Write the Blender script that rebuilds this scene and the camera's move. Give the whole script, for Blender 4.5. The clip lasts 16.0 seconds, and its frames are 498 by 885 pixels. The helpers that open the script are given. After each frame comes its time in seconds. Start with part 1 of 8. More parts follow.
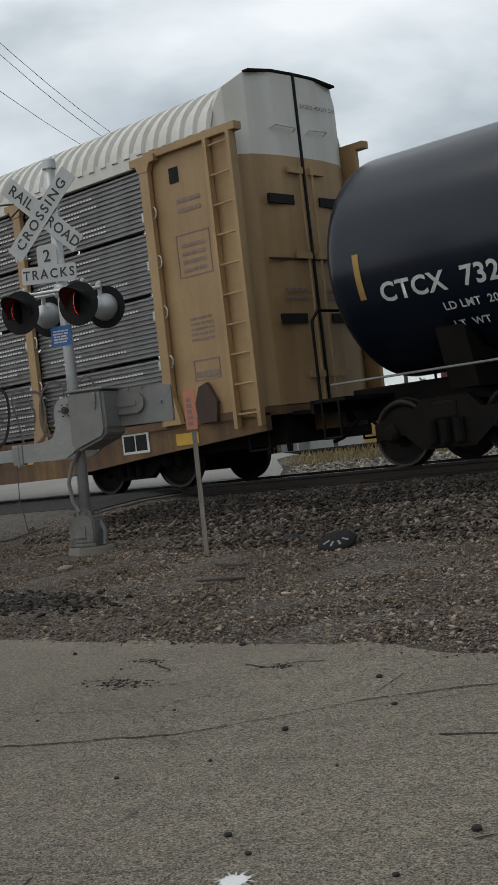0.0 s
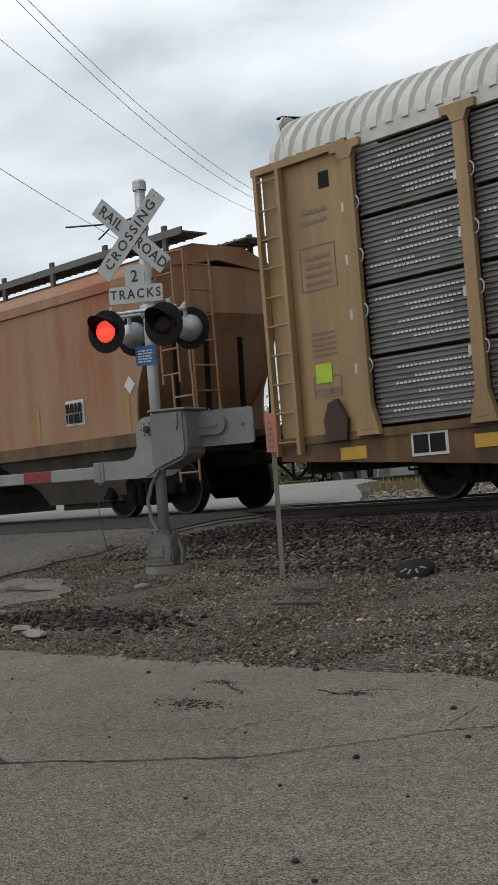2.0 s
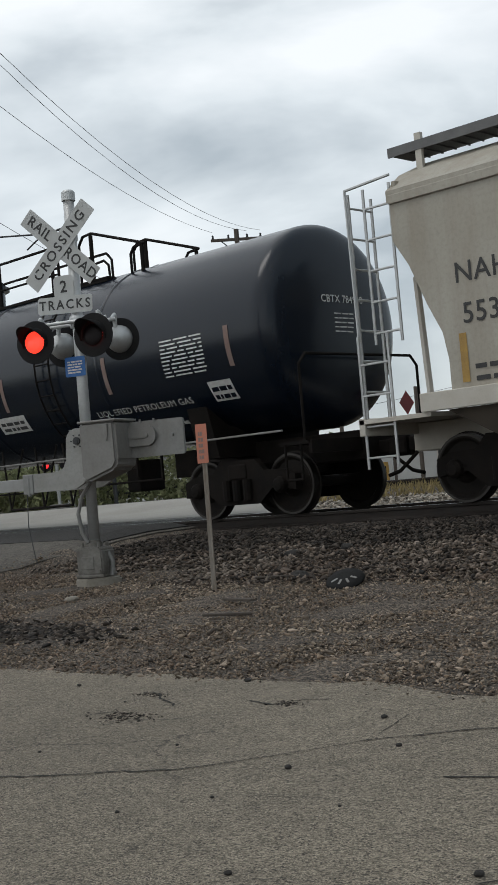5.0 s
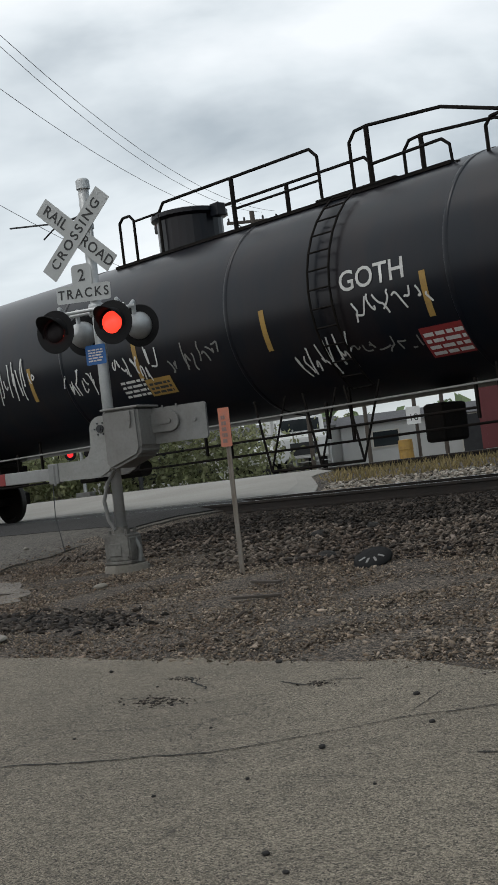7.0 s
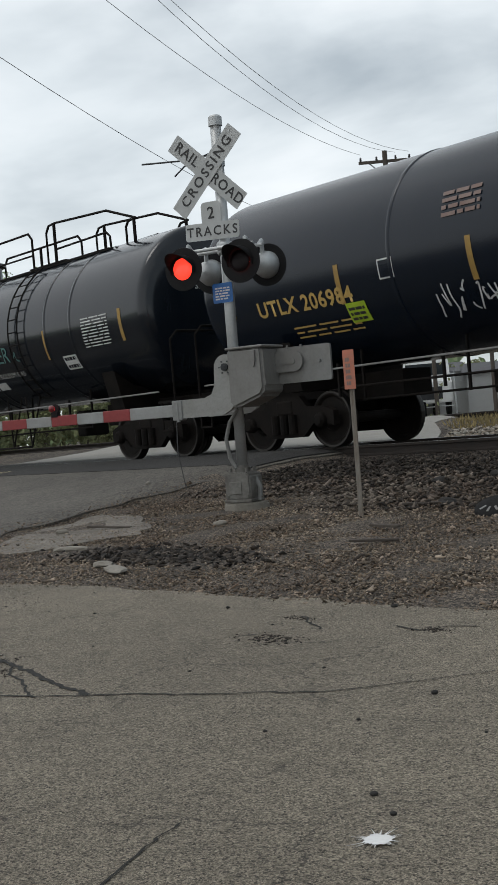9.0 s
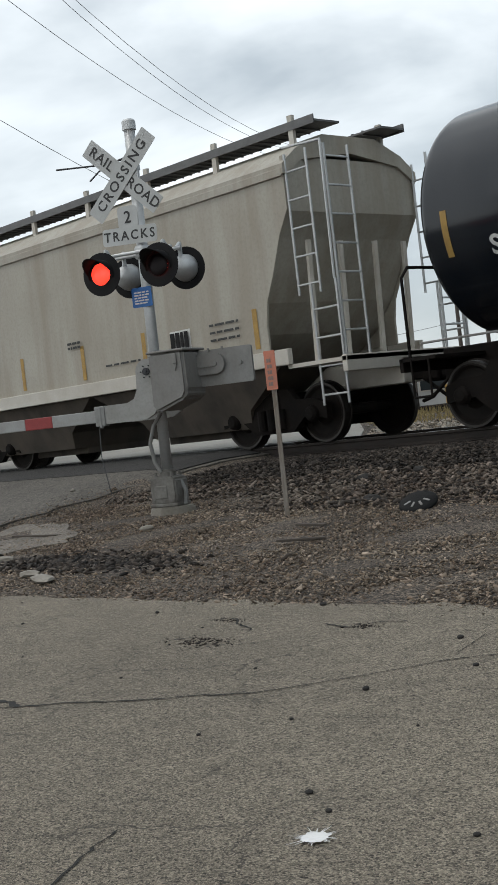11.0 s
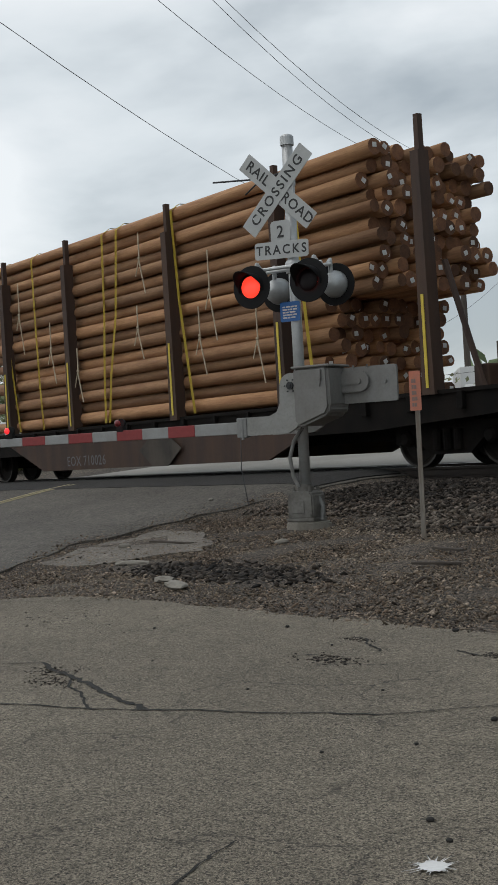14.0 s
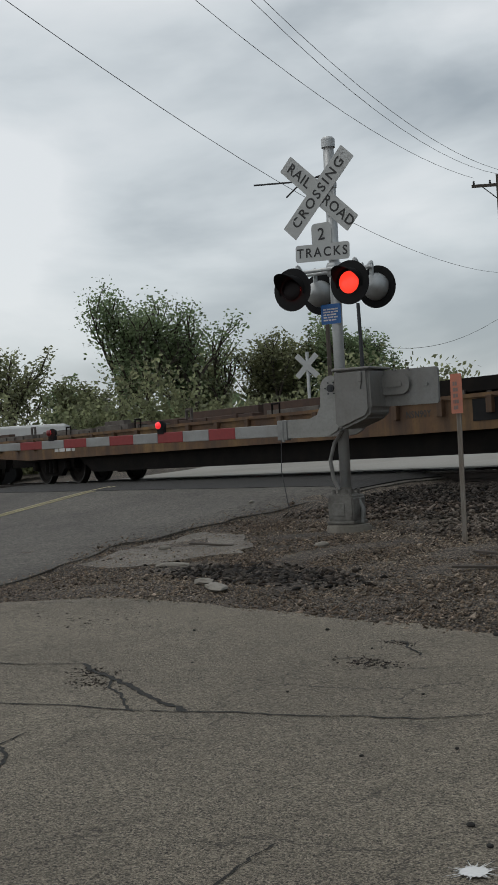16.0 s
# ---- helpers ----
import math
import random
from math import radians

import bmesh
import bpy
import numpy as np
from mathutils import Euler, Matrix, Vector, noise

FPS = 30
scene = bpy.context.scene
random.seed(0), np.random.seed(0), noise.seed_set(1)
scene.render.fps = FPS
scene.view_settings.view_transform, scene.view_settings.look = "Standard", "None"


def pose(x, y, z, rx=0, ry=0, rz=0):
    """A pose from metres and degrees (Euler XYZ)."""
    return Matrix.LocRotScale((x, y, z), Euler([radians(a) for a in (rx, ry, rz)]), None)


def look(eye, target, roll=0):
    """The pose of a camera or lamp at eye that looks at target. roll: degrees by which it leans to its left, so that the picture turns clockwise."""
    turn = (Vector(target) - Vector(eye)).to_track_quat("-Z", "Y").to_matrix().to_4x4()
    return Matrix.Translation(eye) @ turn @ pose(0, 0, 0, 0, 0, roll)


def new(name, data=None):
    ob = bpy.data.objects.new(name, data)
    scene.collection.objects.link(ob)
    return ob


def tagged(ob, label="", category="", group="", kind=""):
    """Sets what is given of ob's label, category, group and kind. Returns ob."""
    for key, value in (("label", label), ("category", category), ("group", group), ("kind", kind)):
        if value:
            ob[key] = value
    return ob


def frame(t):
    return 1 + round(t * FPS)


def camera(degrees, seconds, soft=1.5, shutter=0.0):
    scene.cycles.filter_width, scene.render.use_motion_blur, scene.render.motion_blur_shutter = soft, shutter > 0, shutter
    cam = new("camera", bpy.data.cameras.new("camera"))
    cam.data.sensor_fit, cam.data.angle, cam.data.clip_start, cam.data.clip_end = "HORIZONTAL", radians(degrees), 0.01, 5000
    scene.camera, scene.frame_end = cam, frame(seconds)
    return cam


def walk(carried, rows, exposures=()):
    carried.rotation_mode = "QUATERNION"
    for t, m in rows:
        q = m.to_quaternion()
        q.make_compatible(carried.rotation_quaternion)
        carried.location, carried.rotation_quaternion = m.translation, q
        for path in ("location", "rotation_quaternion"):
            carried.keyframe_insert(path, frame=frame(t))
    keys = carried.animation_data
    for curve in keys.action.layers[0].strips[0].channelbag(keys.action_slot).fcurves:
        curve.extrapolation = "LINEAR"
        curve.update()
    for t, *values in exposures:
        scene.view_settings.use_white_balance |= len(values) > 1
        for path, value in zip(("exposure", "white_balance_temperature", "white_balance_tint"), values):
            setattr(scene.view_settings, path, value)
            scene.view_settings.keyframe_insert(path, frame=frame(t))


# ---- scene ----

def view(yaw, pitch, roll):
    """The camera's pose at its standing place, from degrees."""
    y, p = radians(yaw), radians(pitch)
    ahead = Vector((-math.sin(y) * math.cos(p), math.cos(y) * math.cos(p), math.sin(p)))
    eye = Vector((0, 0, 1.2))
    return look(eye, eye + ahead * 10, roll)


cam = camera(22.3, 16.0, soft=0.9)
walk(cam, [
    (0.0, view(43.71, 0.45, -6.58)),
    (0.5, view(44.05, 1.37, -4.94)),
    (1.0, view(44.69, 2.72, -7.07)),
    (1.5, view(47.11, 2.91, -6.25)),
    (2.0, view(47.22, 1.86, -4.68)),
    (2.5, view(47.32, 1.74, -4.91)),
    (3.0, view(46.10, 1.97, -6.82)),
    (3.2, view(45.11, 2.58, -5.81)),
    (5.3, view(43.96, 1.97, -5.11)),
    (5.5, view(43.85, 2.00, -5.76)),
    (6.0, view(44.96, 2.37, -5.48)),
    (6.5, view(44.94, 2.26, -6.18)),
    (7.0, view(45.18, 1.40, -6.98)),
    (7.5, view(45.12, 1.43, -6.64)),
    (8.0, view(45.83, 1.62, -6.05)),
    (8.5, view(48.94, 0.06, -5.18)),
    (9.0, view(50.97, -0.68, -4.90)),
    (9.5, view(49.19, -0.42, -5.39)),
    (10.0, view(47.16, 2.51, -7.95)),
    (10.2, view(48.63, 2.02, -8.20)),
    (12.3, view(43.49, -4.85, -3.68)),
    (12.5, view(44.83, -2.67, -3.55)),
    (13.0, view(54.65, 0.26, -3.19)),
    (13.5, view(53.96, 1.92, -3.58)),
    (14.0, view(53.80, 0.36, -3.48)),
    (14.5, view(53.79, 0.63, -3.55)),
    (15.0, view(52.33, 1.42, -3.92)),
    (15.5, view(56.42, 0.64, -4.06)),
    (16.0, view(55.62, 0.58, -3.31)),
], exposures=[(0.0, 0.0), (0.5, 0.34), (1.0, 0.28), (1.4, 0.1), (2.0, 0.08), (9.5, 0.08), (10.0, -0.12), (10.2, -0.1), (12.3, 0.95), (12.5, 0.78), (12.8, 0.2), (13.2, -0.08), (14.6, -0.05), (15.0, 0.08), (15.3, -0.15), (15.5, -0.3), (16.0, -0.3)])

# ---- world and light ----
SPEED = 13.4          # metres a second, the train's
TRACK_Y, RAIL_Z = 14.83, 0.765
world = bpy.data.worlds.new("overcast")
world.use_nodes = True
scene.world = world
wt = world.node_tree
wn, wl = wt.nodes, wt.links
wn.clear()


def node(tree, kind, **values):
    n = tree.nodes.new(kind)
    for k, v in values.items():
        n.inputs[k.replace("_", " ")].default_value = v
    return n


w_out, w_bg = wn.new("ShaderNodeOutputWorld"), wn.new("ShaderNodeBackground")
sky = wn.new("ShaderNodeTexSky")
sky.sky_type, sky.sun_disc = "NISHITA", False
sky.sun_elevation, sky.sun_rotation = radians(50), radians(-60)
sky_dim = wn.new("ShaderNodeMix")
sky_dim.data_type, sky_dim.blend_type = "RGBA", "MULTIPLY"
sky_dim.inputs["Factor"].default_value = 1.0
sky_dim.inputs[7].default_value = (0.12, 0.12, 0.12, 1)
wl.new(sky.outputs[0], sky_dim.inputs[6])
w_tc, w_map = wn.new("ShaderNodeTexCoord"), wn.new("ShaderNodeMapping")
w_map.inputs["Scale"].default_value = (1.0, 1.0, 2.6)
wl.new(w_tc.outputs["Generated"], w_map.inputs["Vector"])
w_n1 = node(wt, "ShaderNodeTexNoise", Scale=2.7, Detail=6.0, Roughness=0.5, Distortion=0.25)
wl.new(w_map.outputs[0], w_n1.inputs["Vector"])
w_ramp = wn.new("ShaderNodeValToRGB")
w_ramp.color_ramp.elements[0].position, w_ramp.color_ramp.elements[0].color = 0.36, (0.42, 0.475, 0.51, 1)
w_ramp.color_ramp.elements[1].position, w_ramp.color_ramp.elements[1].color = 0.61, (0.93, 0.965, 0.98, 1)
mid = w_ramp.color_ramp.elements.new(0.5)
mid.color = (0.74, 0.795, 0.82, 1)
w_side = wn.new("ShaderNodeVectorMath")
w_side.operation = "DOT_PRODUCT"
w_side.inputs[1].default_value = (-0.62, -0.78, 0.0)
wl.new(w_tc.outputs["Generated"], w_side.inputs[0])
w_lean = wn.new("ShaderNodeMath")
w_lean.operation = "MULTIPLY_ADD"
w_lean.inputs[1].default_value = 0.32
wl.new(w_side.outputs["Value"], w_lean.inputs[0])
wl.new(w_n1.outputs["Fac"], w_lean.inputs[2])
wl.new(w_lean.outputs[0], w_ramp.inputs[0])
w_mix = wn.new("ShaderNodeMix")
w_mix.data_type = "RGBA"
w_mix.inputs["Factor"].default_value = 0.90
wl.new(sky_dim.outputs[2], w_mix.inputs[6])
wl.new(w_ramp.outputs[0], w_mix.inputs[7])
wl.new(w_mix.outputs[2], w_bg.inputs["Color"])
w_bg.inputs["Strength"].default_value = 1.0
wl.new(w_bg.outputs[0], w_out.inputs[0])
sun_data = bpy.data.lights.new("sun", "SUN")
sun_data.energy, sun_data.angle, sun_data.color = 0.6, radians(25), (1.0, 0.97, 0.93)
sun = new("sun", sun_data)
sun.matrix_world = look((0, 0, 60), (18, 22, 0))

# ---- materials ----


def material(name, color, rough=0.6, metal=0.0, second=None, scale=6.0, amount=0.5, fine=60.0, fine_amount=0.15, bump=0.1,
             bump_scale=80.0, streak=None, streak_amount=0.5, stretch=(1, 1, 1), emit=0.0, spec=0.5):
    m = bpy.data.materials.new(name)
    m.use_nodes = True
    t = m.node_tree
    b = t.nodes["Principled BSDF"]
    b.inputs["Roughness"].default_value, b.inputs["Metallic"].default_value = rough, metal
    b.inputs["Specular IOR Level"].default_value = spec
    tc, mp = t.nodes.new("ShaderNodeTexCoord"), t.nodes.new("ShaderNodeMapping")
    mp.inputs["Scale"].default_value = stretch
    t.links.new(tc.outputs["Object"], mp.inputs["Vector"])

    def noise_fac(s, detail, lo, hi):
        n = node(t, "ShaderNodeTexNoise", Scale=s, Detail=detail, Roughness=0.6)
        t.links.new(mp.outputs[0], n.inputs["Vector"])
        r = t.nodes.new("ShaderNodeMapRange")
        r.inputs["From Min"].default_value, r.inputs["From Max"].default_value = lo, hi
        t.links.new(n.outputs["Fac"], r.inputs["Value"])
        return r.outputs["Result"]

    def blend(a, c2, fac, amt, how="MIX"):
        k = t.nodes.new("ShaderNodeMath")
        k.operation = "MULTIPLY"
        k.inputs[1].default_value = amt
        t.links.new(fac, k.inputs[0])
        x = t.nodes.new("ShaderNodeMix")
        x.data_type, x.blend_type = "RGBA", how
        t.links.new(k.outputs[0], x.inputs["Factor"])
        if hasattr(a, "is_output"):
            t.links.new(a, x.inputs[6])
        else:
            x.inputs[6].default_value = (*a, 1)
        x.inputs[7].default_value = (*c2, 1)
        return x.outputs[2]

    second = second or tuple(c * 0.6 for c in color)
    c = blend(color, second, noise_fac(scale, 4.0, 0.35, 0.68), amount)
    c = blend(c, tuple(v * 0.35 for v in color), noise_fac(fine, 3.0, 0.45, 0.75), fine_amount)
    if streak:
        mp2 = t.nodes.new("ShaderNodeMapping")
        mp2.inputs["Scale"].default_value = (1.3, 1.3, 0.12)
        t.links.new(tc.outputs["Object"], mp2.inputs["Vector"])
        n = node(t, "ShaderNodeTexNoise", Scale=1.6, Detail=5.0, Roughness=0.62)
        t.links.new(mp2.outputs[0], n.inputs["Vector"])
        r = t.nodes.new("ShaderNodeMapRange")
        r.inputs["From Min"].default_value, r.inputs["From Max"].default_value = 0.42, 0.62
        t.links.new(n.outputs["Fac"], r.inputs["Value"])
        c = blend(c, streak, r.outputs["Result"], streak_amount)
    t.links.new(c, b.inputs["Base Color"])
    if bump:
        n = node(t, "ShaderNodeTexNoise", Scale=bump_scale, Detail=4.0, Roughness=0.65)
        t.links.new(mp.outputs[0], n.inputs["Vector"])
        bp = t.nodes.new("ShaderNodeBump")
        bp.inputs["Strength"].default_value, bp.inputs["Distance"].default_value = bump, 0.02
        t.links.new(n.outputs["Fac"], bp.inputs["Height"])
        t.links.new(bp.outputs[0], b.inputs["Normal"])
    if emit:
        b.inputs["Emission Color"].default_value = (*color, 1)
        b.inputs["Emission Strength"].default_value = emit
    return m


def vary(m, low=0.6, high=1.25, island=False):
    """Lets each piece differ in brightness."""
    t = m.node_tree
    b = t.nodes["Principled BSDF"]
    old = b.inputs["Base Color"].links[0].from_socket
    src = t.nodes.new("ShaderNodeNewGeometry").outputs["Random Per Island"] if island else t.nodes.new("ShaderNodeObjectInfo").outputs["Random"]
    r = t.nodes.new("ShaderNodeMapRange")
    r.inputs["To Min"].default_value, r.inputs["To Max"].default_value = low, high
    t.links.new(src, r.inputs["Value"])
    x = t.nodes.new("ShaderNodeMix")
    x.data_type, x.blend_type = "RGBA", "MULTIPLY"
    x.inputs["Factor"].default_value = 1.0
    t.links.new(old, x.inputs[6])
    cmb = t.nodes.new("ShaderNodeCombineColor")
    for k in range(3):
        t.links.new(r.outputs[0], cmb.inputs[k])
    t.links.new(cmb.outputs[0], x.inputs[7])
    t.links.new(x.outputs[2], b.inputs["Base Color"])
    return m



def speckle(m, scale, low, high, power=1.0):
    """Grains that differ in brightness, as broken stone and aggregate do; on asphalt the dark ones also paint the shade
    in pits.
    """
    t = m.node_tree
    b = t.nodes["Principled BSDF"]
    old = b.inputs["Base Color"].links[0].from_socket
    tc = t.nodes.new("ShaderNodeTexCoord")
    cells = node(t, "ShaderNodeTexVoronoi", Scale=scale)
    t.links.new(tc.outputs["Object"], cells.inputs["Vector"])
    sep = t.nodes.new("ShaderNodeSeparateColor")
    t.links.new(cells.outputs["Color"], sep.inputs[0])
    pw = t.nodes.new("ShaderNodeMath")
    pw.operation = "POWER"
    pw.inputs[1].default_value = power
    t.links.new(sep.outputs[0], pw.inputs[0])
    r = t.nodes.new("ShaderNodeMapRange")
    r.inputs["To Min"].default_value, r.inputs["To Max"].default_value = low, high
    t.links.new(pw.outputs[0], r.inputs["Value"])
    x = t.nodes.new("ShaderNodeMix")
    x.data_type, x.blend_type = "RGBA", "MULTIPLY"
    x.inputs["Factor"].default_value = 1.0
    cmb = t.nodes.new("ShaderNodeCombineColor")
    for k in range(3):
        t.links.new(r.outputs[0], cmb.inputs[k])
    t.links.new(old, x.inputs[6])
    t.links.new(cmb.outputs[0], x.inputs[7])
    t.links.new(x.outputs[2], b.inputs["Base Color"])
    return m


def shades(m, steps):
    """Each stone of a heap takes one of several brightnesses."""
    t = m.node_tree
    b = t.nodes["Principled BSDF"]
    old = b.inputs["Base Color"].links[0].from_socket
    ramp = t.nodes.new("ShaderNodeValToRGB")
    e = ramp.color_ramp.elements
    top = max(steps)
    e[0].position, e[0].color = 0.0, (*[steps[0] / top] * 3, 1)
    e[1].position, e[1].color = 1.0, (*[v * steps[-1] / top for v in (1.0, 1.0, 1.03)], 1)
    for k, v in enumerate(steps[1:-1], 1):
        e.new(k / (len(steps) - 1)).color = (*[v / top * c for c in ((1.08, 0.97, 0.88) if k % 2 else (0.97, 1.0, 1.02))], 1)
    t.links.new(t.nodes.new("ShaderNodeNewGeometry").outputs["Random Per Island"], ramp.inputs[0])
    gain = t.nodes.new("ShaderNodeVectorMath")
    gain.operation = "SCALE"
    gain.inputs["Scale"].default_value = top
    t.links.new(ramp.outputs[0], gain.inputs[0])
    x = t.nodes.new("ShaderNodeMix")
    x.data_type, x.blend_type = "RGBA", "MULTIPLY"
    x.inputs["Factor"].default_value = 1.0
    t.links.new(old, x.inputs[6])
    t.links.new(gain.outputs[0], x.inputs[7])
    t.links.new(x.outputs[2], b.inputs["Base Color"])
    return m


def crazing(m):
    """Fine crooked cracks in old asphalt, in patches."""
    t = m.node_tree
    b = t.nodes["Principled BSDF"]
    old = b.inputs["Base Color"].links[0].from_socket
    tc = t.nodes.new("ShaderNodeTexCoord")
    bend = node(t, "ShaderNodeTexNoise", Scale=3.0, Detail=5.0, Roughness=0.7)
    t.links.new(tc.outputs["Object"], bend.inputs["Vector"])
    add = t.nodes.new("ShaderNodeVectorMath")
    add.operation = "MULTIPLY_ADD"
    add.inputs[1].default_value = (0.45, 0.45, 0.0)
    t.links.new(bend.outputs["Color"], add.inputs[0])
    t.links.new(tc.outputs["Object"], add.inputs[2])
    cells = node(t, "ShaderNodeTexVoronoi", Scale=1.15)
    cells.feature = "DISTANCE_TO_EDGE"
    t.links.new(add.outputs[0], cells.inputs["Vector"])
    line = t.nodes.new("ShaderNodeMapRange")
    line.inputs["From Min"].default_value, line.inputs["From Max"].default_value = 0.0035, 0.008
    line.inputs["To Min"].default_value, line.inputs["To Max"].default_value = 1.0, 0.0
    t.links.new(cells.outputs["Distance"], line.inputs["Value"])
    where = node(t, "ShaderNodeTexNoise", Scale=0.9, Detail=4.0)
    t.links.new(tc.outputs["Object"], where.inputs["Vector"])
    patchy = t.nodes.new("ShaderNodeMapRange")
    patchy.inputs["From Min"].default_value, patchy.inputs["From Max"].default_value = 0.47, 0.6
    patchy.inputs["To Max"].default_value = 0.75
    t.links.new(where.outputs["Fac"], patchy.inputs["Value"])
    both = t.nodes.new("ShaderNodeMath")
    both.operation = "MULTIPLY"
    t.links.new(line.outputs[0], both.inputs[0])
    t.links.new(patchy.outputs[0], both.inputs[1])
    x = t.nodes.new("ShaderNodeMix")
    x.data_type = "RGBA"
    t.links.new(both.outputs[0], x.inputs["Factor"])
    t.links.new(old, x.inputs[6])
    x.inputs[7].default_value = (0.03, 0.027, 0.023, 1)
    t.links.new(x.outputs[2], b.inputs["Base Color"])
    return m


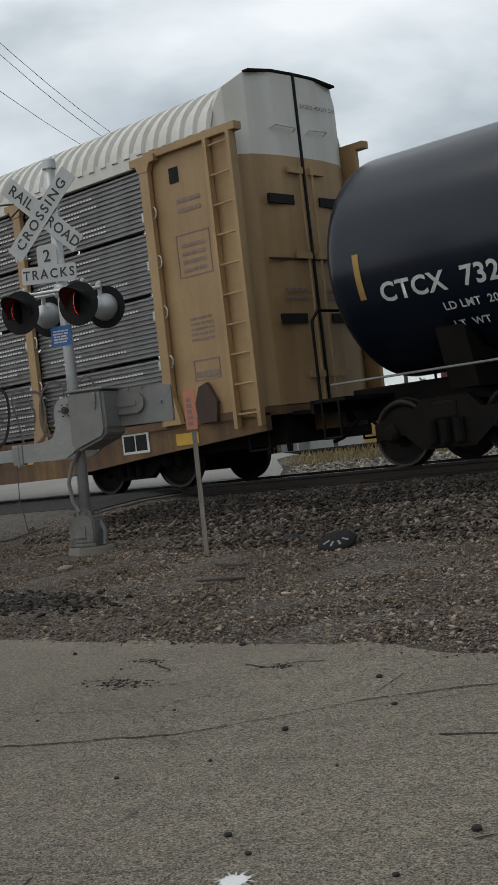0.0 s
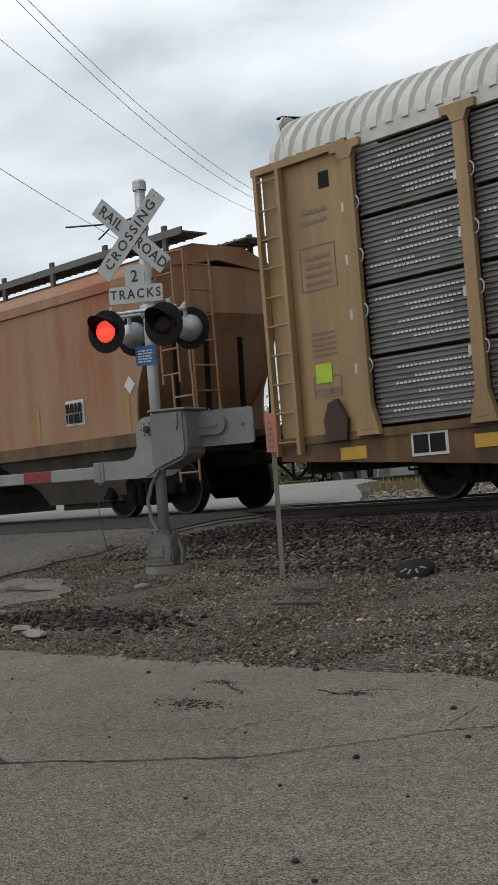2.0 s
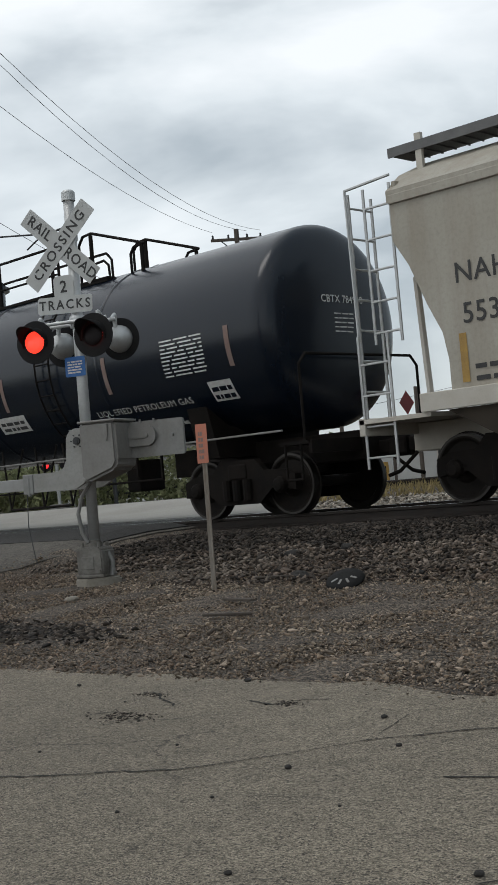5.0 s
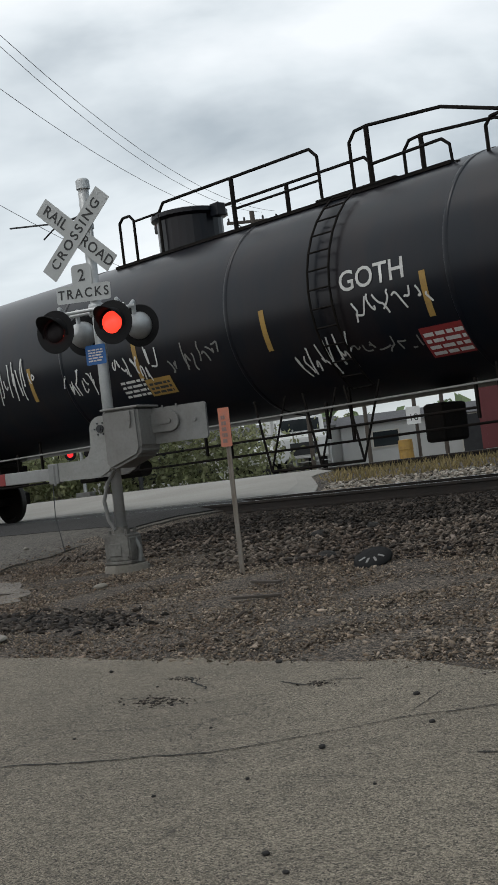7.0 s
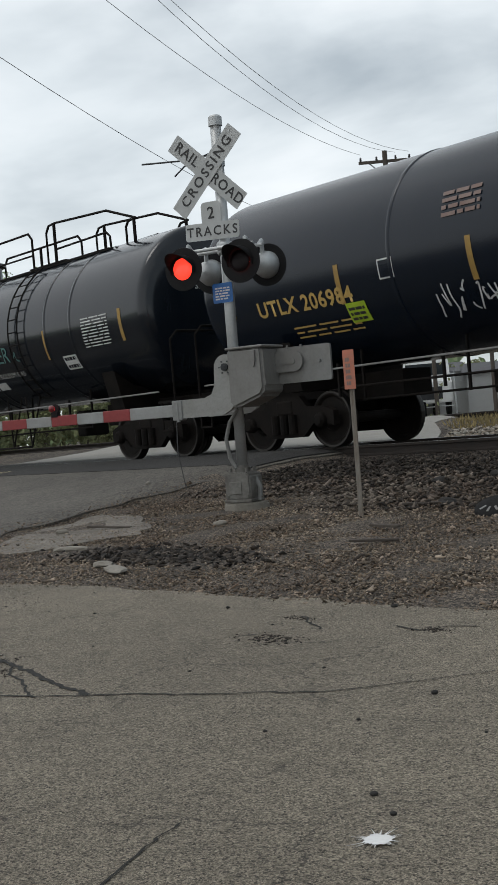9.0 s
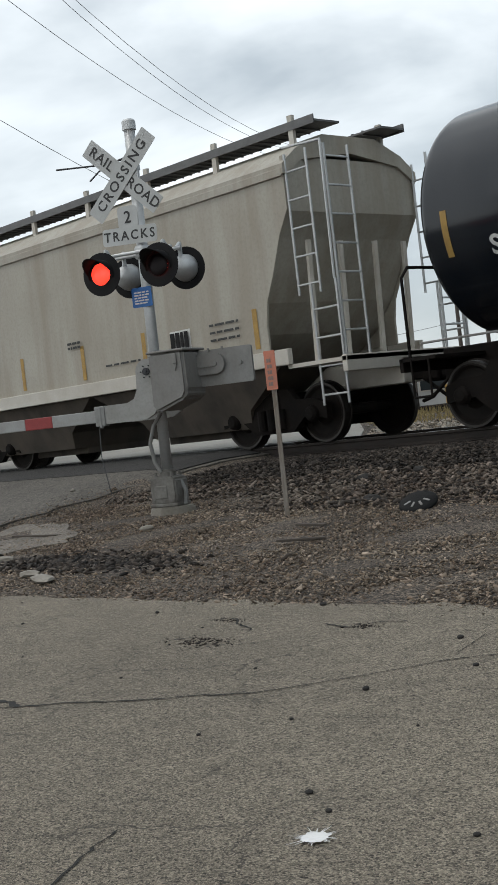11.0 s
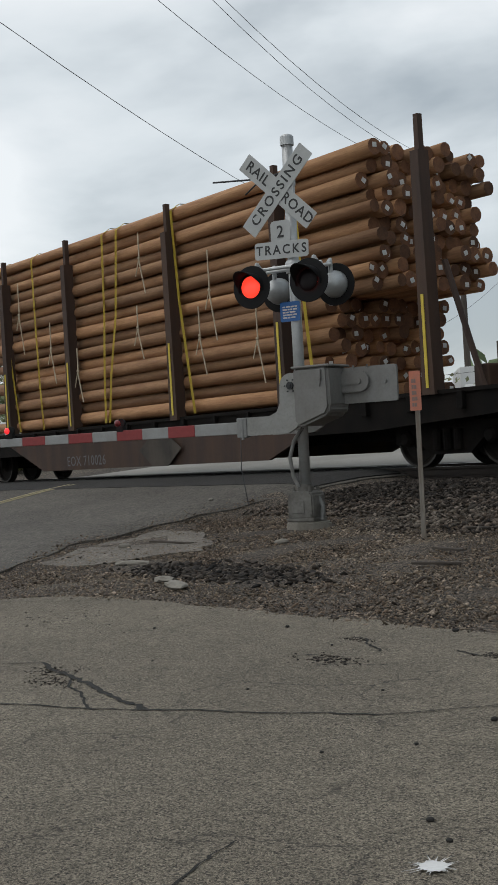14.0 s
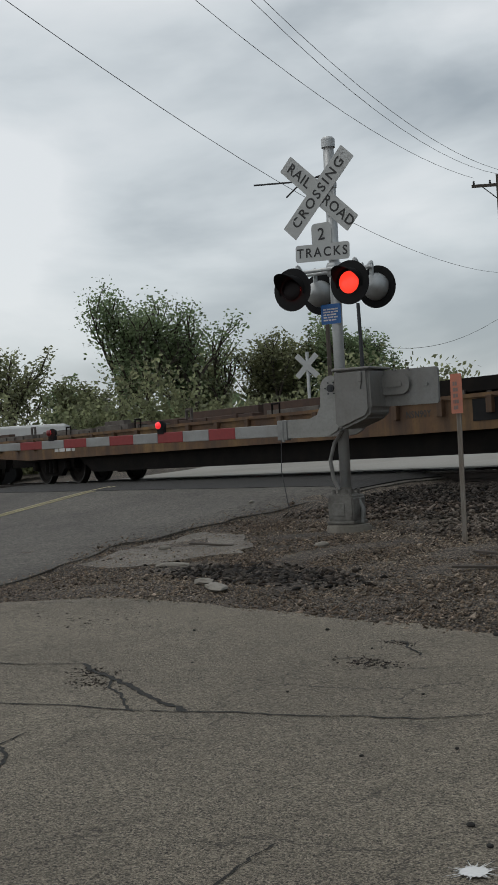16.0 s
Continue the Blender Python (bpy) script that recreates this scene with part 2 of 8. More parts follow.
M = {
    "soil": speckle(speckle(material("gravel_soil", (0.140, 0.113, 0.087), 0.95, second=(0.052, 0.040, 0.031), scale=0.7, amount=0.9, fine=12, fine_amount=0.5, bump=1.0, bump_scale=60), 62, 0.05, 2.0, 1.4), 150, 0.3, 1.5),
    "stone": shades(material("crushed_stone", (0.215, 0.173, 0.130), 0.9, second=(0.112, 0.079, 0.055), scale=0.6, amount=0.8, bump=0.3, bump_scale=60), (0.15, 0.4, 0.7, 1.0, 1.3, 2.2)),
    "ballast": shades(material("dark_ballast", (0.116, 0.095, 0.076), 0.9, second=(0.060, 0.042, 0.031), scale=0.7, amount=0.75, bump=0.3, bump_scale=60), (0.12, 0.3, 0.6, 0.95, 1.4, 2.5)),
    # dark oil and wet tone; near the rail it also paints the train's shade
    "oily_shaded": shades(material("oily_ballast", (0.045, 0.037, 0.030), 0.8, second=(0.021, 0.016, 0.013), scale=0.8, amount=0.75, bump=0.3, bump_scale=60, spec=0.3), (0.12, 0.3, 0.6, 1.0, 1.5, 2.8)),
    "lot": crazing(speckle(speckle(speckle(material("worn_asphalt", (0.292, 0.252, 0.193), 0.92, second=(0.21, 0.18, 0.138), scale=0.45, amount=0.85, fine=5, fine_amount=0.28, bump=0.8, bump_scale=170), 150, 0.10, 1.35, 0.6), 290, 0.3, 1.5, 0.8), 60, 0.8, 1.12)),
    "road": speckle(material("road_asphalt", (0.120, 0.108, 0.092), 0.86, second=(0.058, 0.052, 0.045), scale=0.35, amount=0.9, fine=9, fine_amount=0.5, bump=0.4, bump_scale=90), 45, 0.45, 1.45),
    "concrete": material("concrete", (0.27, 0.25, 0.215), 0.9, second=(0.15, 0.135, 0.11), scale=2.5, amount=0.75, fine=30, fine_amount=0.4, bump=0.4, bump_scale=40),
    "old_asphalt": speckle(material("old_pale_asphalt", (0.22, 0.20, 0.17), 0.92, second=(0.12, 0.10, 0.085), scale=1.5, amount=0.85, fine=40, fine_amount=0.6, bump=0.6, bump_scale=70), 60, 0.5, 1.4),
    "far_road": material("pale_concrete_road", (0.32, 0.305, 0.275), 0.9, second=(0.23, 0.215, 0.19), scale=0.3, amount=0.75, fine=20, fine_amount=0.3, bump=0.2),
    "crack": material("crack_filler", (0.018, 0.017, 0.015), 0.95),
    "rail": material("rail_steel", (0.016, 0.0125, 0.0105), 0.75, 0.2, second=(0.03, 0.019, 0.013), scale=5),
    "rail_top": material("polished_rail_head", (0.55, 0.55, 0.55), 0.25, 1.0),
    "tie": vary(material("tie_timber", (0.07, 0.055, 0.045), 0.95, stretch=(1, 8, 8), scale=3, bump=0.5)),
    "galv": material("galvanized_steel", (0.50, 0.51, 0.51), 0.5, 0.6, second=(0.36, 0.37, 0.37), scale=9, bump=0.05),
    "grey_paint": material("grey_paint", (0.225, 0.228, 0.222), 0.5, 0.1, second=(0.16, 0.158, 0.15), scale=3, amount=0.7, fine=25, fine_amount=0.3, bump=0.06, streak=(0.12, 0.10, 0.08), streak_amount=0.35),
    "sign_white": material("sign_sheeting", (0.44, 0.45, 0.445), 0.55, second=(0.33, 0.33, 0.315), scale=5, fine_amount=0.1, bump=0.02),
    "black": material("black_paint", (0.010, 0.010, 0.011), 0.75, second=(0.02, 0.019, 0.018), scale=4, bump=0.05, spec=0.2),
    "rubber": material("black_rubber", (0.014, 0.014, 0.014), 0.8, bump=0.2, spec=0.15),
    "lens_dark": material("dark_red_lens", (0.006, 0.002, 0.003), 0.5, bump=0.15, bump_scale=140, spec=0.25),
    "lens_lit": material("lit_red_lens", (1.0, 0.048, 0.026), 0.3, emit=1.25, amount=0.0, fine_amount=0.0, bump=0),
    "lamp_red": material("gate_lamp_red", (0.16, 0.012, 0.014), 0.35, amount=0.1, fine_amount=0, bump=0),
    "blue": material("blue_sign", (0.02, 0.13, 0.40), 0.45, bump=0.02),
    "white": material("white_paint", (0.75, 0.75, 0.74), 0.6, second=(0.55, 0.54, 0.52), scale=9, bump=0.03),
    "letter_white": material("white_lettering", (0.62, 0.62, 0.60), 0.6, second=(0.42, 0.42, 0.40), scale=14, amount=0.6, bump=0),
    "letter_gold": material("gold_lettering", (0.55, 0.36, 0.10), 0.6, amount=0.4, bump=0),
    "letter_black": material("black_lettering", (0.03, 0.03, 0.03), 0.6, amount=0.3, bump=0),
    "red_band": material("red_reflective", (0.25, 0.028, 0.028), 0.5, scale=20, amount=0.4, bump=0.03),
    "orange": material("orange_marker", (0.50, 0.17, 0.105), 0.65, second=(0.38, 0.17, 0.12), scale=18, amount=0.7, bump=0.03),
    "yellow": material("reflector_yellow", (0.38, 0.23, 0.05), 0.6, second=(0.25, 0.155, 0.05), scale=8, amount=0.7, fine_amount=0.3, bump=0.03),
    "strap": material("strap_webbing", (0.66, 0.50, 0.06), 0.7, scale=7, bump=0.1),
    "rope": material("pale_rope", (0.55, 0.47, 0.34), 0.85, bump=0.3),
    "tank": material("black_tank_paint", (0.0030, 0.0072, 0.0155), 0.24, second=(0.0050, 0.0095, 0.0170), scale=0.5, amount=0.8, fine=30, fine_amount=0.1, bump=0.012, bump_scale=7, streak=(0.0095, 0.0140, 0.021), streak_amount=0.3, spec=0.36),
    "tank_worn": material("weathered_tank_paint", (0.0035, 0.0065, 0.0120), 0.30, second=(0.0085, 0.0085, 0.0105), scale=0.4, amount=0.7, bump=0.02, bump_scale=7, streak=(0.026, 0.0145, 0.0115), streak_amount=0.3, spec=0.28),
    "tank_gloss": material("glossy_tank_paint", (0.0035, 0.0068, 0.0120), 0.16, second=(0.0085, 0.0112, 0.0150), scale=0.7, amount=0.6, bump=0.012, bump_scale=7, streak=(0.022, 0.025, 0.028), streak_amount=0.3, spec=0.46),
    "under": material("black_underframe", (0.0062, 0.0055, 0.005), 0.8, second=(0.017, 0.0125, 0.010), scale=3, amount=0.6, bump=0.25, bump_scale=40, spec=0.12),
    "wheel": material("wheel_steel", (0.009, 0.0078, 0.007), 0.7, 0.0, second=(0.021, 0.0155, 0.0115), scale=8, spec=0.15),
    "wheel_rim": material("worn_wheel_tread", (0.07, 0.066, 0.062), 0.5, 1.0),
    "tan": material("tan_rack_paint", (0.36, 0.235, 0.108), 0.55, second=(0.27, 0.168, 0.075), scale=0.9, amount=0.7, fine=14, fine_amount=0.15, bump=0.05, streak=(0.17, 0.092, 0.04), streak_amount=0.4),
    "rack_sheet": material("galvanized_rack_sheet", (0.215, 0.218, 0.218), 0.45, 0.3, second=(0.145, 0.138, 0.13), scale=0.8, amount=0.7, fine=30, fine_amount=0.25, bump=0.05, streak=(0.10, 0.083, 0.066), streak_amount=0.4),
    "roof_white": material("white_roof_sheet", (0.62, 0.61, 0.57), 0.55, second=(0.48, 0.46, 0.42), scale=1.0, bump=0.05, streak=(0.42, 0.37, 0.28), streak_amount=0.3),
    "hop_rust": material("rust_stained_hopper_paint", (0.29, 0.088, 0.032), 0.7, second=(0.30, 0.185, 0.10), scale=0.22, amount=0.8, fine=10, fine_amount=0.25, bump=0.08, streak=(0.33, 0.23, 0.145), streak_amount=0.55),
    "hop_grey": material("grey_hopper_paint", (0.37, 0.35, 0.30), 0.6, second=(0.29, 0.265, 0.215), scale=0.6, amount=0.75, fine=18, fine_amount=0.25, bump=0.06, streak=(0.22, 0.18, 0.13), streak_amount=0.45),
    "hop_low": material("dark_hopper_chute", (0.082, 0.068, 0.053), 0.8, second=(0.022, 0.018, 0.0155), scale=0.9, amount=0.9, bump=0.15, streak=(0.105, 0.085, 0.064), streak_amount=0.4),
    "grey_light": material("light_grey_sill", (0.50, 0.48, 0.43), 0.65, second=(0.33, 0.28, 0.22), scale=2, bump=0.05),
    "walkway": material("galvanized_walkway", (0.14, 0.14, 0.14), 0.6, 0.4, scale=6, bump=0.2),
    "log": vary(material("peeled_log", (0.44, 0.24, 0.115), 0.75, second=(0.24, 0.105, 0.045), scale=2.5, amount=0.85, stretch=(0.35, 3, 3), fine=14, fine_amount=0.45, bump=0.5, bump_scale=14), 0.5, 1.35),
    "log_end": vary(material("sawn_log_end", (0.21, 0.095, 0.045), 0.85, second=(0.10, 0.045, 0.025), scale=14, amount=0.8, bump=0.3), 0.5, 1.4),
    "tag": material("white_paper_tag", (0.7, 0.7, 0.68), 0.8, bump=0),
    "stake": material("rusty_stake", (0.05, 0.028, 0.020), 0.8, second=(0.028, 0.02, 0.017), scale=2, bump=0.2, streak=(0.10, 0.05, 0.026), streak_amount=0.4),
    "flat_rust": material("rusty_yellow_flatcar_paint", (0.20, 0.115, 0.040), 0.75, second=(0.075, 0.034, 0.020), scale=0.9, amount=0.95, fine=16, fine_amount=0.4, bump=0.15, streak=(0.050, 0.028, 0.019), streak_amount=0.75),
    "deck": material("weathered_deck", (0.10, 0.075, 0.06), 0.9, second=(0.16, 0.08, 0.05), scale=1.4, amount=0.7, bump=0.4),
    "bark": material("bark", (0.075, 0.06, 0.048), 0.95, stretch=(4, 4, 0.6), scale=5, bump=0.6),
    "leaf": vary(material("leaves", (0.205, 0.27, 0.145), 0.45, second=(0.235, 0.28, 0.15), scale=0.5, amount=0.6, bump=0), 0.6, 1.5, True),
    "leaf_yellow": vary(material("olive_leaves", (0.24, 0.265, 0.145), 0.45, second=(0.265, 0.255, 0.145), scale=0.5, amount=0.6, bump=0), 0.55, 1.5, True),
    "grass": vary(material("dry_grass", (0.30, 0.235, 0.115), 0.9, second=(0.20, 0.165, 0.08), scale=0.8, amount=0.7, bump=0), 0.6, 1.4, True),
    "wood_pole": material("pole_timber", (0.085, 0.07, 0.058), 0.9, stretch=(5, 5, 0.5), scale=4, bump=0.4),
    "cable": material("cable", (0.075, 0.077, 0.08), 0.6, bump=0),
    "wall_white": material("white_siding", (0.66, 0.66, 0.65), 0.7, second=(0.55, 0.55, 0.54), scale=0.8, bump=0.1, streak=(0.5, 0.49, 0.46), streak_amount=0.3),
    "wall_grey": material("grey_block_wall", (0.44, 0.44, 0.43), 0.85, second=(0.33, 0.33, 0.32), scale=0.8, bump=0.2),
    "roof_dark": material("dark_roofing", (0.09, 0.09, 0.095), 0.85, bump=0.3),
    "maroon": material("maroon_container", (0.13, 0.025, 0.028), 0.6, second=(0.09, 0.02, 0.02), scale=1, bump=0.05),
    "glass": material("dark_glass", (0.02, 0.025, 0.028), 0.08, bump=0, amount=0.1, fine_amount=0),
    "car_white": material("white_car_paint", (0.72, 0.72, 0.71), 0.3, amount=0.1, bump=0, fine_amount=0.02),
    "dark_metal": material("dark_metal", (0.04, 0.042, 0.045), 0.5, 0.5, bump=0.1),
    "green_tag": material("green_spray_paint", (0.06, 0.20, 0.12), 0.7, second=(0.04, 0.13, 0.09), scale=4, bump=0),
    "teal_tag": material("teal_spray_paint", (0.08, 0.19, 0.17), 0.7, bump=0),
    "tag_dark": material("dark_spray_paint", (0.06, 0.055, 0.055), 0.8, second=(0.12, 0.10, 0.09), scale=4, bump=0),
    "tag_brown": material("brown_spray_paint", (0.20, 0.13, 0.11), 0.8, second=(0.26, 0.22, 0.20), scale=3, bump=0),
    "line_paint": material("worn_road_paint", (0.46, 0.40, 0.22), 0.85, second=(0.22, 0.19, 0.13), scale=5, amount=0.8, fine=40, fine_amount=0.4, bump=0.1),
    "arm_white": material("dull_white_sheeting", (0.30, 0.305, 0.30), 0.6, second=(0.21, 0.205, 0.195), scale=6, amount=0.7, fine_amount=0.15, bump=0.02),
    "shade_asphalt": speckle(material("train_shade_asphalt", (0.028, 0.0265, 0.025), 0.85, second=(0.017, 0.016, 0.015), scale=0.8, amount=0.8, fine=40, fine_amount=0.4, bump=0.4, bump_scale=90), 60, 0.5, 1.4),
    "cream": material("cream_lettering", (0.52, 0.45, 0.33), 0.6, second=(0.40, 0.34, 0.25), scale=6, amount=0.6, bump=0),
    "grey_cast": material("grimy_cast_base", (0.19, 0.184, 0.168), 0.7, 0.1, second=(0.075, 0.066, 0.055), scale=5, amount=0.9, fine=30, fine_amount=0.4, bump=0.2, bump_scale=40),
    "post_steel": material("weathered_post_steel", (0.24, 0.225, 0.20), 0.7, 0.3, second=(0.15, 0.115, 0.085), scale=6, amount=0.9, stretch=(3, 3, 0.5), bump=0.1),
    "crumb": material("dark_crumb", (0.022, 0.020, 0.018), 0.9, bump=0.3),
    "plate_yellow": material("yellow_reflector_plate", (0.58, 0.34, 0.03), 0.5, second=(0.42, 0.24, 0.03), scale=8, amount=0.5, bump=0.02),
    "gear_grey": material("weathered_grey_gear", (0.12, 0.108, 0.095), 0.8, second=(0.05, 0.036, 0.029), scale=2.5, amount=0.9, fine=20, fine_amount=0.4, bump=0.2),
    "slot_white": material("daylight_slot_white", (0.66, 0.66, 0.65), 0.6, amount=0.3, bump=0),
    "grey_arm": material("pale_grey_arm_paint", (0.285, 0.285, 0.272), 0.5, 0.1, second=(0.20, 0.195, 0.18), scale=3, amount=0.7, fine=25, fine_amount=0.3, bump=0.06),
    "pale_stone": shades(material("pale_crushed_stone", (0.30, 0.28, 0.24), 0.9, second=(0.2, 0.175, 0.14), scale=0.6, amount=0.8, bump=0.3, bump_scale=60), (0.3, 0.6, 0.9, 1.2, 1.6)),
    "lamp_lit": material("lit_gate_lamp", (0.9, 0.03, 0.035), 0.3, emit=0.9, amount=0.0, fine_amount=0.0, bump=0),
    "lime": material("lime_placard", (0.45, 0.62, 0.03), 0.6, bump=0),
}

for leafy in (M["leaf"], M["leaf_yellow"], M["grass"]):
    lt = leafy.node_tree
    lb = lt.nodes["Principled BSDF"]
    thin, both = lt.nodes.new("ShaderNodeBsdfTranslucent"), lt.nodes.new("ShaderNodeMixShader")
    both.inputs[0].default_value = 0.72
    lt.links.new(lb.inputs["Base Color"].links[0].from_socket, thin.inputs["Color"])
    lt.links.new(lb.outputs[0], both.inputs[1])
    lt.links.new(thin.outputs[0], both.inputs[2])
    lt.links.new(both.outputs[0], lt.nodes["Material Output"].inputs["Surface"])

# ---- building blocks ----


def box(bm, x0, x1, y0, y1, z0, z1, bevel=0.0):
    r = bmesh.ops.create_cube(bm, size=1.0)
    for v in r["verts"]:
        v.co = Vector(((x0 + x1) / 2 + v.co.x * (x1 - x0), (y0 + y1) / 2 + v.co.y * (y1 - y0), (z0 + z1) / 2 + v.co.z * (z1 - z0)))
    if bevel:
        es = {e for v in r["verts"] for e in v.link_edges}
        bmesh.ops.bevel(bm, geom=list(es), offset=bevel, segments=2, affect="EDGES", profile=0.5)
    return r["verts"]


def tube(bm, a, b, r, seg=8, r2=None, caps=True):
    a, b = Vector(a), Vector(b)
    d = b - a
    m = Matrix.Translation((a + b) / 2) @ d.to_track_quat("Z", "Y").to_matrix().to_4x4()
    return bmesh.ops.create_cone(bm, cap_ends=caps, segments=seg, radius1=r, radius2=r if r2 is None else r2, depth=d.length, matrix=m)["verts"]


def pipe(bm, pts, r, seg=6):
    for a, b in zip(pts, pts[1:]):
        tube(bm, a, b, r, seg)
    for p in pts[1:-1]:
        bmesh.ops.create_icosphere(bm, subdivisions=1, radius=r * 1.02, matrix=Matrix.Translation(p))


def prism(bm, outline, y0, y1, axis="y"):
    """An outline of (x, z) pushed from y0 to y1; axis 'x': an outline of (y, z) along x; axis 'z': (x, y) along z."""
    def at(p, k):
        return (p[0], k, p[1]) if axis == "y" else (k, p[0], p[1]) if axis == "x" else (p[0], p[1], k)
    a = [bm.verts.new(at(p, y0)) for p in outline]
    b = [bm.verts.new(at(p, y1)) for p in outline]
    n = len(outline)
    bm.faces.new(a), bm.faces.new(b[::-1])
    for i in range(n):
        bm.faces.new((a[i], b[i], b[(i + 1) % n], a[(i + 1) % n]))
    return a + b


def lathe(bm, profile, centre, axis, seg=20, start=0.0, full=2 * math.pi):
    """Turns (radius, height) pairs round an axis through centre."""
    q = Vector(axis).to_track_quat("Z", "Y")
    rings = []
    for r, h in profile:
        rings.append([bm.verts.new(Vector(centre) + q @ Vector((r * math.cos(start + full * i / seg), r * math.sin(start + full * i / seg), h))) for i in range(seg)])
    for a, b in zip(rings, rings[1:]):
        for i in range(seg):
            j = (i + 1) % seg
            bm.faces.new((a[i], a[j], b[j], b[i]))
    for ring, (r, h) in ((rings[0], profile[0]), (rings[-1], profile[-1])):
        if r > 1e-4:
            bm.faces.new(ring)


def finish(bm, name, mat, smooth=False):
    bmesh.ops.recalc_face_normals(bm, faces=bm.faces)
    me = bpy.data.meshes.new(name)
    bm.to_mesh(me)
    bm.free()
    me.materials.append(mat)
    if smooth:
        me.polygons.foreach_set("use_smooth", [True] * len(me.polygons))
    return me


def part(name, bm, mat, parent, label="", smooth=False):
    me = bm if isinstance(bm, bpy.types.Mesh) else finish(bm, name, mat, smooth)
    ob = new(name, me)
    ob.parent = parent
    if label:
        ob["label"] = label
    return ob


def thing(name, label, category, group="", m=None):
    ob = new(name)
    ob.empty_display_size = 0.3
    tagged(ob, label, category, group)
    if m is not None:
        ob.matrix_basis = m
    return ob


def single(name, bm, mat, label, category, group="", kind="", m=None, smooth=False):
    ob = new(name, bm if isinstance(bm, bpy.types.Mesh) else finish(bm, name, mat, smooth))
    tagged(ob, label, category, group, kind)
    if m is not None:
        ob.matrix_basis = m
    return ob


def letters(words, size, mat, spread=1.0, bold=0.0):
    """Flat lettering as a mesh in its own xy plane, centred."""
    c = bpy.data.curves.new("lettering", "FONT")
    c.body, c.size, c.align_x, c.align_y, c.space_character, c.offset = words, size, "CENTER", "CENTER", spread, bold
    c.resolution_u = 3
    tmp = bpy.data.objects.new("lettering", c)
    scene.collection.objects.link(tmp)
    bpy.context.view_layer.update()
    me = bpy.data.meshes.new_from_object(tmp)
    bpy.data.objects.remove(tmp)
    me.materials.clear()
    me.materials.append(mat)
    return me


def stand(me, x, y, z, turn=0.0):
    """Stands flat lettering upright, facing -y, at (x, y, z), turned in its plane."""
    me.transform(Matrix.Translation((x, y, z)) @ Matrix.Rotation(radians(90), 4, "X") @ Matrix.Rotation(radians(turn), 4, "Z"))
    return me


def wrapped(me, x, z, radius, centre_z):
    """Bends flat lettering round a lying cylinder's near side."""
    phi0 = math.asin(max(-0.95, min(0.95, (z - centre_z) / radius)))
    for v in me.vertices:
        phi = phi0 + v.co.y / radius
        r = radius + v.co.z
        v.co = Vector((x + v.co.x, -math.cos(phi) * r, centre_z + math.sin(phi) * r))
    return me


def patch(w, h, mat, slant=0.0):
    """A flat strip, cut fine so that it can be bent."""
    bm = bmesh.new()
    n = max(2, int(h / 0.06))
    rows = [[bm.verts.new((sx * w / 2 + slant * (k / n - 0.5) * h, (k / n - 0.5) * h, 0)) for sx in (-1, 1)] for k in range(n + 1)]
    for a, b in zip(rows, rows[1:]):
        bm.faces.new((a[0], a[1], b[1], b[0]))
    return finish(bm, "patch", mat)


def bars(w, h, rows, mat, seed=0, gap=0.45):
    """Lines of unreadable writing as bars."""
    rng = random.Random(seed)
    bm = bmesh.new()
    for k in range(rows):
        y0 = h / 2 - (k + 1) * h / rows
        x = -w / 2
        while x < w / 2 - 0.02:
            l = min(rng.uniform(0.12, 0.4) * w, w / 2 - x)
            f = [bm.verts.new(p) for p in ((x, y0, 0), (x + l, y0, 0), (x + l, y0 + h / rows * (1 - gap), 0), (x, y0 + h / rows * (1 - gap), 0))]
            bm.faces.new(f)
            x += l + 0.05 * w
    return finish(bm, "bars", mat)


def scribble(w, h, strokes, mat, seed, thick=0.03):
    """Sprayed strokes, as loops of a flat ribbon."""
    rng = random.Random(seed)
    bm = bmesh.new()
    for k in range(strokes):
        cx = -w / 2 + w * (k + 0.5) / strokes
        pts = [Vector((cx + rng.uniform(-0.8, 0.8) * w / strokes, rng.uniform(-0.5, 0.5) * h, 0)) for _ in range(4)]
        line = []
        for i in range(13):
            t = i / 12
            line.append(pts[0] * (1 - t) ** 3 + pts[1] * 3 * t * (1 - t) ** 2 + pts[2] * 3 * t * t * (1 - t) + pts[3] * t ** 3)
        prev = None
        for i, p in enumerate(line):
            d = (line[min(i + 1, 12)] - line[max(i - 1, 0)])
            nrm = Vector((-d.y, d.x, 0))
            nrm = nrm.normalized() * thick / 2 if nrm.length > 1e-6 else Vector((0, thick / 2, 0))
            up = Vector((0, 0, 0.0009 * k + 0.00006 * i))
            pair = (bm.verts.new(p + nrm + up), bm.verts.new(p - nrm + up))
            if prev:
                bm.faces.new((prev[0], prev[1], pair[1], pair[0]))
            prev = pair
    return finish(bm, "scribble", mat)


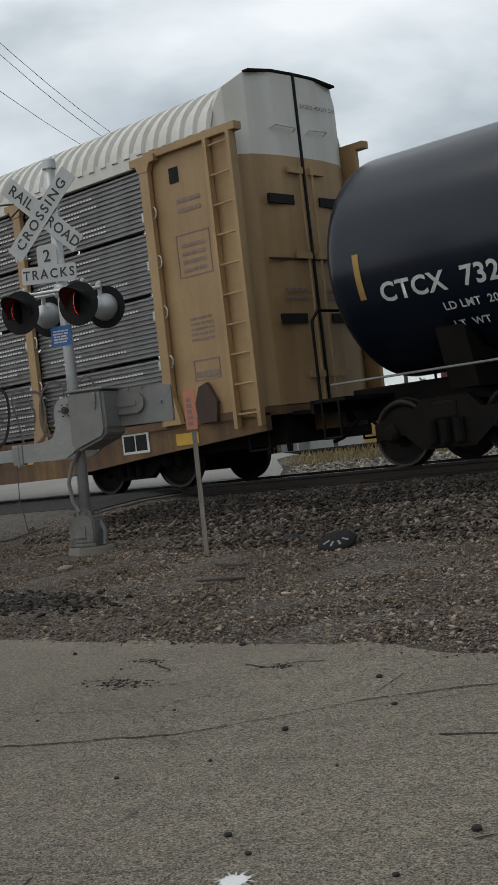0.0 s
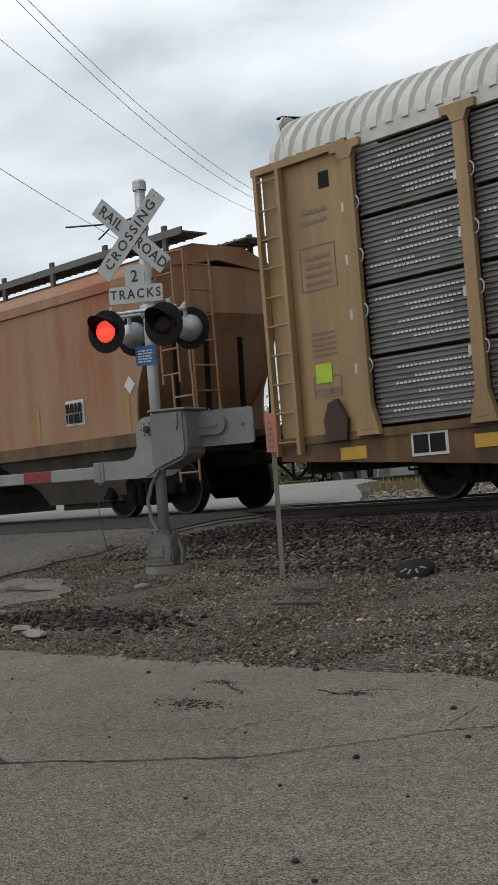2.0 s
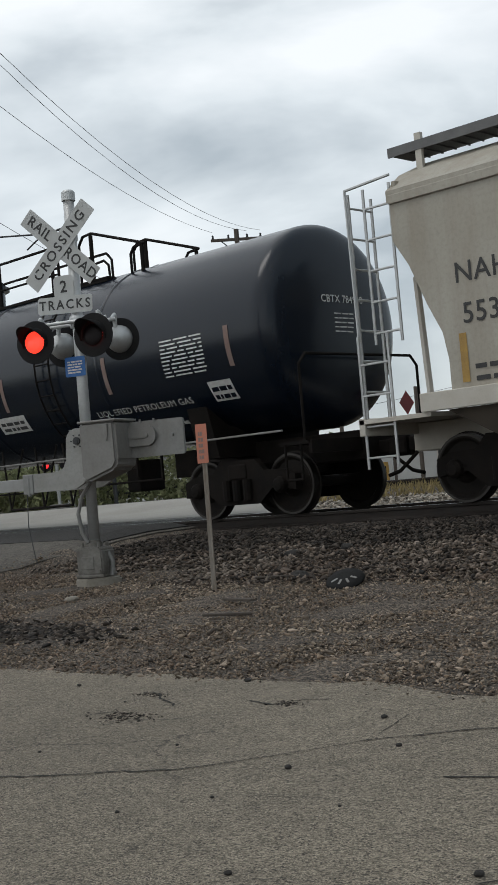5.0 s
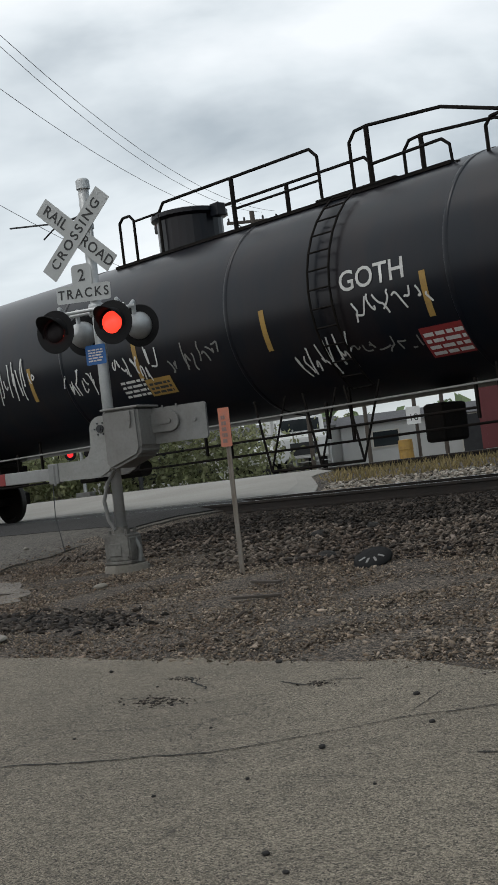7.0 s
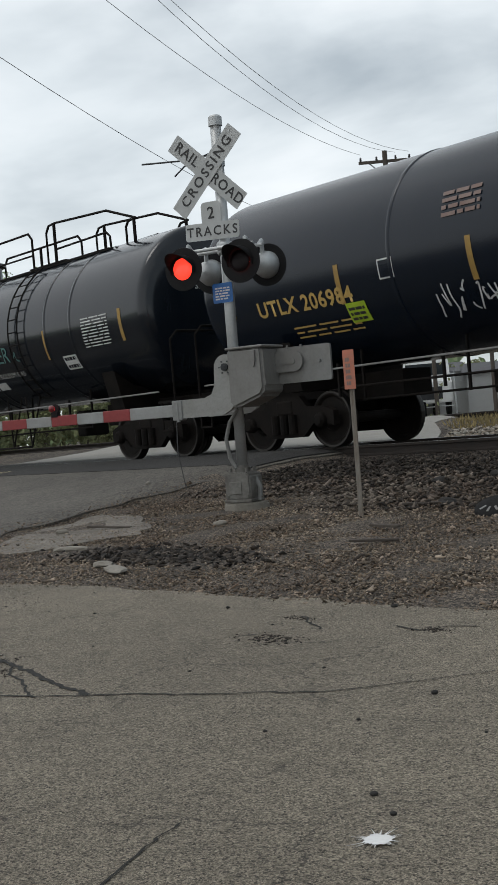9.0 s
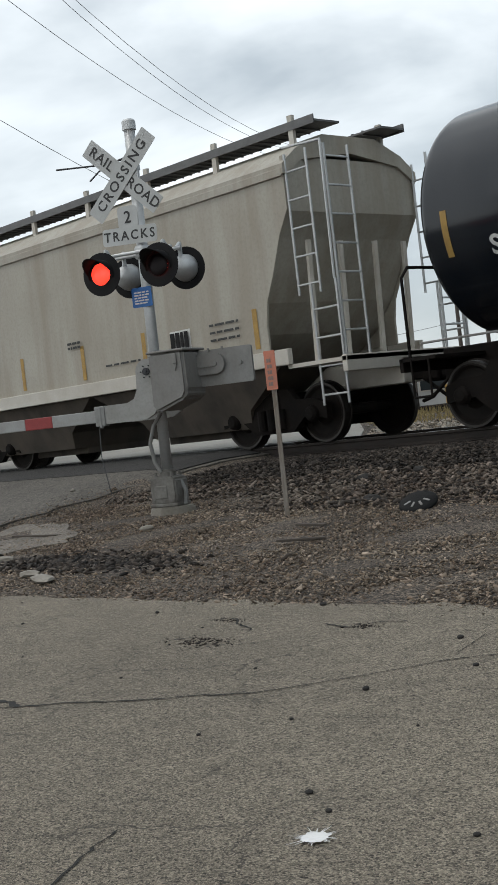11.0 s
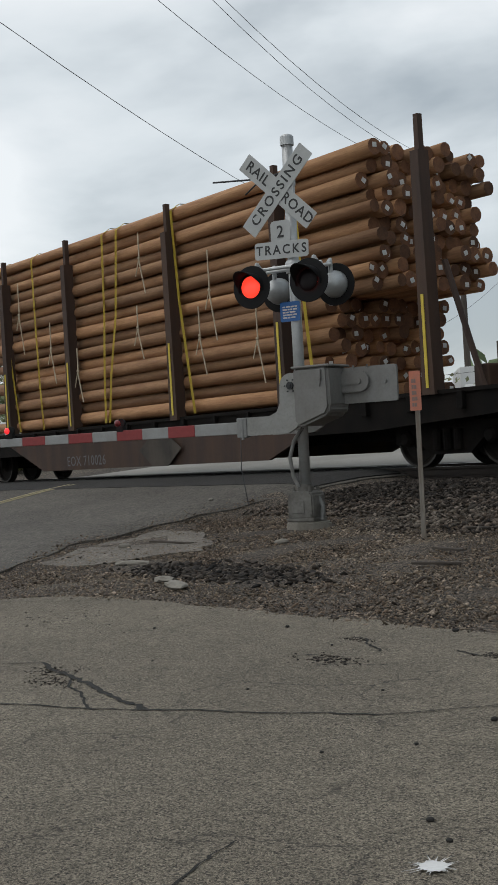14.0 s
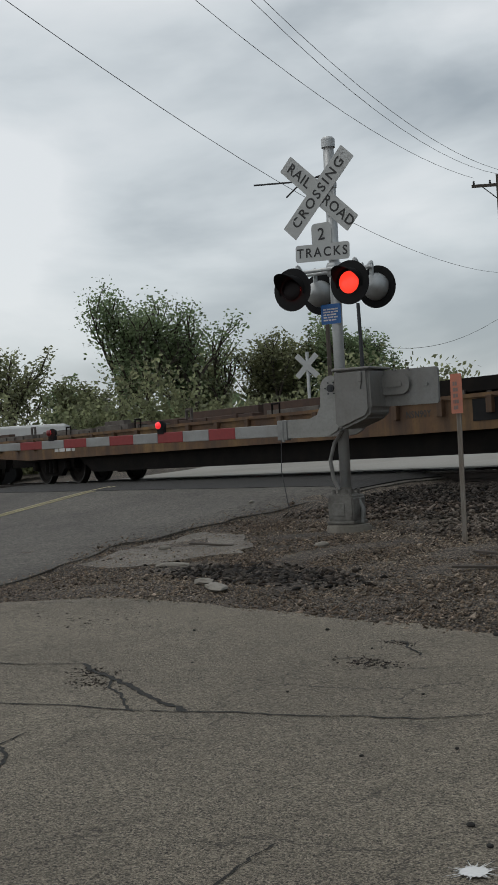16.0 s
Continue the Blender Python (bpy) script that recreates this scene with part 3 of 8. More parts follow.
def outlines(w, h, shapes, mat, seed, thick=0.05):
    """Sprayed round letter shapes, drawn as closed outlines with an inner stroke."""
    rng = random.Random(seed)
    bm = bmesh.new()

    def ribbon(line, lift):
        prev, n = None, len(line)
        for i, p in enumerate(line):
            d = line[min(i + 1, n - 1)] - line[max(i - 1, 0)]
            nrm = Vector((-d.y, d.x, 0)).normalized() * thick * rng.uniform(0.4, 0.6)
            up = Vector((0, 0, lift + 0.00004 * i))
            pair = (bm.verts.new(p + nrm + up), bm.verts.new(p - nrm + up))
            if prev:
                bm.faces.new((prev[0], prev[1], pair[1], pair[0]))
            prev = pair

    for k in range(shapes):
        cx = -w / 2 + w * (k + 0.5) / shapes
        a, b, ph = w / shapes * rng.uniform(0.5, 0.62), h / 2 * rng.uniform(0.75, 1.0), rng.uniform(0, 6)
        cy, lean = rng.uniform(-0.1, 0.1) * h, rng.uniform(-0.15, 0.25)
        line = []
        for i in range(41):
            u = 2 * math.pi * i / 40
            c, s = math.cos(u), math.sin(u)
            q = (abs(c) ** 4 + abs(s) ** 4) ** -0.25 * (1 + 0.12 * math.sin(3 * u + ph))
            line.append(Vector((cx + a * c * q + lean * b * s * q, cy + b * s * q, 0)))
        ribbon(line, 0.003 * k)
        x0, y0 = cx + rng.uniform(-0.2, 0.2) * a, cy + rng.uniform(-0.3, 0.3) * b
        ribbon([Vector((x0 + 0.3 * a * math.sin(2.6 * t + ph), y0 + b * (t - 0.5) * 0.9, 0)) for t in np.linspace(0, 1, 12)], 0.003 * k + 0.002)
    return finish(bm, "outlines", mat)


MOVERS = []


# ---- ground, roads and tracks ----
PROFILE = ((-80, -0.1), (0, 0.0), (5.3, 0.04), (8, 0.14), (9.4, 0.23), (10.2, 0.29), (12.2, 0.53), (13.0, 0.56), (16.6, 0.57), (17.6, 0.52), (19.5, 0.62), (22.4, 0.92), (26.2, 0.94), (28, 0.85), (60, 1.0), (600, 1.3))
RAMP = ((-80, -0.1), (0, 0.0), (5.3, 0.05), (9, 0.32), (11.5, 0.62), (12.9, 0.735), (17, 0.735), (20, 0.85), (23.2, 1.07), (26.5, 1.07), (30, 0.95), (60, 1.0), (600, 1.3))
ROAD_RIGHT = ((-80, -11.0), (3, -11.4), (4.96, -11.73), (5.97, -12.55), (7.4, -13.9), (8.4, -14.3), (10, -14.6), (12.3, -14.5), (13.2, -14.7), (17, -15.7), (20, -18.2), (22, -20.2), (75, -47), (600, -320))
ROAD_LEFT = ((-80, -25), (5, -27), (17, -31), (75, -60), (600, -340))
SPOTS = ((-5.25, 4.28, 0.12, 0.07, 170), (-5.63, 4.82, 0.08, 0.025, 60), (-4.58, 4.86, 0.07, 0.03, 60), (-6.3, 3.2, 0.1, 0.06, 120), (-6.05, 3.05, 0.12, 0.05, 120), (-8.5, 4.4, 0.5, 0.3, 120))
HOLE = (-9.75, 6.58)
LOT_EDGE = ((-11.0, 1.5), (-10.7, 3.2), (-10.3, 4.34), (-9.6, 5.05), (-8.5, 5.24), (-7.4, 5.27), (-6.3, 5.34), (-5.3, 5.38), (-4.5, 5.45), (-3.7, 5.33), (-2, 5.3), (14, 5.1))


def along(table, v):
    return float(np.interp(v, [p[0] for p in table], [p[1] for p in table]))


def ground_z(x, y):
    k = min(1.0, max(0.0, (along(ROAD_RIGHT, y) + 0.5 - x) / 1.1))
    left = min(1.0, max(0.0, (x - along(ROAD_LEFT, y) + 1.5) / 1.5))
    k = k * k * (3 - 2 * k) * left
    return along(PROFILE, y) * (1 - k) + along(RAMP, y) * k


def build_ground():
    xs = sorted(set([-600, -350, -200, -120, -80, -60] + list(np.arange(-48, -20, 1.0)) + list(np.arange(-20, 2, 0.25)) + [3, 5, 8, 14, 30, 60, 120, 300, 600]))
    ys = sorted(set([-80, -40, -15, -6] + list(np.arange(-2, 20, 0.25)) + list(np.arange(20, 34, 0.8)) + [36, 40, 46, 55, 70, 100, 160, 260, 400, 600]))
    verts = []
    for y in ys:
        for x in xs:
            rough = 0.0
            if 5.0 < y < 13 and -16 < x < 0:
                rough = 0.035 * noise.noise((x * 1.3, y * 1.3, 0)) + 0.02 * noise.noise((x * 4, y * 4, 3))
            verts.append((x, y, ground_z(x, y) + rough))
    n = len(xs)
    faces = [(j * n + i, j * n + i + 1, (j + 1) * n + i + 1, (j + 1) * n + i) for j in range(len(ys) - 1) for i in range(n - 1)]
    me = bpy.data.meshes.new("ground")
    me.from_pydata(verts, [], faces)
    me.materials.append(M["soil"])
    me.polygons.foreach_set("use_smooth", [True] * len(me.polygons))
    tagged(new("ground", me), "brown gravelly soil and crushed stone beside the tracks", "ground", kind="structure")


def sheet(name, mat, rows, label, category):
    """A surface from rows of points, a little thick at its rim."""
    bm = bmesh.new()
    grid = [[bm.verts.new(p) for p in r] for r in rows]
    for a, b in zip(grid, grid[1:]):
        for i in range(len(a) - 1):
            bm.faces.new((a[i], a[i + 1], b[i + 1], b[i]))
    rim = [e for e in bm.edges if e.is_boundary]
    r = bmesh.ops.extrude_edge_only(bm, edges=rim)
    for v in [g for g in r["geom"] if isinstance(g, bmesh.types.BMVert)]:
        v.co.z -= 0.06
    tagged(new(name, finish(bm, name, mat)), label, category, kind="structure")


def build_surfaces():
    cols = []
    for x in np.arange(-11.0, 14.01, 0.14):
        e = along(LOT_EDGE, x) + 0.07 * noise.noise((x * 1.7, 0, 5)) + 0.05 * noise.noise((x * 6, 0, 9))
        ys = list(np.linspace(-14, e - 1.2, 12)) + list(np.linspace(e - 1.0, e, 7))
        cols.append([(x, y, ground_z(x, y) + 0.022) for y in ys])
    sheet("pavement", M["lot"], cols, "worn pale asphalt lot with cracks and an uneven edge", "asphalt lot")
    rows = []
    for y in sorted(set(list(np.arange(-40, 4, 2.0)) + list(np.arange(4, 30, 0.3)) + list(np.arange(30, 130, 5.0)))):
        r = along(ROAD_RIGHT, y) + (0.12 * noise.noise((0, y * 1.4, 2)) + 0.08 * noise.noise((0, y * 5, 7)) if y < 13 else 0)
        l = along(ROAD_LEFT, y)
        rows.append([(x, y, ground_z(x, y) + 0.02) for x in np.linspace(l, r, 26)])
    near = [r for r in rows if r[0][1] < 16.7]
    far = [r for r in rows if r[0][1] >= near[-1][0][1]]
    sheet("road", M["road"], near, "grey asphalt road that climbs over the crossing", "road")
    sheet("far_road", M["far_road"], [[(x, y, z + 0.004) for x, y, z in r] for r in far], "pale concrete road beyond the near track", "road")
    # broken apron of old asphalt beside the signal
    rows = []
    for y in np.arange(6.3, 9.1, 0.2):
        l = along(ROAD_RIGHT, y) + 0.25 + 0.25 * noise.noise((1, y * 2, 0))
        r = l + max(0.25, 2.3 - abs(y - 7.7) * 1.1) + 0.3 * noise.noise((5, y * 2.5, 0))
        rows.append([(x, y, ground_z(x, y) + 0.012) for x in np.linspace(l, r, 9)])
    sheet("asphalt_apron", M["old_asphalt"], rows, "crumbled pale asphalt apron beside the road", "asphalt")
    # dark strips along the rails: the shade under the train, put into colour
    for y0, y1, top in ((11.75, 13.98, 0.026), (14.16, 15.48, 0.021)):
        rows = []
        for y in np.linspace(y0, y1, 7):
            l, r = along(ROAD_LEFT, y) + 0.3, along(ROAD_RIGHT, y) - 0.12
            rows.append([(x, y + 0.06 * noise.noise((x, y, 2)), ground_z(x, y) + 0.004 + top) for x in np.linspace(l, r, 30)])
        sheet("crossing_strip", M["shade_asphalt"], rows, "dark strip along the crossing's rails, painted for the train's shade", "road surface")
    # yellow centre lines
    for off in (-0.12, 0.12):
        rows = []
        for y in np.arange(-6, 12.6, 0.4):
            x = along(((-6, -18.6), (9.2, -21.6), (12.6, -23.3)), y) + off
            rows.append([(x - 0.06, y, ground_z(x, y) + 0.03), (x + 0.06, y, ground_z(x, y) + 0.03)])
        sheet("road_line", M["line_paint"], rows, "worn yellow centre line on the road", "road marking")
    # cracks in the lot: long crooked seams
    seams = (((-11.0, 1.6), (-8.4, 2.3), (-7.1, 2.97), (-6.61, 3.28)), ((-6.61, 3.28), (-6.07, 3.15), (-5.63, 3.1), (-5.19, 3.01), (-4.99, 2.98)), ((-6.3, 3.22), (-5.58, 2.96), (-5.2, 2.81)),
             ((-7.4, 1.9), (-6.2, 2.35), (-5.25, 2.83), (-5.01, 2.96), (-4.68, 3.15), (-4.24, 3.42), (-3.98, 3.62), (-3.77, 3.94), (-3.61, 4.29), (-3.3, 4.61), (-2.4, 5.2)),
             ((-3.64, 4.48), (-3.76, 4.79), (-3.8, 5.18), (-3.7, 5.34)), ((-4.86, 4.86), (-4.63, 4.8), (-4.57, 4.96), (-4.42, 5.01)), ((-5.5, 4.25), (-5.42, 4.36), (-5.37, 4.53)), ((-5.72, 4.83), (-5.61, 4.88), (-5.2, 4.6)),
             ((-3.11, 2.18), (-3.02, 1.94), (-2.8, 1.6)), ((-5.18, 2.25), (-5.04, 2.09), (-4.6, 1.9)), ((-2.2, 4.3), (-1.9, 3.4), (-2.1, 2.9)), ((-2.9, 3.9), (-2.2, 4.1), (-1.6, 4.7)))
    for k, s in enumerate(seams):
        bm = bmesh.new()
        prev = None
        for a, b in zip(s, s[1:]):
            for t in np.linspace(0, 1, 14):
                x, y = a[0] + (b[0] - a[0]) * t, a[1] + (b[1] - a[1]) * t
                y += 0.06 * noise.noise((x * 3, y * 3, k)) + 0.025 * noise.noise((x * 14, y * 14, k))
                w = 0.0085 + 0.006 * noise.noise((x * 9, k, 3)) + (0.012 * (0.6 + noise.noise((x * 20, y * 20, 1))) if k in (1, 6) else 0)
                pair = (bm.verts.new((x, y - w, ground_z(x, y) + 0.026)), bm.verts.new((x, y + w, ground_z(x, y) + 0.026)))
                if prev:
                    bm.faces.new((prev[0], prev[1], pair[1], pair[0]))
                prev = pair
        tagged(new("pavement_crack", finish(bm, "pavement_crack", M["crack"])), "dark crooked crack in the asphalt", "crack", "cracks in the lot", kind="structure")
    # sprayed survey mark: a ragged round with flicks
    bm = bmesh.new()
    rng = random.Random(4)
    c = Vector((-2.51, 2.37, 0))
    c.z = ground_z(c.x, c.y) + 0.03
    ring = [bm.verts.new(c + Vector((math.cos(a), math.sin(a), 0)) * rng.uniform(0.036, 0.05)) for a in np.linspace(0, 2 * math.pi, 40)[:-1]]
    bm.faces.new(ring)
    for k in range(22):
        a, l = rng.uniform(0, 2 * math.pi), rng.uniform(0.05, 0.10)
        d = Vector((math.cos(a), math.sin(a), 0))
        s = Vector((-d.y, d.x, 0)) * 0.0025
        bm.faces.new([bm.verts.new(c + d * 0.04 + s), bm.verts.new(c + d * 0.04 - s), bm.verts.new(c + d * l * rng.uniform(.9, 1.1))])
    tagged(new("survey_mark", finish(bm, "survey_mark", M["white"])), "white sprayed survey mark on the asphalt", "paint mark", kind="structure")


def pebble_mesh(points, sizes, mat, name, label, category, seed):
    """Many faceted stones in one mesh."""
    rng = np.random.RandomState(seed)
    bm = bmesh.new()
    bmesh.ops.create_icosphere(bm, subdivisions=1, radius=1.0)
    base = np.array([v.co for v in bm.verts])
    tri = np.array([[v.index for v in f.verts] for f in bm.faces])
    bm.free()
    n, k = len(points), len(base)
    jit = base[None] * rng.uniform(0.4, 1.35, (n, k, 1))
    jit *= np.asarray(sizes)[:, None, None] * np.stack([rng.uniform(0.9, 1.7, n), rng.uniform(0.5, 1.0, n), rng.uniform(0.35, 0.7, n)], -1)[:, None]
    a = rng.uniform(0, 6.28, n)
    ca, sa = np.cos(a)[:, None], np.sin(a)[:, None]
    x, y = jit[..., 0] * ca - jit[..., 1] * sa, jit[..., 0] * sa + jit[..., 1] * ca
    z = jit[..., 2] + y * rng.uniform(-0.7, 0.7, (n, 1)) + x * rng.uniform(-0.4, 0.4, (n, 1))
    v = np.stack([x, y, z], -1) + np.asarray(points)[:, None]
    f = (tri[None] + (np.arange(n) * k)[:, None, None]).reshape(-1, 3)
    me = bpy.data.meshes.new(name)
    me.vertices.add(n * k)
    me.vertices.foreach_set("co", v.reshape(-1))
    me.loops.add(f.size)
    me.loops.foreach_set("vertex_index", f.reshape(-1).astype(np.int32))
    me.polygons.add(len(f))
    me.polygons.foreach_set("loop_start", np.arange(0, f.size, 3, dtype=np.int32))
    me.update(calc_edges=True)
    me.materials.append(mat)
    return tagged(new(name, me), label, category, kind="stuff")


def build_stones():
    rng = np.random.RandomState(7)
    pts, size = [], []
    while len(pts) < 30000:      # ballast shoulder
        y = rng.uniform(9.2, 13.9)
        x = rng.uniform(-min(17, y * 1.9), -y * 0.42)
        if x < along(ROAD_RIGHT, y) + 0.3 or rng.rand() > 0.25 + 0.3 * (y - 9.2) or (y < 10.2 and x < -10.9):
            continue
        up = 0.045 if y < 12.6 else 0.02
        pts.append((x, y, ground_z(x, y) + rng.uniform(-0.01, up)))
        size.append(rng.uniform(0.015, 0.034) if rng.rand() > 0.02 else rng.uniform(0.034, 0.055))
    # stones nearer the rail get a darker colour for oil and the train's shade
    low = [i for i, p in enumerate(pts) if p[1] < 11.3 + 0.7 * noise.noise((p[0] * 0.8, 0, 0)) + 0.12 * max(0, p[0] + 9)]
    high = sorted(set(range(len(pts))) - set(low))
    pebble_mesh([pts[i] for i in low], [size[i] for i in low], M["ballast"], "ballast_stones", "grey and brown angular ballast stones along the track", "ballast", 1)
    pebble_mesh([pts[i] for i in high], [size[i] for i in high], M["oily_shaded"], "oily_ballast", "ballast stones beside the rail, coloured dark for oil and the train's shade", "ballast", 6)
    pts, size = [], []
    while len(pts) < 74000:      # gravel between lot and ballast
        y = rng.uniform(4.2, 10.9)
        x = rng.uniform(-15, -y * 0.42)
        e = along(LOT_EDGE, x)
        n = noise.noise((x * 0.9, y * 0.9, 4))
        if y < e + 0.05 - abs(rng.normal(0, 0.09)) or x < along(ROAD_RIGHT, y) + 0.1 - abs(rng.normal(0, 0.2)) or n < rng.uniform(-1.0, -0.05) or (x + 11.8) ** 2 + (y - 9.43) ** 2 < 0.12:
            continue
        on_edge = 0.02 if y < e or x < along(ROAD_RIGHT, y) else 0.0
        pts.append((x, y, ground_z(x, y) + on_edge + rng.uniform(-0.004, 0.012)))
        size.append(rng.uniform(0.005, 0.0125) if rng.rand() > 0.07 + 0.1 * n else rng.uniform(0.0125, 0.026))
    pebble_mesh(pts, size, M["stone"], "gravel_stones", "loose grey and brown gravel beside the lot", "gravel", 2)
    pts, size = [], []
    while len(pts) < 4600:      # stones beyond the first track
        x, y = rng.uniform(-34, -10), rng.uniform(16.4, 20.8)
        if x < along(ROAD_RIGHT, y) + 0.2:
            continue
        pts.append((x, y, ground_z(x, y) + 0.02))
        size.append(rng.uniform(0.03, 0.07))
    pebble_mesh(pts, size, M["pale_stone"], "far_ballast", "pale ballast stones beyond the near track", "ballast", 3)
    # dark wet hole in the broken apron
    pts, size = [], []
    while len(pts) < 1500:
        x, y = rng.normal(HOLE[0], 0.65), rng.normal(HOLE[1], 0.19)
        if x < along(ROAD_RIGHT, y) + 0.4:
            continue
        pts.append((x, y, ground_z(x, y) + rng.uniform(0.0, 0.02)))
        size.append(rng.uniform(0.012, 0.045))
    pebble_mesh(pts, size, M["oily_shaded"], "wet_gravel", "dark wet crumbled asphalt in a hole by the road", "gravel", 12)
    # crumbled spots in the lot
    pts, size = [], []
    for cx, cy, wx, wy, n in SPOTS:
        for _ in range(n):
            x, y = rng.normal(cx, wx), rng.normal(cy, wy)
            pts.append((x, y, ground_z(x, y) + 0.022))
            size.append(rng.uniform(0.004, 0.011))
    pebble_mesh(pts, size, M["oily_shaded"], "asphalt_crumbs", "small dark crumbs of broken asphalt on the lot", "asphalt crumbs", 14)
    # single stones and litter on the lot
    for k, (x, y, r) in enumerate((px, py, pr * 0.72) for px, py, pr in ((-5.33, 5.32, 0.03), (-3.83, 4.72, 0.026), (-3.58, 3.76, 0.022), (-2.82, 2.66, 0.018), (-3.39, 4.26, 0.02), (-3.54, 3.29, 0.012), (-4.97, 3.54, 0.012), (-3.73, 2.98, 0.013), (-2.64, 2.56, 0.016), (-2.14, 3.0, 0.022), (-2.13, 2.6, 0.015), (-2.37, 1.9, 0.012), (-6.4, 4.9, 0.02), (-4.4, 3.9, 0.012), (-6.1, 3.7, 0.01), (-5.6, 4.6, 0.012), (-7.2, 4.4, 0.014), (-3.0, 3.4, 0.01))):
        bm = bmesh.new()
        bmesh.ops.create_icosphere(bm, subdivisions=2, radius=r)
        for v in bm.verts:
            v.co *= 1 + 0.35 * noise.noise(v.co * 40 + Vector((k, 0, 0)))
            v.co.z *= 0.6
        single("stone", bm, M["crumb"], "small dark loose stone on the asphalt", "stone", "stones on the lot", m=pose(x, y, ground_z(x, y) + 0.022 + r * 0.45))
    for k, (x, y, l, w) in enumerate(((-15.2, 10.38, 0.12, 0.08), (-9.13, 5.82, 0.5, 0.17), (-9.6, 6.0, 0.3, 0.13), (-11.17, 6.6, 0.5, 0.13), (-10.88, 8.32, 0.15, 0.08), (-13.0, 7.6, 0.16, 0.07))):
        bm = bmesh.new()
        bmesh.ops.create_icosphere(bm, subdivisions=2, radius=1)
        for v in bm.verts:
            v.co *= 1 + 0.35 * noise.noise(v.co * 2 + Vector((k * 7, 0, 0)))
            v.co = Vector((v.co.x * l / 2, v.co.y * w / 2, v.co.z * 0.035))
        single("concrete_chunk", bm, M["concrete"], "pale broken piece of concrete in the gravel", "concrete chunk", "concrete chunks", m=pose(x, y, ground_z(x, y) + 0.03, 0, 0, 20 * k - 40))


RAIL_SHAPE = ((-0.07, -0.17), (0.07, -0.17), (0.07, -0.155), (0.012, -0.13), (0.012, -0.05), (0.037, -0.04), (0.037, -0.006), (0.028, -0.001), (-0.028, -0.001), (-0.037, -0.006), (-0.037, -0.04), (-0.012, -0.05), (-0.012, -0.13), (-0.07, -0.155))


def build_track(y_mid, z_top, x0, x1, tie_from, tie_to, label):
    track = thing("railway_track", label, "railway track")
    track["kind"] = "structure"
    for s in (-1, 1):
        bm = bmesh.new()
        y = y_mid + s * 0.7525
        prism(bm, [(y + a, z_top + b) for a, b in RAIL_SHAPE], x0, x1, "x")
        rail = part("rail", bm, M["rail"], track)
        bm = bmesh.new()
        box(bm, x0, x1, y - 0.026, y + 0.026, z_top - 0.003, z_top)
        part("rail_head", bm, M["rail_top"], rail, "polished bright rail head")
    bm = bmesh.new()
    box(bm, -0.115, 0.115, -1.3, 1.3, -0.17, 0, 0.012)
    me = finish(bm, "tie", M["tie"])
    bm = bmesh.new()
    box(bm, -0.1, 0.1, -0.09, 0.09, 0, 0.02)
    plate = finish(bm, "tie_plate", M["rail"])
    rng = random.Random(2)
    for x in np.arange(tie_from, tie_to, 0.5):
        t = part("tie", me, None, track)
        t.location = (x, y_mid + rng.uniform(-0.05, 0.05), z_top - 0.175)


def strut(bm, a, b, r):
    tube(bm, a, b, r, 8)


# ---- the crossing signal ----


def rounded(w, h, r, n=5):
    pts = []
    for cx, cy, a0 in ((w / 2 - r, h / 2 - r, 0), (-w / 2 + r, h / 2 - r, 90), (-w / 2 + r, -h / 2 + r, 180), (w / 2 - r, -h / 2 + r, 270)):
        for k in range(n + 1):
            a = radians(a0 + 90 * k / n)
            pts.append((cx + r * math.cos(a), cy + r * math.sin(a)))
    return pts


def plate(bm, w, h, r, y0, y1, x=0, z=0, turn=0.0):
    c, s = math.cos(radians(turn)), math.sin(radians(turn))
    prism(bm, [(x + px * c - pz * s, z + px * s + pz * c) for px, pz in rounded(w, h, r)], y0, y1)


FLASHERS = []


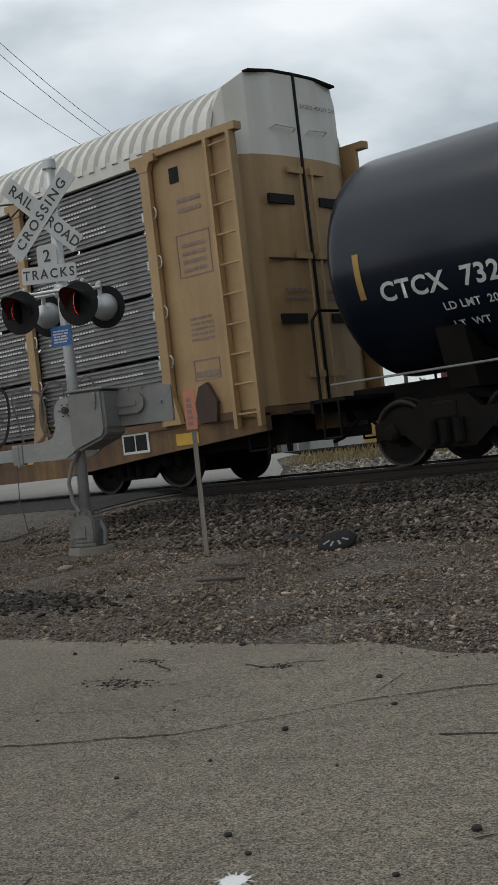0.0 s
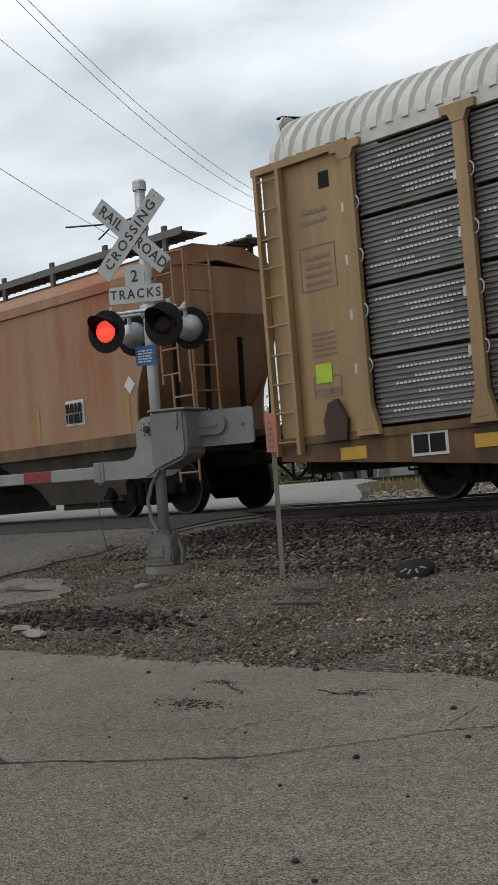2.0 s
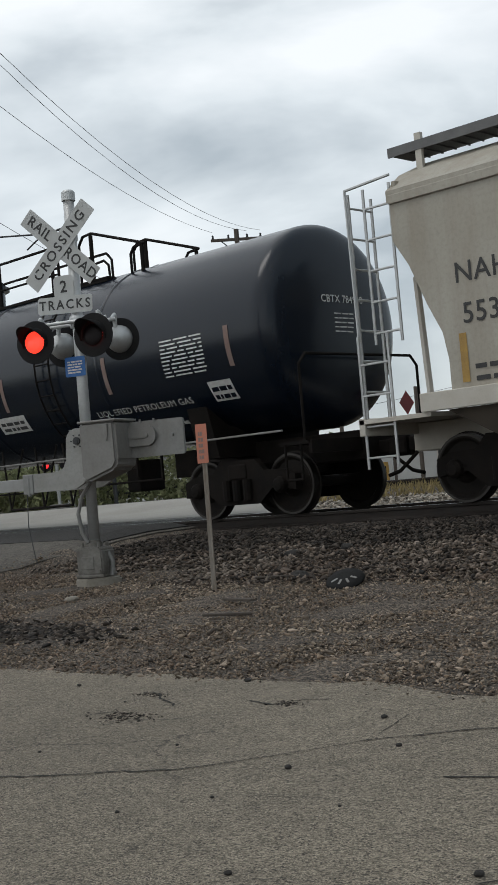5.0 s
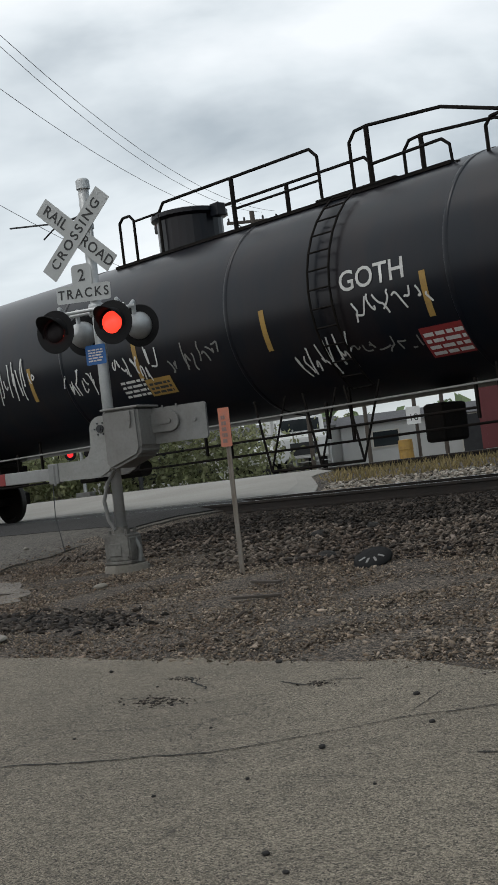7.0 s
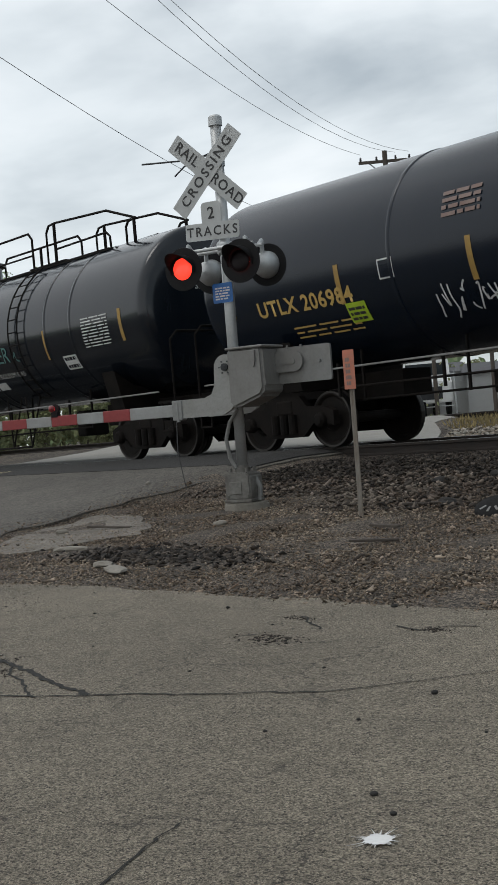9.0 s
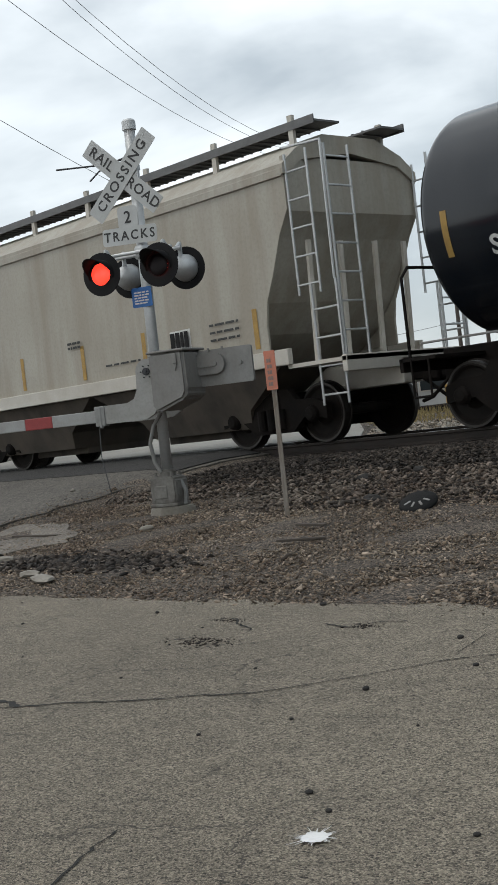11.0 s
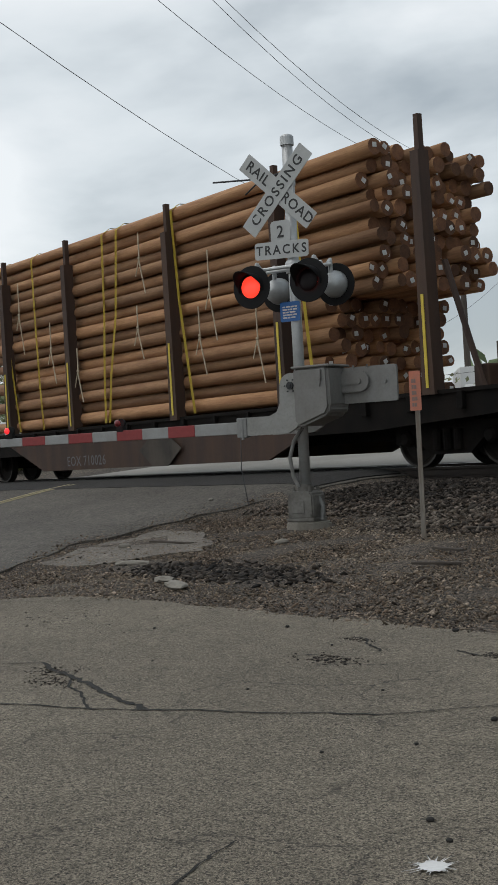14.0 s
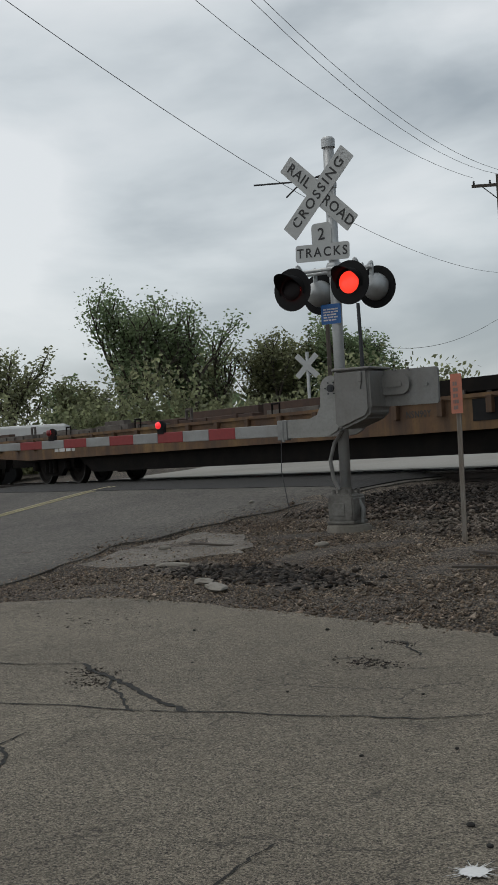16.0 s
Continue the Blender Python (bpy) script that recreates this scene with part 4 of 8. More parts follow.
def build_signal():
    sig = thing("crossing_signal", "galvanized railroad crossing signal with crossbuck, red lights and gate arm", "crossing signal", m=pose(-11.8, 9.43, 0.23, 0, 0.4, 21.7))
    bm = bmesh.new()
    tube(bm, (0, 0, 0.45), (0, 0, 4.62), 0.066, 20)
    mast = part("mast", bm, M["galv"], sig, "galvanized steel mast", True)
    bm = bmesh.new()
    lathe(bm, [(0.083, 4.58), (0.083, 4.68), (0.06, 4.705), (0.0, 4.71)], (0, 0, 0), (0, 0, 1), 20)
    part("cap", bm, M["galv"], mast)
    # crossbuck blades, white with dark letters
    for words, turn, y in ((("CROSSING",), 46, -0.105), (("RAIL", "ROAD"), -43.5, -0.095)):
        bm = bmesh.new()
        cx, cz = -0.11, 4.04
        plate(bm, 1.22, 0.228, 0.012, y - 0.003, y + 0.003, cx, cz, turn)
        blade = part("blade", bm, M["sign_white"], sig, "white reflective crossbuck blade with black letters")
        for k, word in enumerate(words):
            off = 0.0 if len(words) == 1 else (-0.355, 0.355)[k]
            c, sn = math.cos(radians(turn)), math.sin(radians(turn))
            part("lettering", stand(letters(word, 0.172, M["letter_black"], 1.28 if len(words) == 1 else 1.12, 0.003), cx + off * c, y - 0.006, cz + off * sn, turn), None, blade)
        for off in (-0.5, 0.5):
            bm = bmesh.new()
            tube(bm, (cx + off * c, y - 0.009, cz + off * sn + 0.07), (cx + off * c, y + 0.01, cz + off * sn + 0.07), 0.011, 6)
            part("bolt", bm, M["galv"], blade)
    bm = bmesh.new()
    box(bm, -0.1, 0.1, -0.09, -0.06, 3.9, 4.2)
    tube(bm, (0, 0, 4.1), (0, 0, 4.16), 0.078, 16)
    part("sign_bracket", bm, M["galv"], sig)
    bm = bmesh.new()
    plate(bm, 0.27, 0.27, 0.05, -0.098, -0.092, -0.10, 3.55)
    plate(bm, 0.74, 0.205, 0.035, -0.099, -0.092, -0.10, 3.335, -2.5)
    board = part("track_count_sign", bm, M["sign_white"], sig, "white sign that reads 2 TRACKS")
    part("lettering", stand(letters("2", 0.2, M["letter_black"], 1, 0.003), -0.10, -0.103, 3.545), None, board)
    part("lettering", stand(letters("TRACKS", 0.155, M["letter_black"], 1.32, 0.003), -0.10, -0.103, 3.333, -2.5), None, board)
    # light bracket and four heads
    bm = bmesh.new()
    tube(bm, (-0.45, -0.12, 3.12), (0.45, -0.12, 3.12), 0.022, 10)
    tube(bm, (-0.45, 0.12, 3.12), (0.45, 0.12, 3.12), 0.022, 10)
    for s in (-1, 1):
        for y in (-0.2, 0.2):
            pipe(bm, [(s * 0.39, y * 0.6, 3.12), (s * 0.39, y, 3.18), (s * 0.39, y, 3.02)], 0.028, 8)
    lathe(bm, [(0.09, 3.05), (0.1, 3.08), (0.1, 3.17), (0.085, 3.2)], (0, 0, 0), (0, 0, 1), 18)
    part("crossarm", bm, M["galv"], sig)
    for face in (-1, 1):
        for s in (-1, 1):
            x, y, z = s * 0.39 - 0.01, face * 0.33, 2.9
            n = (0, face, 0)
            bm = bmesh.new()
            lathe(bm, [(0.0, -0.21), (0.08, -0.2), (0.13, -0.15), (0.165, -0.03), (0.165, 0.0)], (x, y, z), n, 24)
            head = part("light_head", bm, M["galv"], sig, "silver-grey round signal housing", True)
            bm = bmesh.new()
            lathe(bm, [(0.15, -0.004), (0.252, -0.004), (0.256, 0.0), (0.252, 0.006), (0.15, 0.006)], (x, y, z), n, 36)
            part("background_disc", bm, M["black"], head, "round matt black background disc")
            bm = bmesh.new()
            lathe(bm, [(0.0, 0.003), (0.152, 0.003), (0.152, -0.003)], (x, y, z), n, 28)
            part("lamp_bowl", bm, M["lens_dark"], head, "dark bowl behind the lens")
            # hood: the upper half of a sleeve, cut slantwise
            bm = bmesh.new()
            seg = 24
            rows = []
            q = Vector(n).to_track_quat("Z", "Y")
            for k in range(seg + 1):
                a = -0.35 + (math.pi + 0.7) * k / seg
                up = max(0.0, math.sin(a))
                for rr in (0.168, 0.162):
                    rows.append([Vector((x + rr * math.cos(a), y + face * d, z + rr * math.sin(a))) for d in (0.0, 0.05 + 0.24 * up)])
            for k in range(0, len(rows) - 2, 2):
                for m_ in (0, 1):
                    a, b = rows[k + m_], rows[k + 2 + m_]
                    bm.faces.new([bm.verts.new(p) for p in (a[0], b[0], b[1], a[1])])
                a, b, c, d = rows[k], rows[k + 2], rows[k + 1], rows[k + 3]
                bm.faces.new([bm.verts.new(p) for p in (a[1], b[1], d[1], c[1])])
            bmesh.ops.remove_doubles(bm, verts=bm.verts, dist=0.0005)
            part("hood", bm, M["black"], head, "black visor hood", True)
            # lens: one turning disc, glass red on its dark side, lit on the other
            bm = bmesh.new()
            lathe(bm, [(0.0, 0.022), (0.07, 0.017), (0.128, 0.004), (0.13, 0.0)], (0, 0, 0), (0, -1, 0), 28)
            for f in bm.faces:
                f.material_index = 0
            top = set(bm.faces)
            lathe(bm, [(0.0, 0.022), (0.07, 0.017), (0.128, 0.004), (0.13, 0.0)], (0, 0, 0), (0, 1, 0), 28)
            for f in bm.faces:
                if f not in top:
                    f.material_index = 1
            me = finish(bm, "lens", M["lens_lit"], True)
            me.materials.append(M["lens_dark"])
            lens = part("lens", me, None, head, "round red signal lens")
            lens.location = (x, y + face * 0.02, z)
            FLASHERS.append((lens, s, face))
    bm = bmesh.new()
    plate(bm, 0.27, 0.235, 0.02, -0.09, -0.085, -0.03, 2.59)
    blue = part("notice_plate", bm, M["blue"], sig, "small blue notice plate with white writing")
    part("lettering", stand(bars(0.2, 0.16, 5, M["letter_white"], 3), -0.03, -0.094, 2.59), None, blue)
    # gate mechanism
    bm = bmesh.new()
    prism(bm, [(0.1, 1.9), (0.57, 1.9), (0.58, 1.42), (0.53, 1.33), (0.17, 1.2), (0.1, 1.24)], -0.36, 0.16)
    bmesh.ops.bevel(bm, geom=list(bm.edges), offset=0.035, segments=3, affect="EDGES")
    mech = part("mechanism_box", bm, M["grey_paint"], sig, "grey painted steel gate mechanism box")
    bm = bmesh.new()
    box(bm, 0.09, 0.59, -0.37, 0.17, 1.885, 1.915, 0.012)
    box(bm, 0.44, 0.49, -0.385, -0.355, 1.74, 1.86, 0.008)
    prism(bm, [(0.445, 1.74), (0.485, 1.74), (0.465, 1.66)], -0.38, -0.36)
    part("lid", bm, M["grey_paint"], mech)
    bm = bmesh.new()
    for k in range(6):
        a = k * math.pi / 3
        tube(bm, (0.03 + 0.075 * math.cos(a), -0.3, 1.7 + 0.075 * math.sin(a)), (0.03 + 0.075 * math.cos(a), -0.285, 1.7 + 0.075 * math.sin(a)), 0.009, 6)
    tube(bm, (0.03, -0.31, 1.7), (0.03, -0.18, 1.7), 0.045, 16)
    tube(bm, (0.03, -0.32, 1.7), (0.03, -0.305, 1.7), 0.024, 6)
    part("pivot", bm, M["dark_metal"], sig, "dark pivot hub with bolts")
    # arm support: bracket that bends from the hub to the arm
    bm = bmesh.new()
    outline = [(0.03 - 0.15 * math.cos(radians(a)), 1.7 + 0.15 * math.sin(radians(a))) for a in range(0, 181, 15)]
    outline += [(0.18, 1.42), (0.15, 1.3), (0.08, 1.2), (-0.02, 1.15), (-0.12, 1.14), (-0.62, 1.14), (-0.62, 1.36), (-0.28, 1.36), (-0.18, 1.4), (-0.13, 1.5)]
    prism(bm, outline, -0.285, -0.24)
    prism(bm, outline, 0.34, 0.38)
    box(bm, -0.62, -0.3, -0.27, -0.2, 1.16, 1.33)
    part("arm_bracket", bm, M["grey_arm"], sig, "grey steel arm bracket")
    bm = bmesh.new()
    plate(bm, 0.8, 0.42, 0.03, 0.02, 0.06, 0.86, 1.66)
    plate(bm, 0.74, 0.24, 0.11, -0.03, 0.025, 0.55, 1.7)
    plate(bm, 0.54, 0.06, 0.03, -0.045, -0.025, 0.56, 1.7)
    for xx in (0.72, 0.9):
        tube(bm, (xx, 0.0, 1.85), (xx, 0.0, 1.89), 0.012, 6)
    tube(bm, (1.12, -0.01, 1.68), (1.12, 0.03, 1.68), 0.02, 8)
    part("counterweight", bm, M["grey_paint"], sig, "flat grey steel counterweight plate")
    # gate arm in bands
    arm_x, z = -0.62, 1.24
    edges = [arm_x, -1.39]
    x = -1.39
    while x > -8.2:
        edges.append(x - 0.406)
        x -= 0.406
    for k, (a, b) in enumerate(zip(edges, edges[1:])):
        bm = bmesh.new()
        t = 0.5 + 0.5 * (8.4 + b) / 8
        box(bm, b, a, -0.25, -0.21, z - 0.078 * t, z + 0.078 * t, 0.008)
        part("arm_band", bm, M["red_band"] if k % 2 else M["arm_white"], sig, "red reflective band" if k % 2 else "white reflective band")
    bm = bmesh.new()
    tube(bm, (-0.66, -0.29, z + 0.1), (-0.66, -0.29, z - 0.14), 0.02, 8)
    box(bm, -0.74, -0.6, -0.3, -0.2, z - 0.12, z + 0.12, 0.01)
    part("arm_clamp", bm, M["grey_paint"], sig)
    bm = bmesh.new()
    pipe(bm, [(-0.75, -0.2, z - 0.1), (-0.78, -0.18, z - 0.5), (-0.72, -0.15, z - 0.95)], 0.006, 5)
    part("hanging_cable", bm, M["cable"], sig, "thin dark cable hanging from the clamp")
    for xx, side in ((-2.55, 1), (-4.45, -1), (-6.9, 0)):
        bm = bmesh.new()
        box(bm, xx - 0.05, xx + 0.05, -0.26, -0.19, z + 0.05, z + 0.12, 0.006)
        lathe(bm, [(0.0, -0.05), (0.05, -0.045), (0.06, -0.02), (0.06, 0.0)], (xx, -0.23, z + 0.16), (0, -1, 0), 18)
        lamp = part("arm_lamp", bm, M["black"], sig, "small black lamp on the gate arm")
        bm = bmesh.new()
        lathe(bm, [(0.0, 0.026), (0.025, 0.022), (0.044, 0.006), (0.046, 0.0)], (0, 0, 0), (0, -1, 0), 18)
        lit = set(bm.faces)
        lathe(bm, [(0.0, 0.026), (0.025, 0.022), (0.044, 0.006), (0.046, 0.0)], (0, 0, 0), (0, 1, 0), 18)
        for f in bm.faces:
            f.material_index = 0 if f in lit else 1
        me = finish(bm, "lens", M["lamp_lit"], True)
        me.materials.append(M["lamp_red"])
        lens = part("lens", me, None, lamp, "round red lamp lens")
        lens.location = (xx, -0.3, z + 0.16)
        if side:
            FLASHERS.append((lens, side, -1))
    # base
    bm = bmesh.new()
    prism(bm, [(-0.175, 0.12), (0.175, 0.12), (0.17, 0.41), (0.13, 0.45), (-0.13, 0.45), (-0.17, 0.41)], -0.16, 0.16)
    bmesh.ops.bevel(bm, geom=list(bm.edges), offset=0.018, segments=2, affect="EDGES")
    box(bm, -0.185, 0.185, -0.17, 0.17, 0.09, 0.13, 0.01)
    box(bm, -0.1, 0.06, -0.172, -0.155, 0.19, 0.34, 0.008)
    tube(bm, (0, 0, 0.44), (0, 0, 0.5), 0.1, 16)
    tube(bm, (0, 0, 0.5), (0, 0, 0.53), 0.078, 16)
    for sx in (-1, 1):
        for sy in (-1, 1):
            tube(bm, (sx * 0.11, sy * 0.1, 0.42), (sx * 0.11, sy * 0.1, 0.5), 0.02, 6)
    for xx in (-0.1, 0.1):
        tube(bm, (xx * 1.3, -0.175, 0.17), (xx * 1.3, -0.155, 0.17), 0.016, 8)
    part("base_box", bm, M["grey_cast"], sig, "grey cast junction base with bolts")
    bm = bmesh.new()
    rim = [(0.27 * math.cos(a) * (1 + 0.06 * math.sin(3 * a + 1)) + 0.01, 0.25 * math.sin(a) * (1 + 0.07 * math.cos(2 * a))) for a in np.linspace(0, 2 * math.pi, 25)[:-1]]
    prism(bm, rim, -0.14, 0.085, "z")
    bmesh.ops.bevel(bm, geom=[e for e in bm.edges if abs(e.verts[0].co.z - e.verts[1].co.z) < 0.01], offset=0.02, segments=2, affect="EDGES")
    for v in bm.verts:
        v.co += Vector((noise.noise(v.co * 7), noise.noise(v.co * 7 + Vector((5, 0, 0))), noise.noise(v.co * 9 + Vector((0, 5, 0))))) * 0.012
    part("foundation", bm, M["concrete"], sig, "weathered concrete foundation pad")
    bm = bmesh.new()
    pipe(bm, [(0.05, -0.09, 1.2), (-0.07, -0.1, 1.05), (-0.13, -0.11, 0.85), (-0.1, -0.1, 0.62), (-0.04, -0.09, 0.5)], 0.024, 8)
    part("conduit", bm, M["grey_paint"], sig)
    bm = bmesh.new()
    pipe(bm, [(0.2, 0.0, 0.1), (0.21, 0.02, 0.26), (0.15, 0.02, 0.38)], 0.026, 8)
    part("conduit", bm, M["grey_paint"], sig)
    bm = bmesh.new()
    pipe(bm, [(-0.02, 0.05, 4.27), (-0.5, 0.0, 4.25), (-1.05, -0.05, 4.29)], 0.011, 6)
    pipe(bm, [(-0.05, 0.05, 4.3), (-0.3, 0.03, 4.25), (-0.48, 0.01, 4.18), (-0.62, 0.0, 4.08)], 0.011, 6)
    part("cable_arm", bm, M["dark_metal"], sig, "thin dark cable arm")
    return sig


def build_near_things():
    post = thing("marker_post", "thin grey steel post with a faded orange marker plate", "marker post", m=pose(-9.3, 8.93, ground_z(-9.3, 8.93), 0, 0.6, 20))
    bm = bmesh.new()
    prism(bm, [(-0.026, -0.014), (-0.026, -0.004), (-0.012, 0.002), (-0.012, 0.02), (0.012, 0.02), (0.012, 0.002), (0.026, -0.004), (0.026, -0.014), (0.014, -0.014), (0.0, -0.008), (-0.014, -0.014)], -0.3, 1.66, "z")
    part("post", bm, M["post_steel"], post)
    bm = bmesh.new()
    plate(bm, 0.125, 0.4, 0.01, -0.034, -0.028, -0.005, 1.5)
    pl = part("marker_plate", bm, M["orange"], post, "faded orange plate with dark marks")
    part("writing", stand(bars(0.07, 0.3, 5, M["tag_brown"], 5, 0.35), -0.005, -0.038, 1.49), None, pl)
    # cracked black cap on the stones
    cap = thing("black_hubcap", "cracked black plastic hubcap lying on the stones", "hubcap", m=pose(-7.72, 9.12, ground_z(-7.72, 9.12) + 0.05, 24, -10, 40))
    bm = bmesh.new()
    lathe(bm, [(0.19, 0.0), (0.185, 0.02), (0.15, 0.045), (0.06, 0.055), (0.0, 0.055)], (0, 0, 0), (0, 0, 1), 24)
    part("disc", bm, M["rubber"], cap, "", True)
    for k in (5, 6, 7, 8):
        a = k * 2 * math.pi / 9
        bm = bmesh.new()
        v = box(bm, 0.07, 0.14, -0.011, 0.011, 0.0, 0.012, 0.003)
        bmesh.ops.transform(bm, matrix=Matrix.Rotation(a, 4, "Z") @ Matrix.Translation((0, 0, 0.056)) @ Matrix.Rotation(0.12, 4, "Y"), verts=bm.verts)
        part("spoke", bm, M["grey_paint"], cap, "scuffed pale spoke")
    # a dark clump and bits of timber
    for k, (x, y, s) in enumerate(((-8.75, 9.62, 0.09), (-10.0, 10.9, 0.09), (-7.3, 9.7, 0.05), (-9.4, 11.2, 0.08))):
        bm = bmesh.new()
        bmesh.ops.create_icosphere(bm, subdivisions=2, radius=s)
        for v in bm.verts:
            v.co *= 1 + 0.5 * noise.noise(v.co * 12 + Vector((k * 3, 0, 0)))
            v.co.z *= 0.55
        single("rock", bm, M["crumb"], "dark rough rock lying on the ballast", "rock", "rocks", m=pose(x, y, ground_z(x, y) + s * 0.3))
    for k, (x, y, l, a) in enumerate(((-7.7, 7.51, 0.42, 50), (-8.3, 8.25, 0.32, 10), (-9.0, 9.5, 0.4, 60), (-12.6, 8.0, 0.6, 25))):
        bm = bmesh.new()
        box(bm, -l / 2, l / 2, -0.025, 0.025, -0.01, 0.012, 0.005)
        single("timber_scrap", bm, M["wood_pole"], "weathered scrap of wood in the gravel", "wood scrap", "wood scraps", m=pose(x, y, ground_z(x, y) + 0.035, 0, 3, a))


# ---- the train; each car's origin lies on the rail top at its middle, +x is the way it goes ----
SHARED = {}
WHEELSETS = []


def truck_meshes():
    if SHARED:
        return SHARED
    bm = bmesh.new()
    for s in (-1, 1):
        lathe(bm, [(0.10, -0.09), (0.16, -0.075), (0.2, -0.03), (0.36, -0.025), (0.40, -0.065), (0.457, -0.065), (0.462, 0.05), (0.49, 0.06), (0.485, 0.085), (0.40, 0.085), (0.36, 0.03), (0.1, 0.05)], (0, s * 0.80, 0), (0, -s, 0), 32)
    tube(bm, (0, -0.95, 0), (0, 0.95, 0), 0.085, 12)
    plain = set(bm.faces)
    for s in (-1, 1):
        q = [(0.425, 0.066), (0.458, 0.066), (0.464, 0.04), (0.464, -0.05)]
        rings = [[bm.verts.new((r * math.cos(a), s * (0.80 + h_), r * math.sin(a))) for a in np.linspace(0, 2 * math.pi, 33)[:-1]] for r, h_ in q]
        for ra, rb in zip(rings, rings[1:]):
            for i in range(32):
                bm.faces.new((ra[i], ra[(i + 1) % 32], rb[(i + 1) % 32], rb[i]))
    for f in bm.faces:
        f.material_index = 0 if f in plain else 1
    SHARED["wheelset"] = finish(bm, "wheelset", M["wheel"])
    SHARED["wheelset"].materials.append(M["wheel_rim"])
    bm = bmesh.new()
    out = [(-1.18, 0.36), (-1.18, 0.6), (-0.95, 0.68), (-0.55, 0.7), (-0.38, 0.88), (0.38, 0.88), (0.55, 0.7), (0.95, 0.68), (1.18, 0.6), (1.18, 0.36), (0.98, 0.4), (0.7, 0.42), (0.42, 0.2), (-0.42, 0.2), (-0.7, 0.42), (-0.98, 0.4)]
    prism(bm, out, -0.06, 0.06)
    for sx in (-1, 1):
        lathe(bm, [(0.0, 0.11), (0.08, 0.1), (0.12, 0.06), (0.13, -0.02)], (sx * 0.89, -0.06, 0.457), (0, -1, 0), 14)
    for k in range(3):
        tube(bm, (-0.22 + 0.22 * k, -0.09, 0.27), (-0.22 + 0.22 * k, -0.09, 0.58), 0.075, 10)
    SHARED["side_frame"] = finish(bm, "side_frame", M["under"])
    bm = bmesh.new()
    box(bm, -0.2, 0.2, -1.1, 1.1, 0.58, 0.82, 0.03)
    for sx in (-1, 1):
        box(bm, sx * 0.36 - 0.06, sx * 0.36 + 0.06, -0.85, 0.85, 0.33, 0.45)
    SHARED["bolster"] = finish(bm, "bolster", M["under"])
    bm = bmesh.new()
    box(bm, -0.55, 0.05, -0.09, 0.09, 0.78, 0.98, 0.02)
    box(bm, 0.0, 0.3, -0.14, 0.14, 0.72, 1.02, 0.05)
    box(bm, 0.22, 0.34, -0.06, 0.14, 0.74, 1.0, 0.03)
    pipe(bm, [(-0.3, 0.3, 0.75), (0.05, 0.28, 0.5), (0.35, 0.15, 0.45)], 0.03, 6)
    SHARED["coupler"] = finish(bm, "coupler", M["under"])
    return SHARED


def add_running_gear(car, half, truck_at):
    s = truck_meshes()
    for sx in (-1, 1):
        tr = part("truck", s["bolster"], None, car, "cast steel freight truck, black with grime")
        tr.location = (sx * truck_at, 0, 0)
        for sy in (-1, 1):
            f = part("side_frame", s["side_frame"], None, tr)
            f.matrix_basis = pose(0, sy * 1.02, 0, 0, 0, 0 if sy < 0 else 180)
        for dx in (-0.89, 0.89):
            w = part("wheelset", s["wheelset"], None, tr)
            w.location = (dx, 0, 0.457)
            WHEELSETS.append((w, dx))
        c = part("coupler", s["coupler"], None, car, "knuckle coupler with air hose")
        c.matrix_basis = pose(sx * half, 0, 0, 0, 0, 0 if sx > 0 else 180)


def car(name, label, category, middle, group=""):
    ob = thing(name, label, category, group)
    ob.location = (middle, TRACK_Y, RAIL_Z)
    MOVERS.append((ob, middle))
    return ob


def ladder(bm, x0, x1, y, z0, z1, step=0.42, r=0.016, lean=None):
    for x in (x0, x1):
        tube(bm, (x, y, z0), (x, y, z1), r * 1.3, 6)
    z = z0 + 0.15
    while z < z1:
        tube(bm, (x0, y, z), (x1, y, z), r, 6)
        z += step


def on_head(me, x_rim, bulge, radius, zc, z0):
    for v in me.vertices:
        y, z = v.co.x, z0 - zc + v.co.y
        k = max(0.02, 1 - (math.hypot(y, z) / radius) ** 2.8)
        v.co = Vector((x_rim + bulge * k ** (1 / 2.8) + 0.008, y, zc + z))
    return me


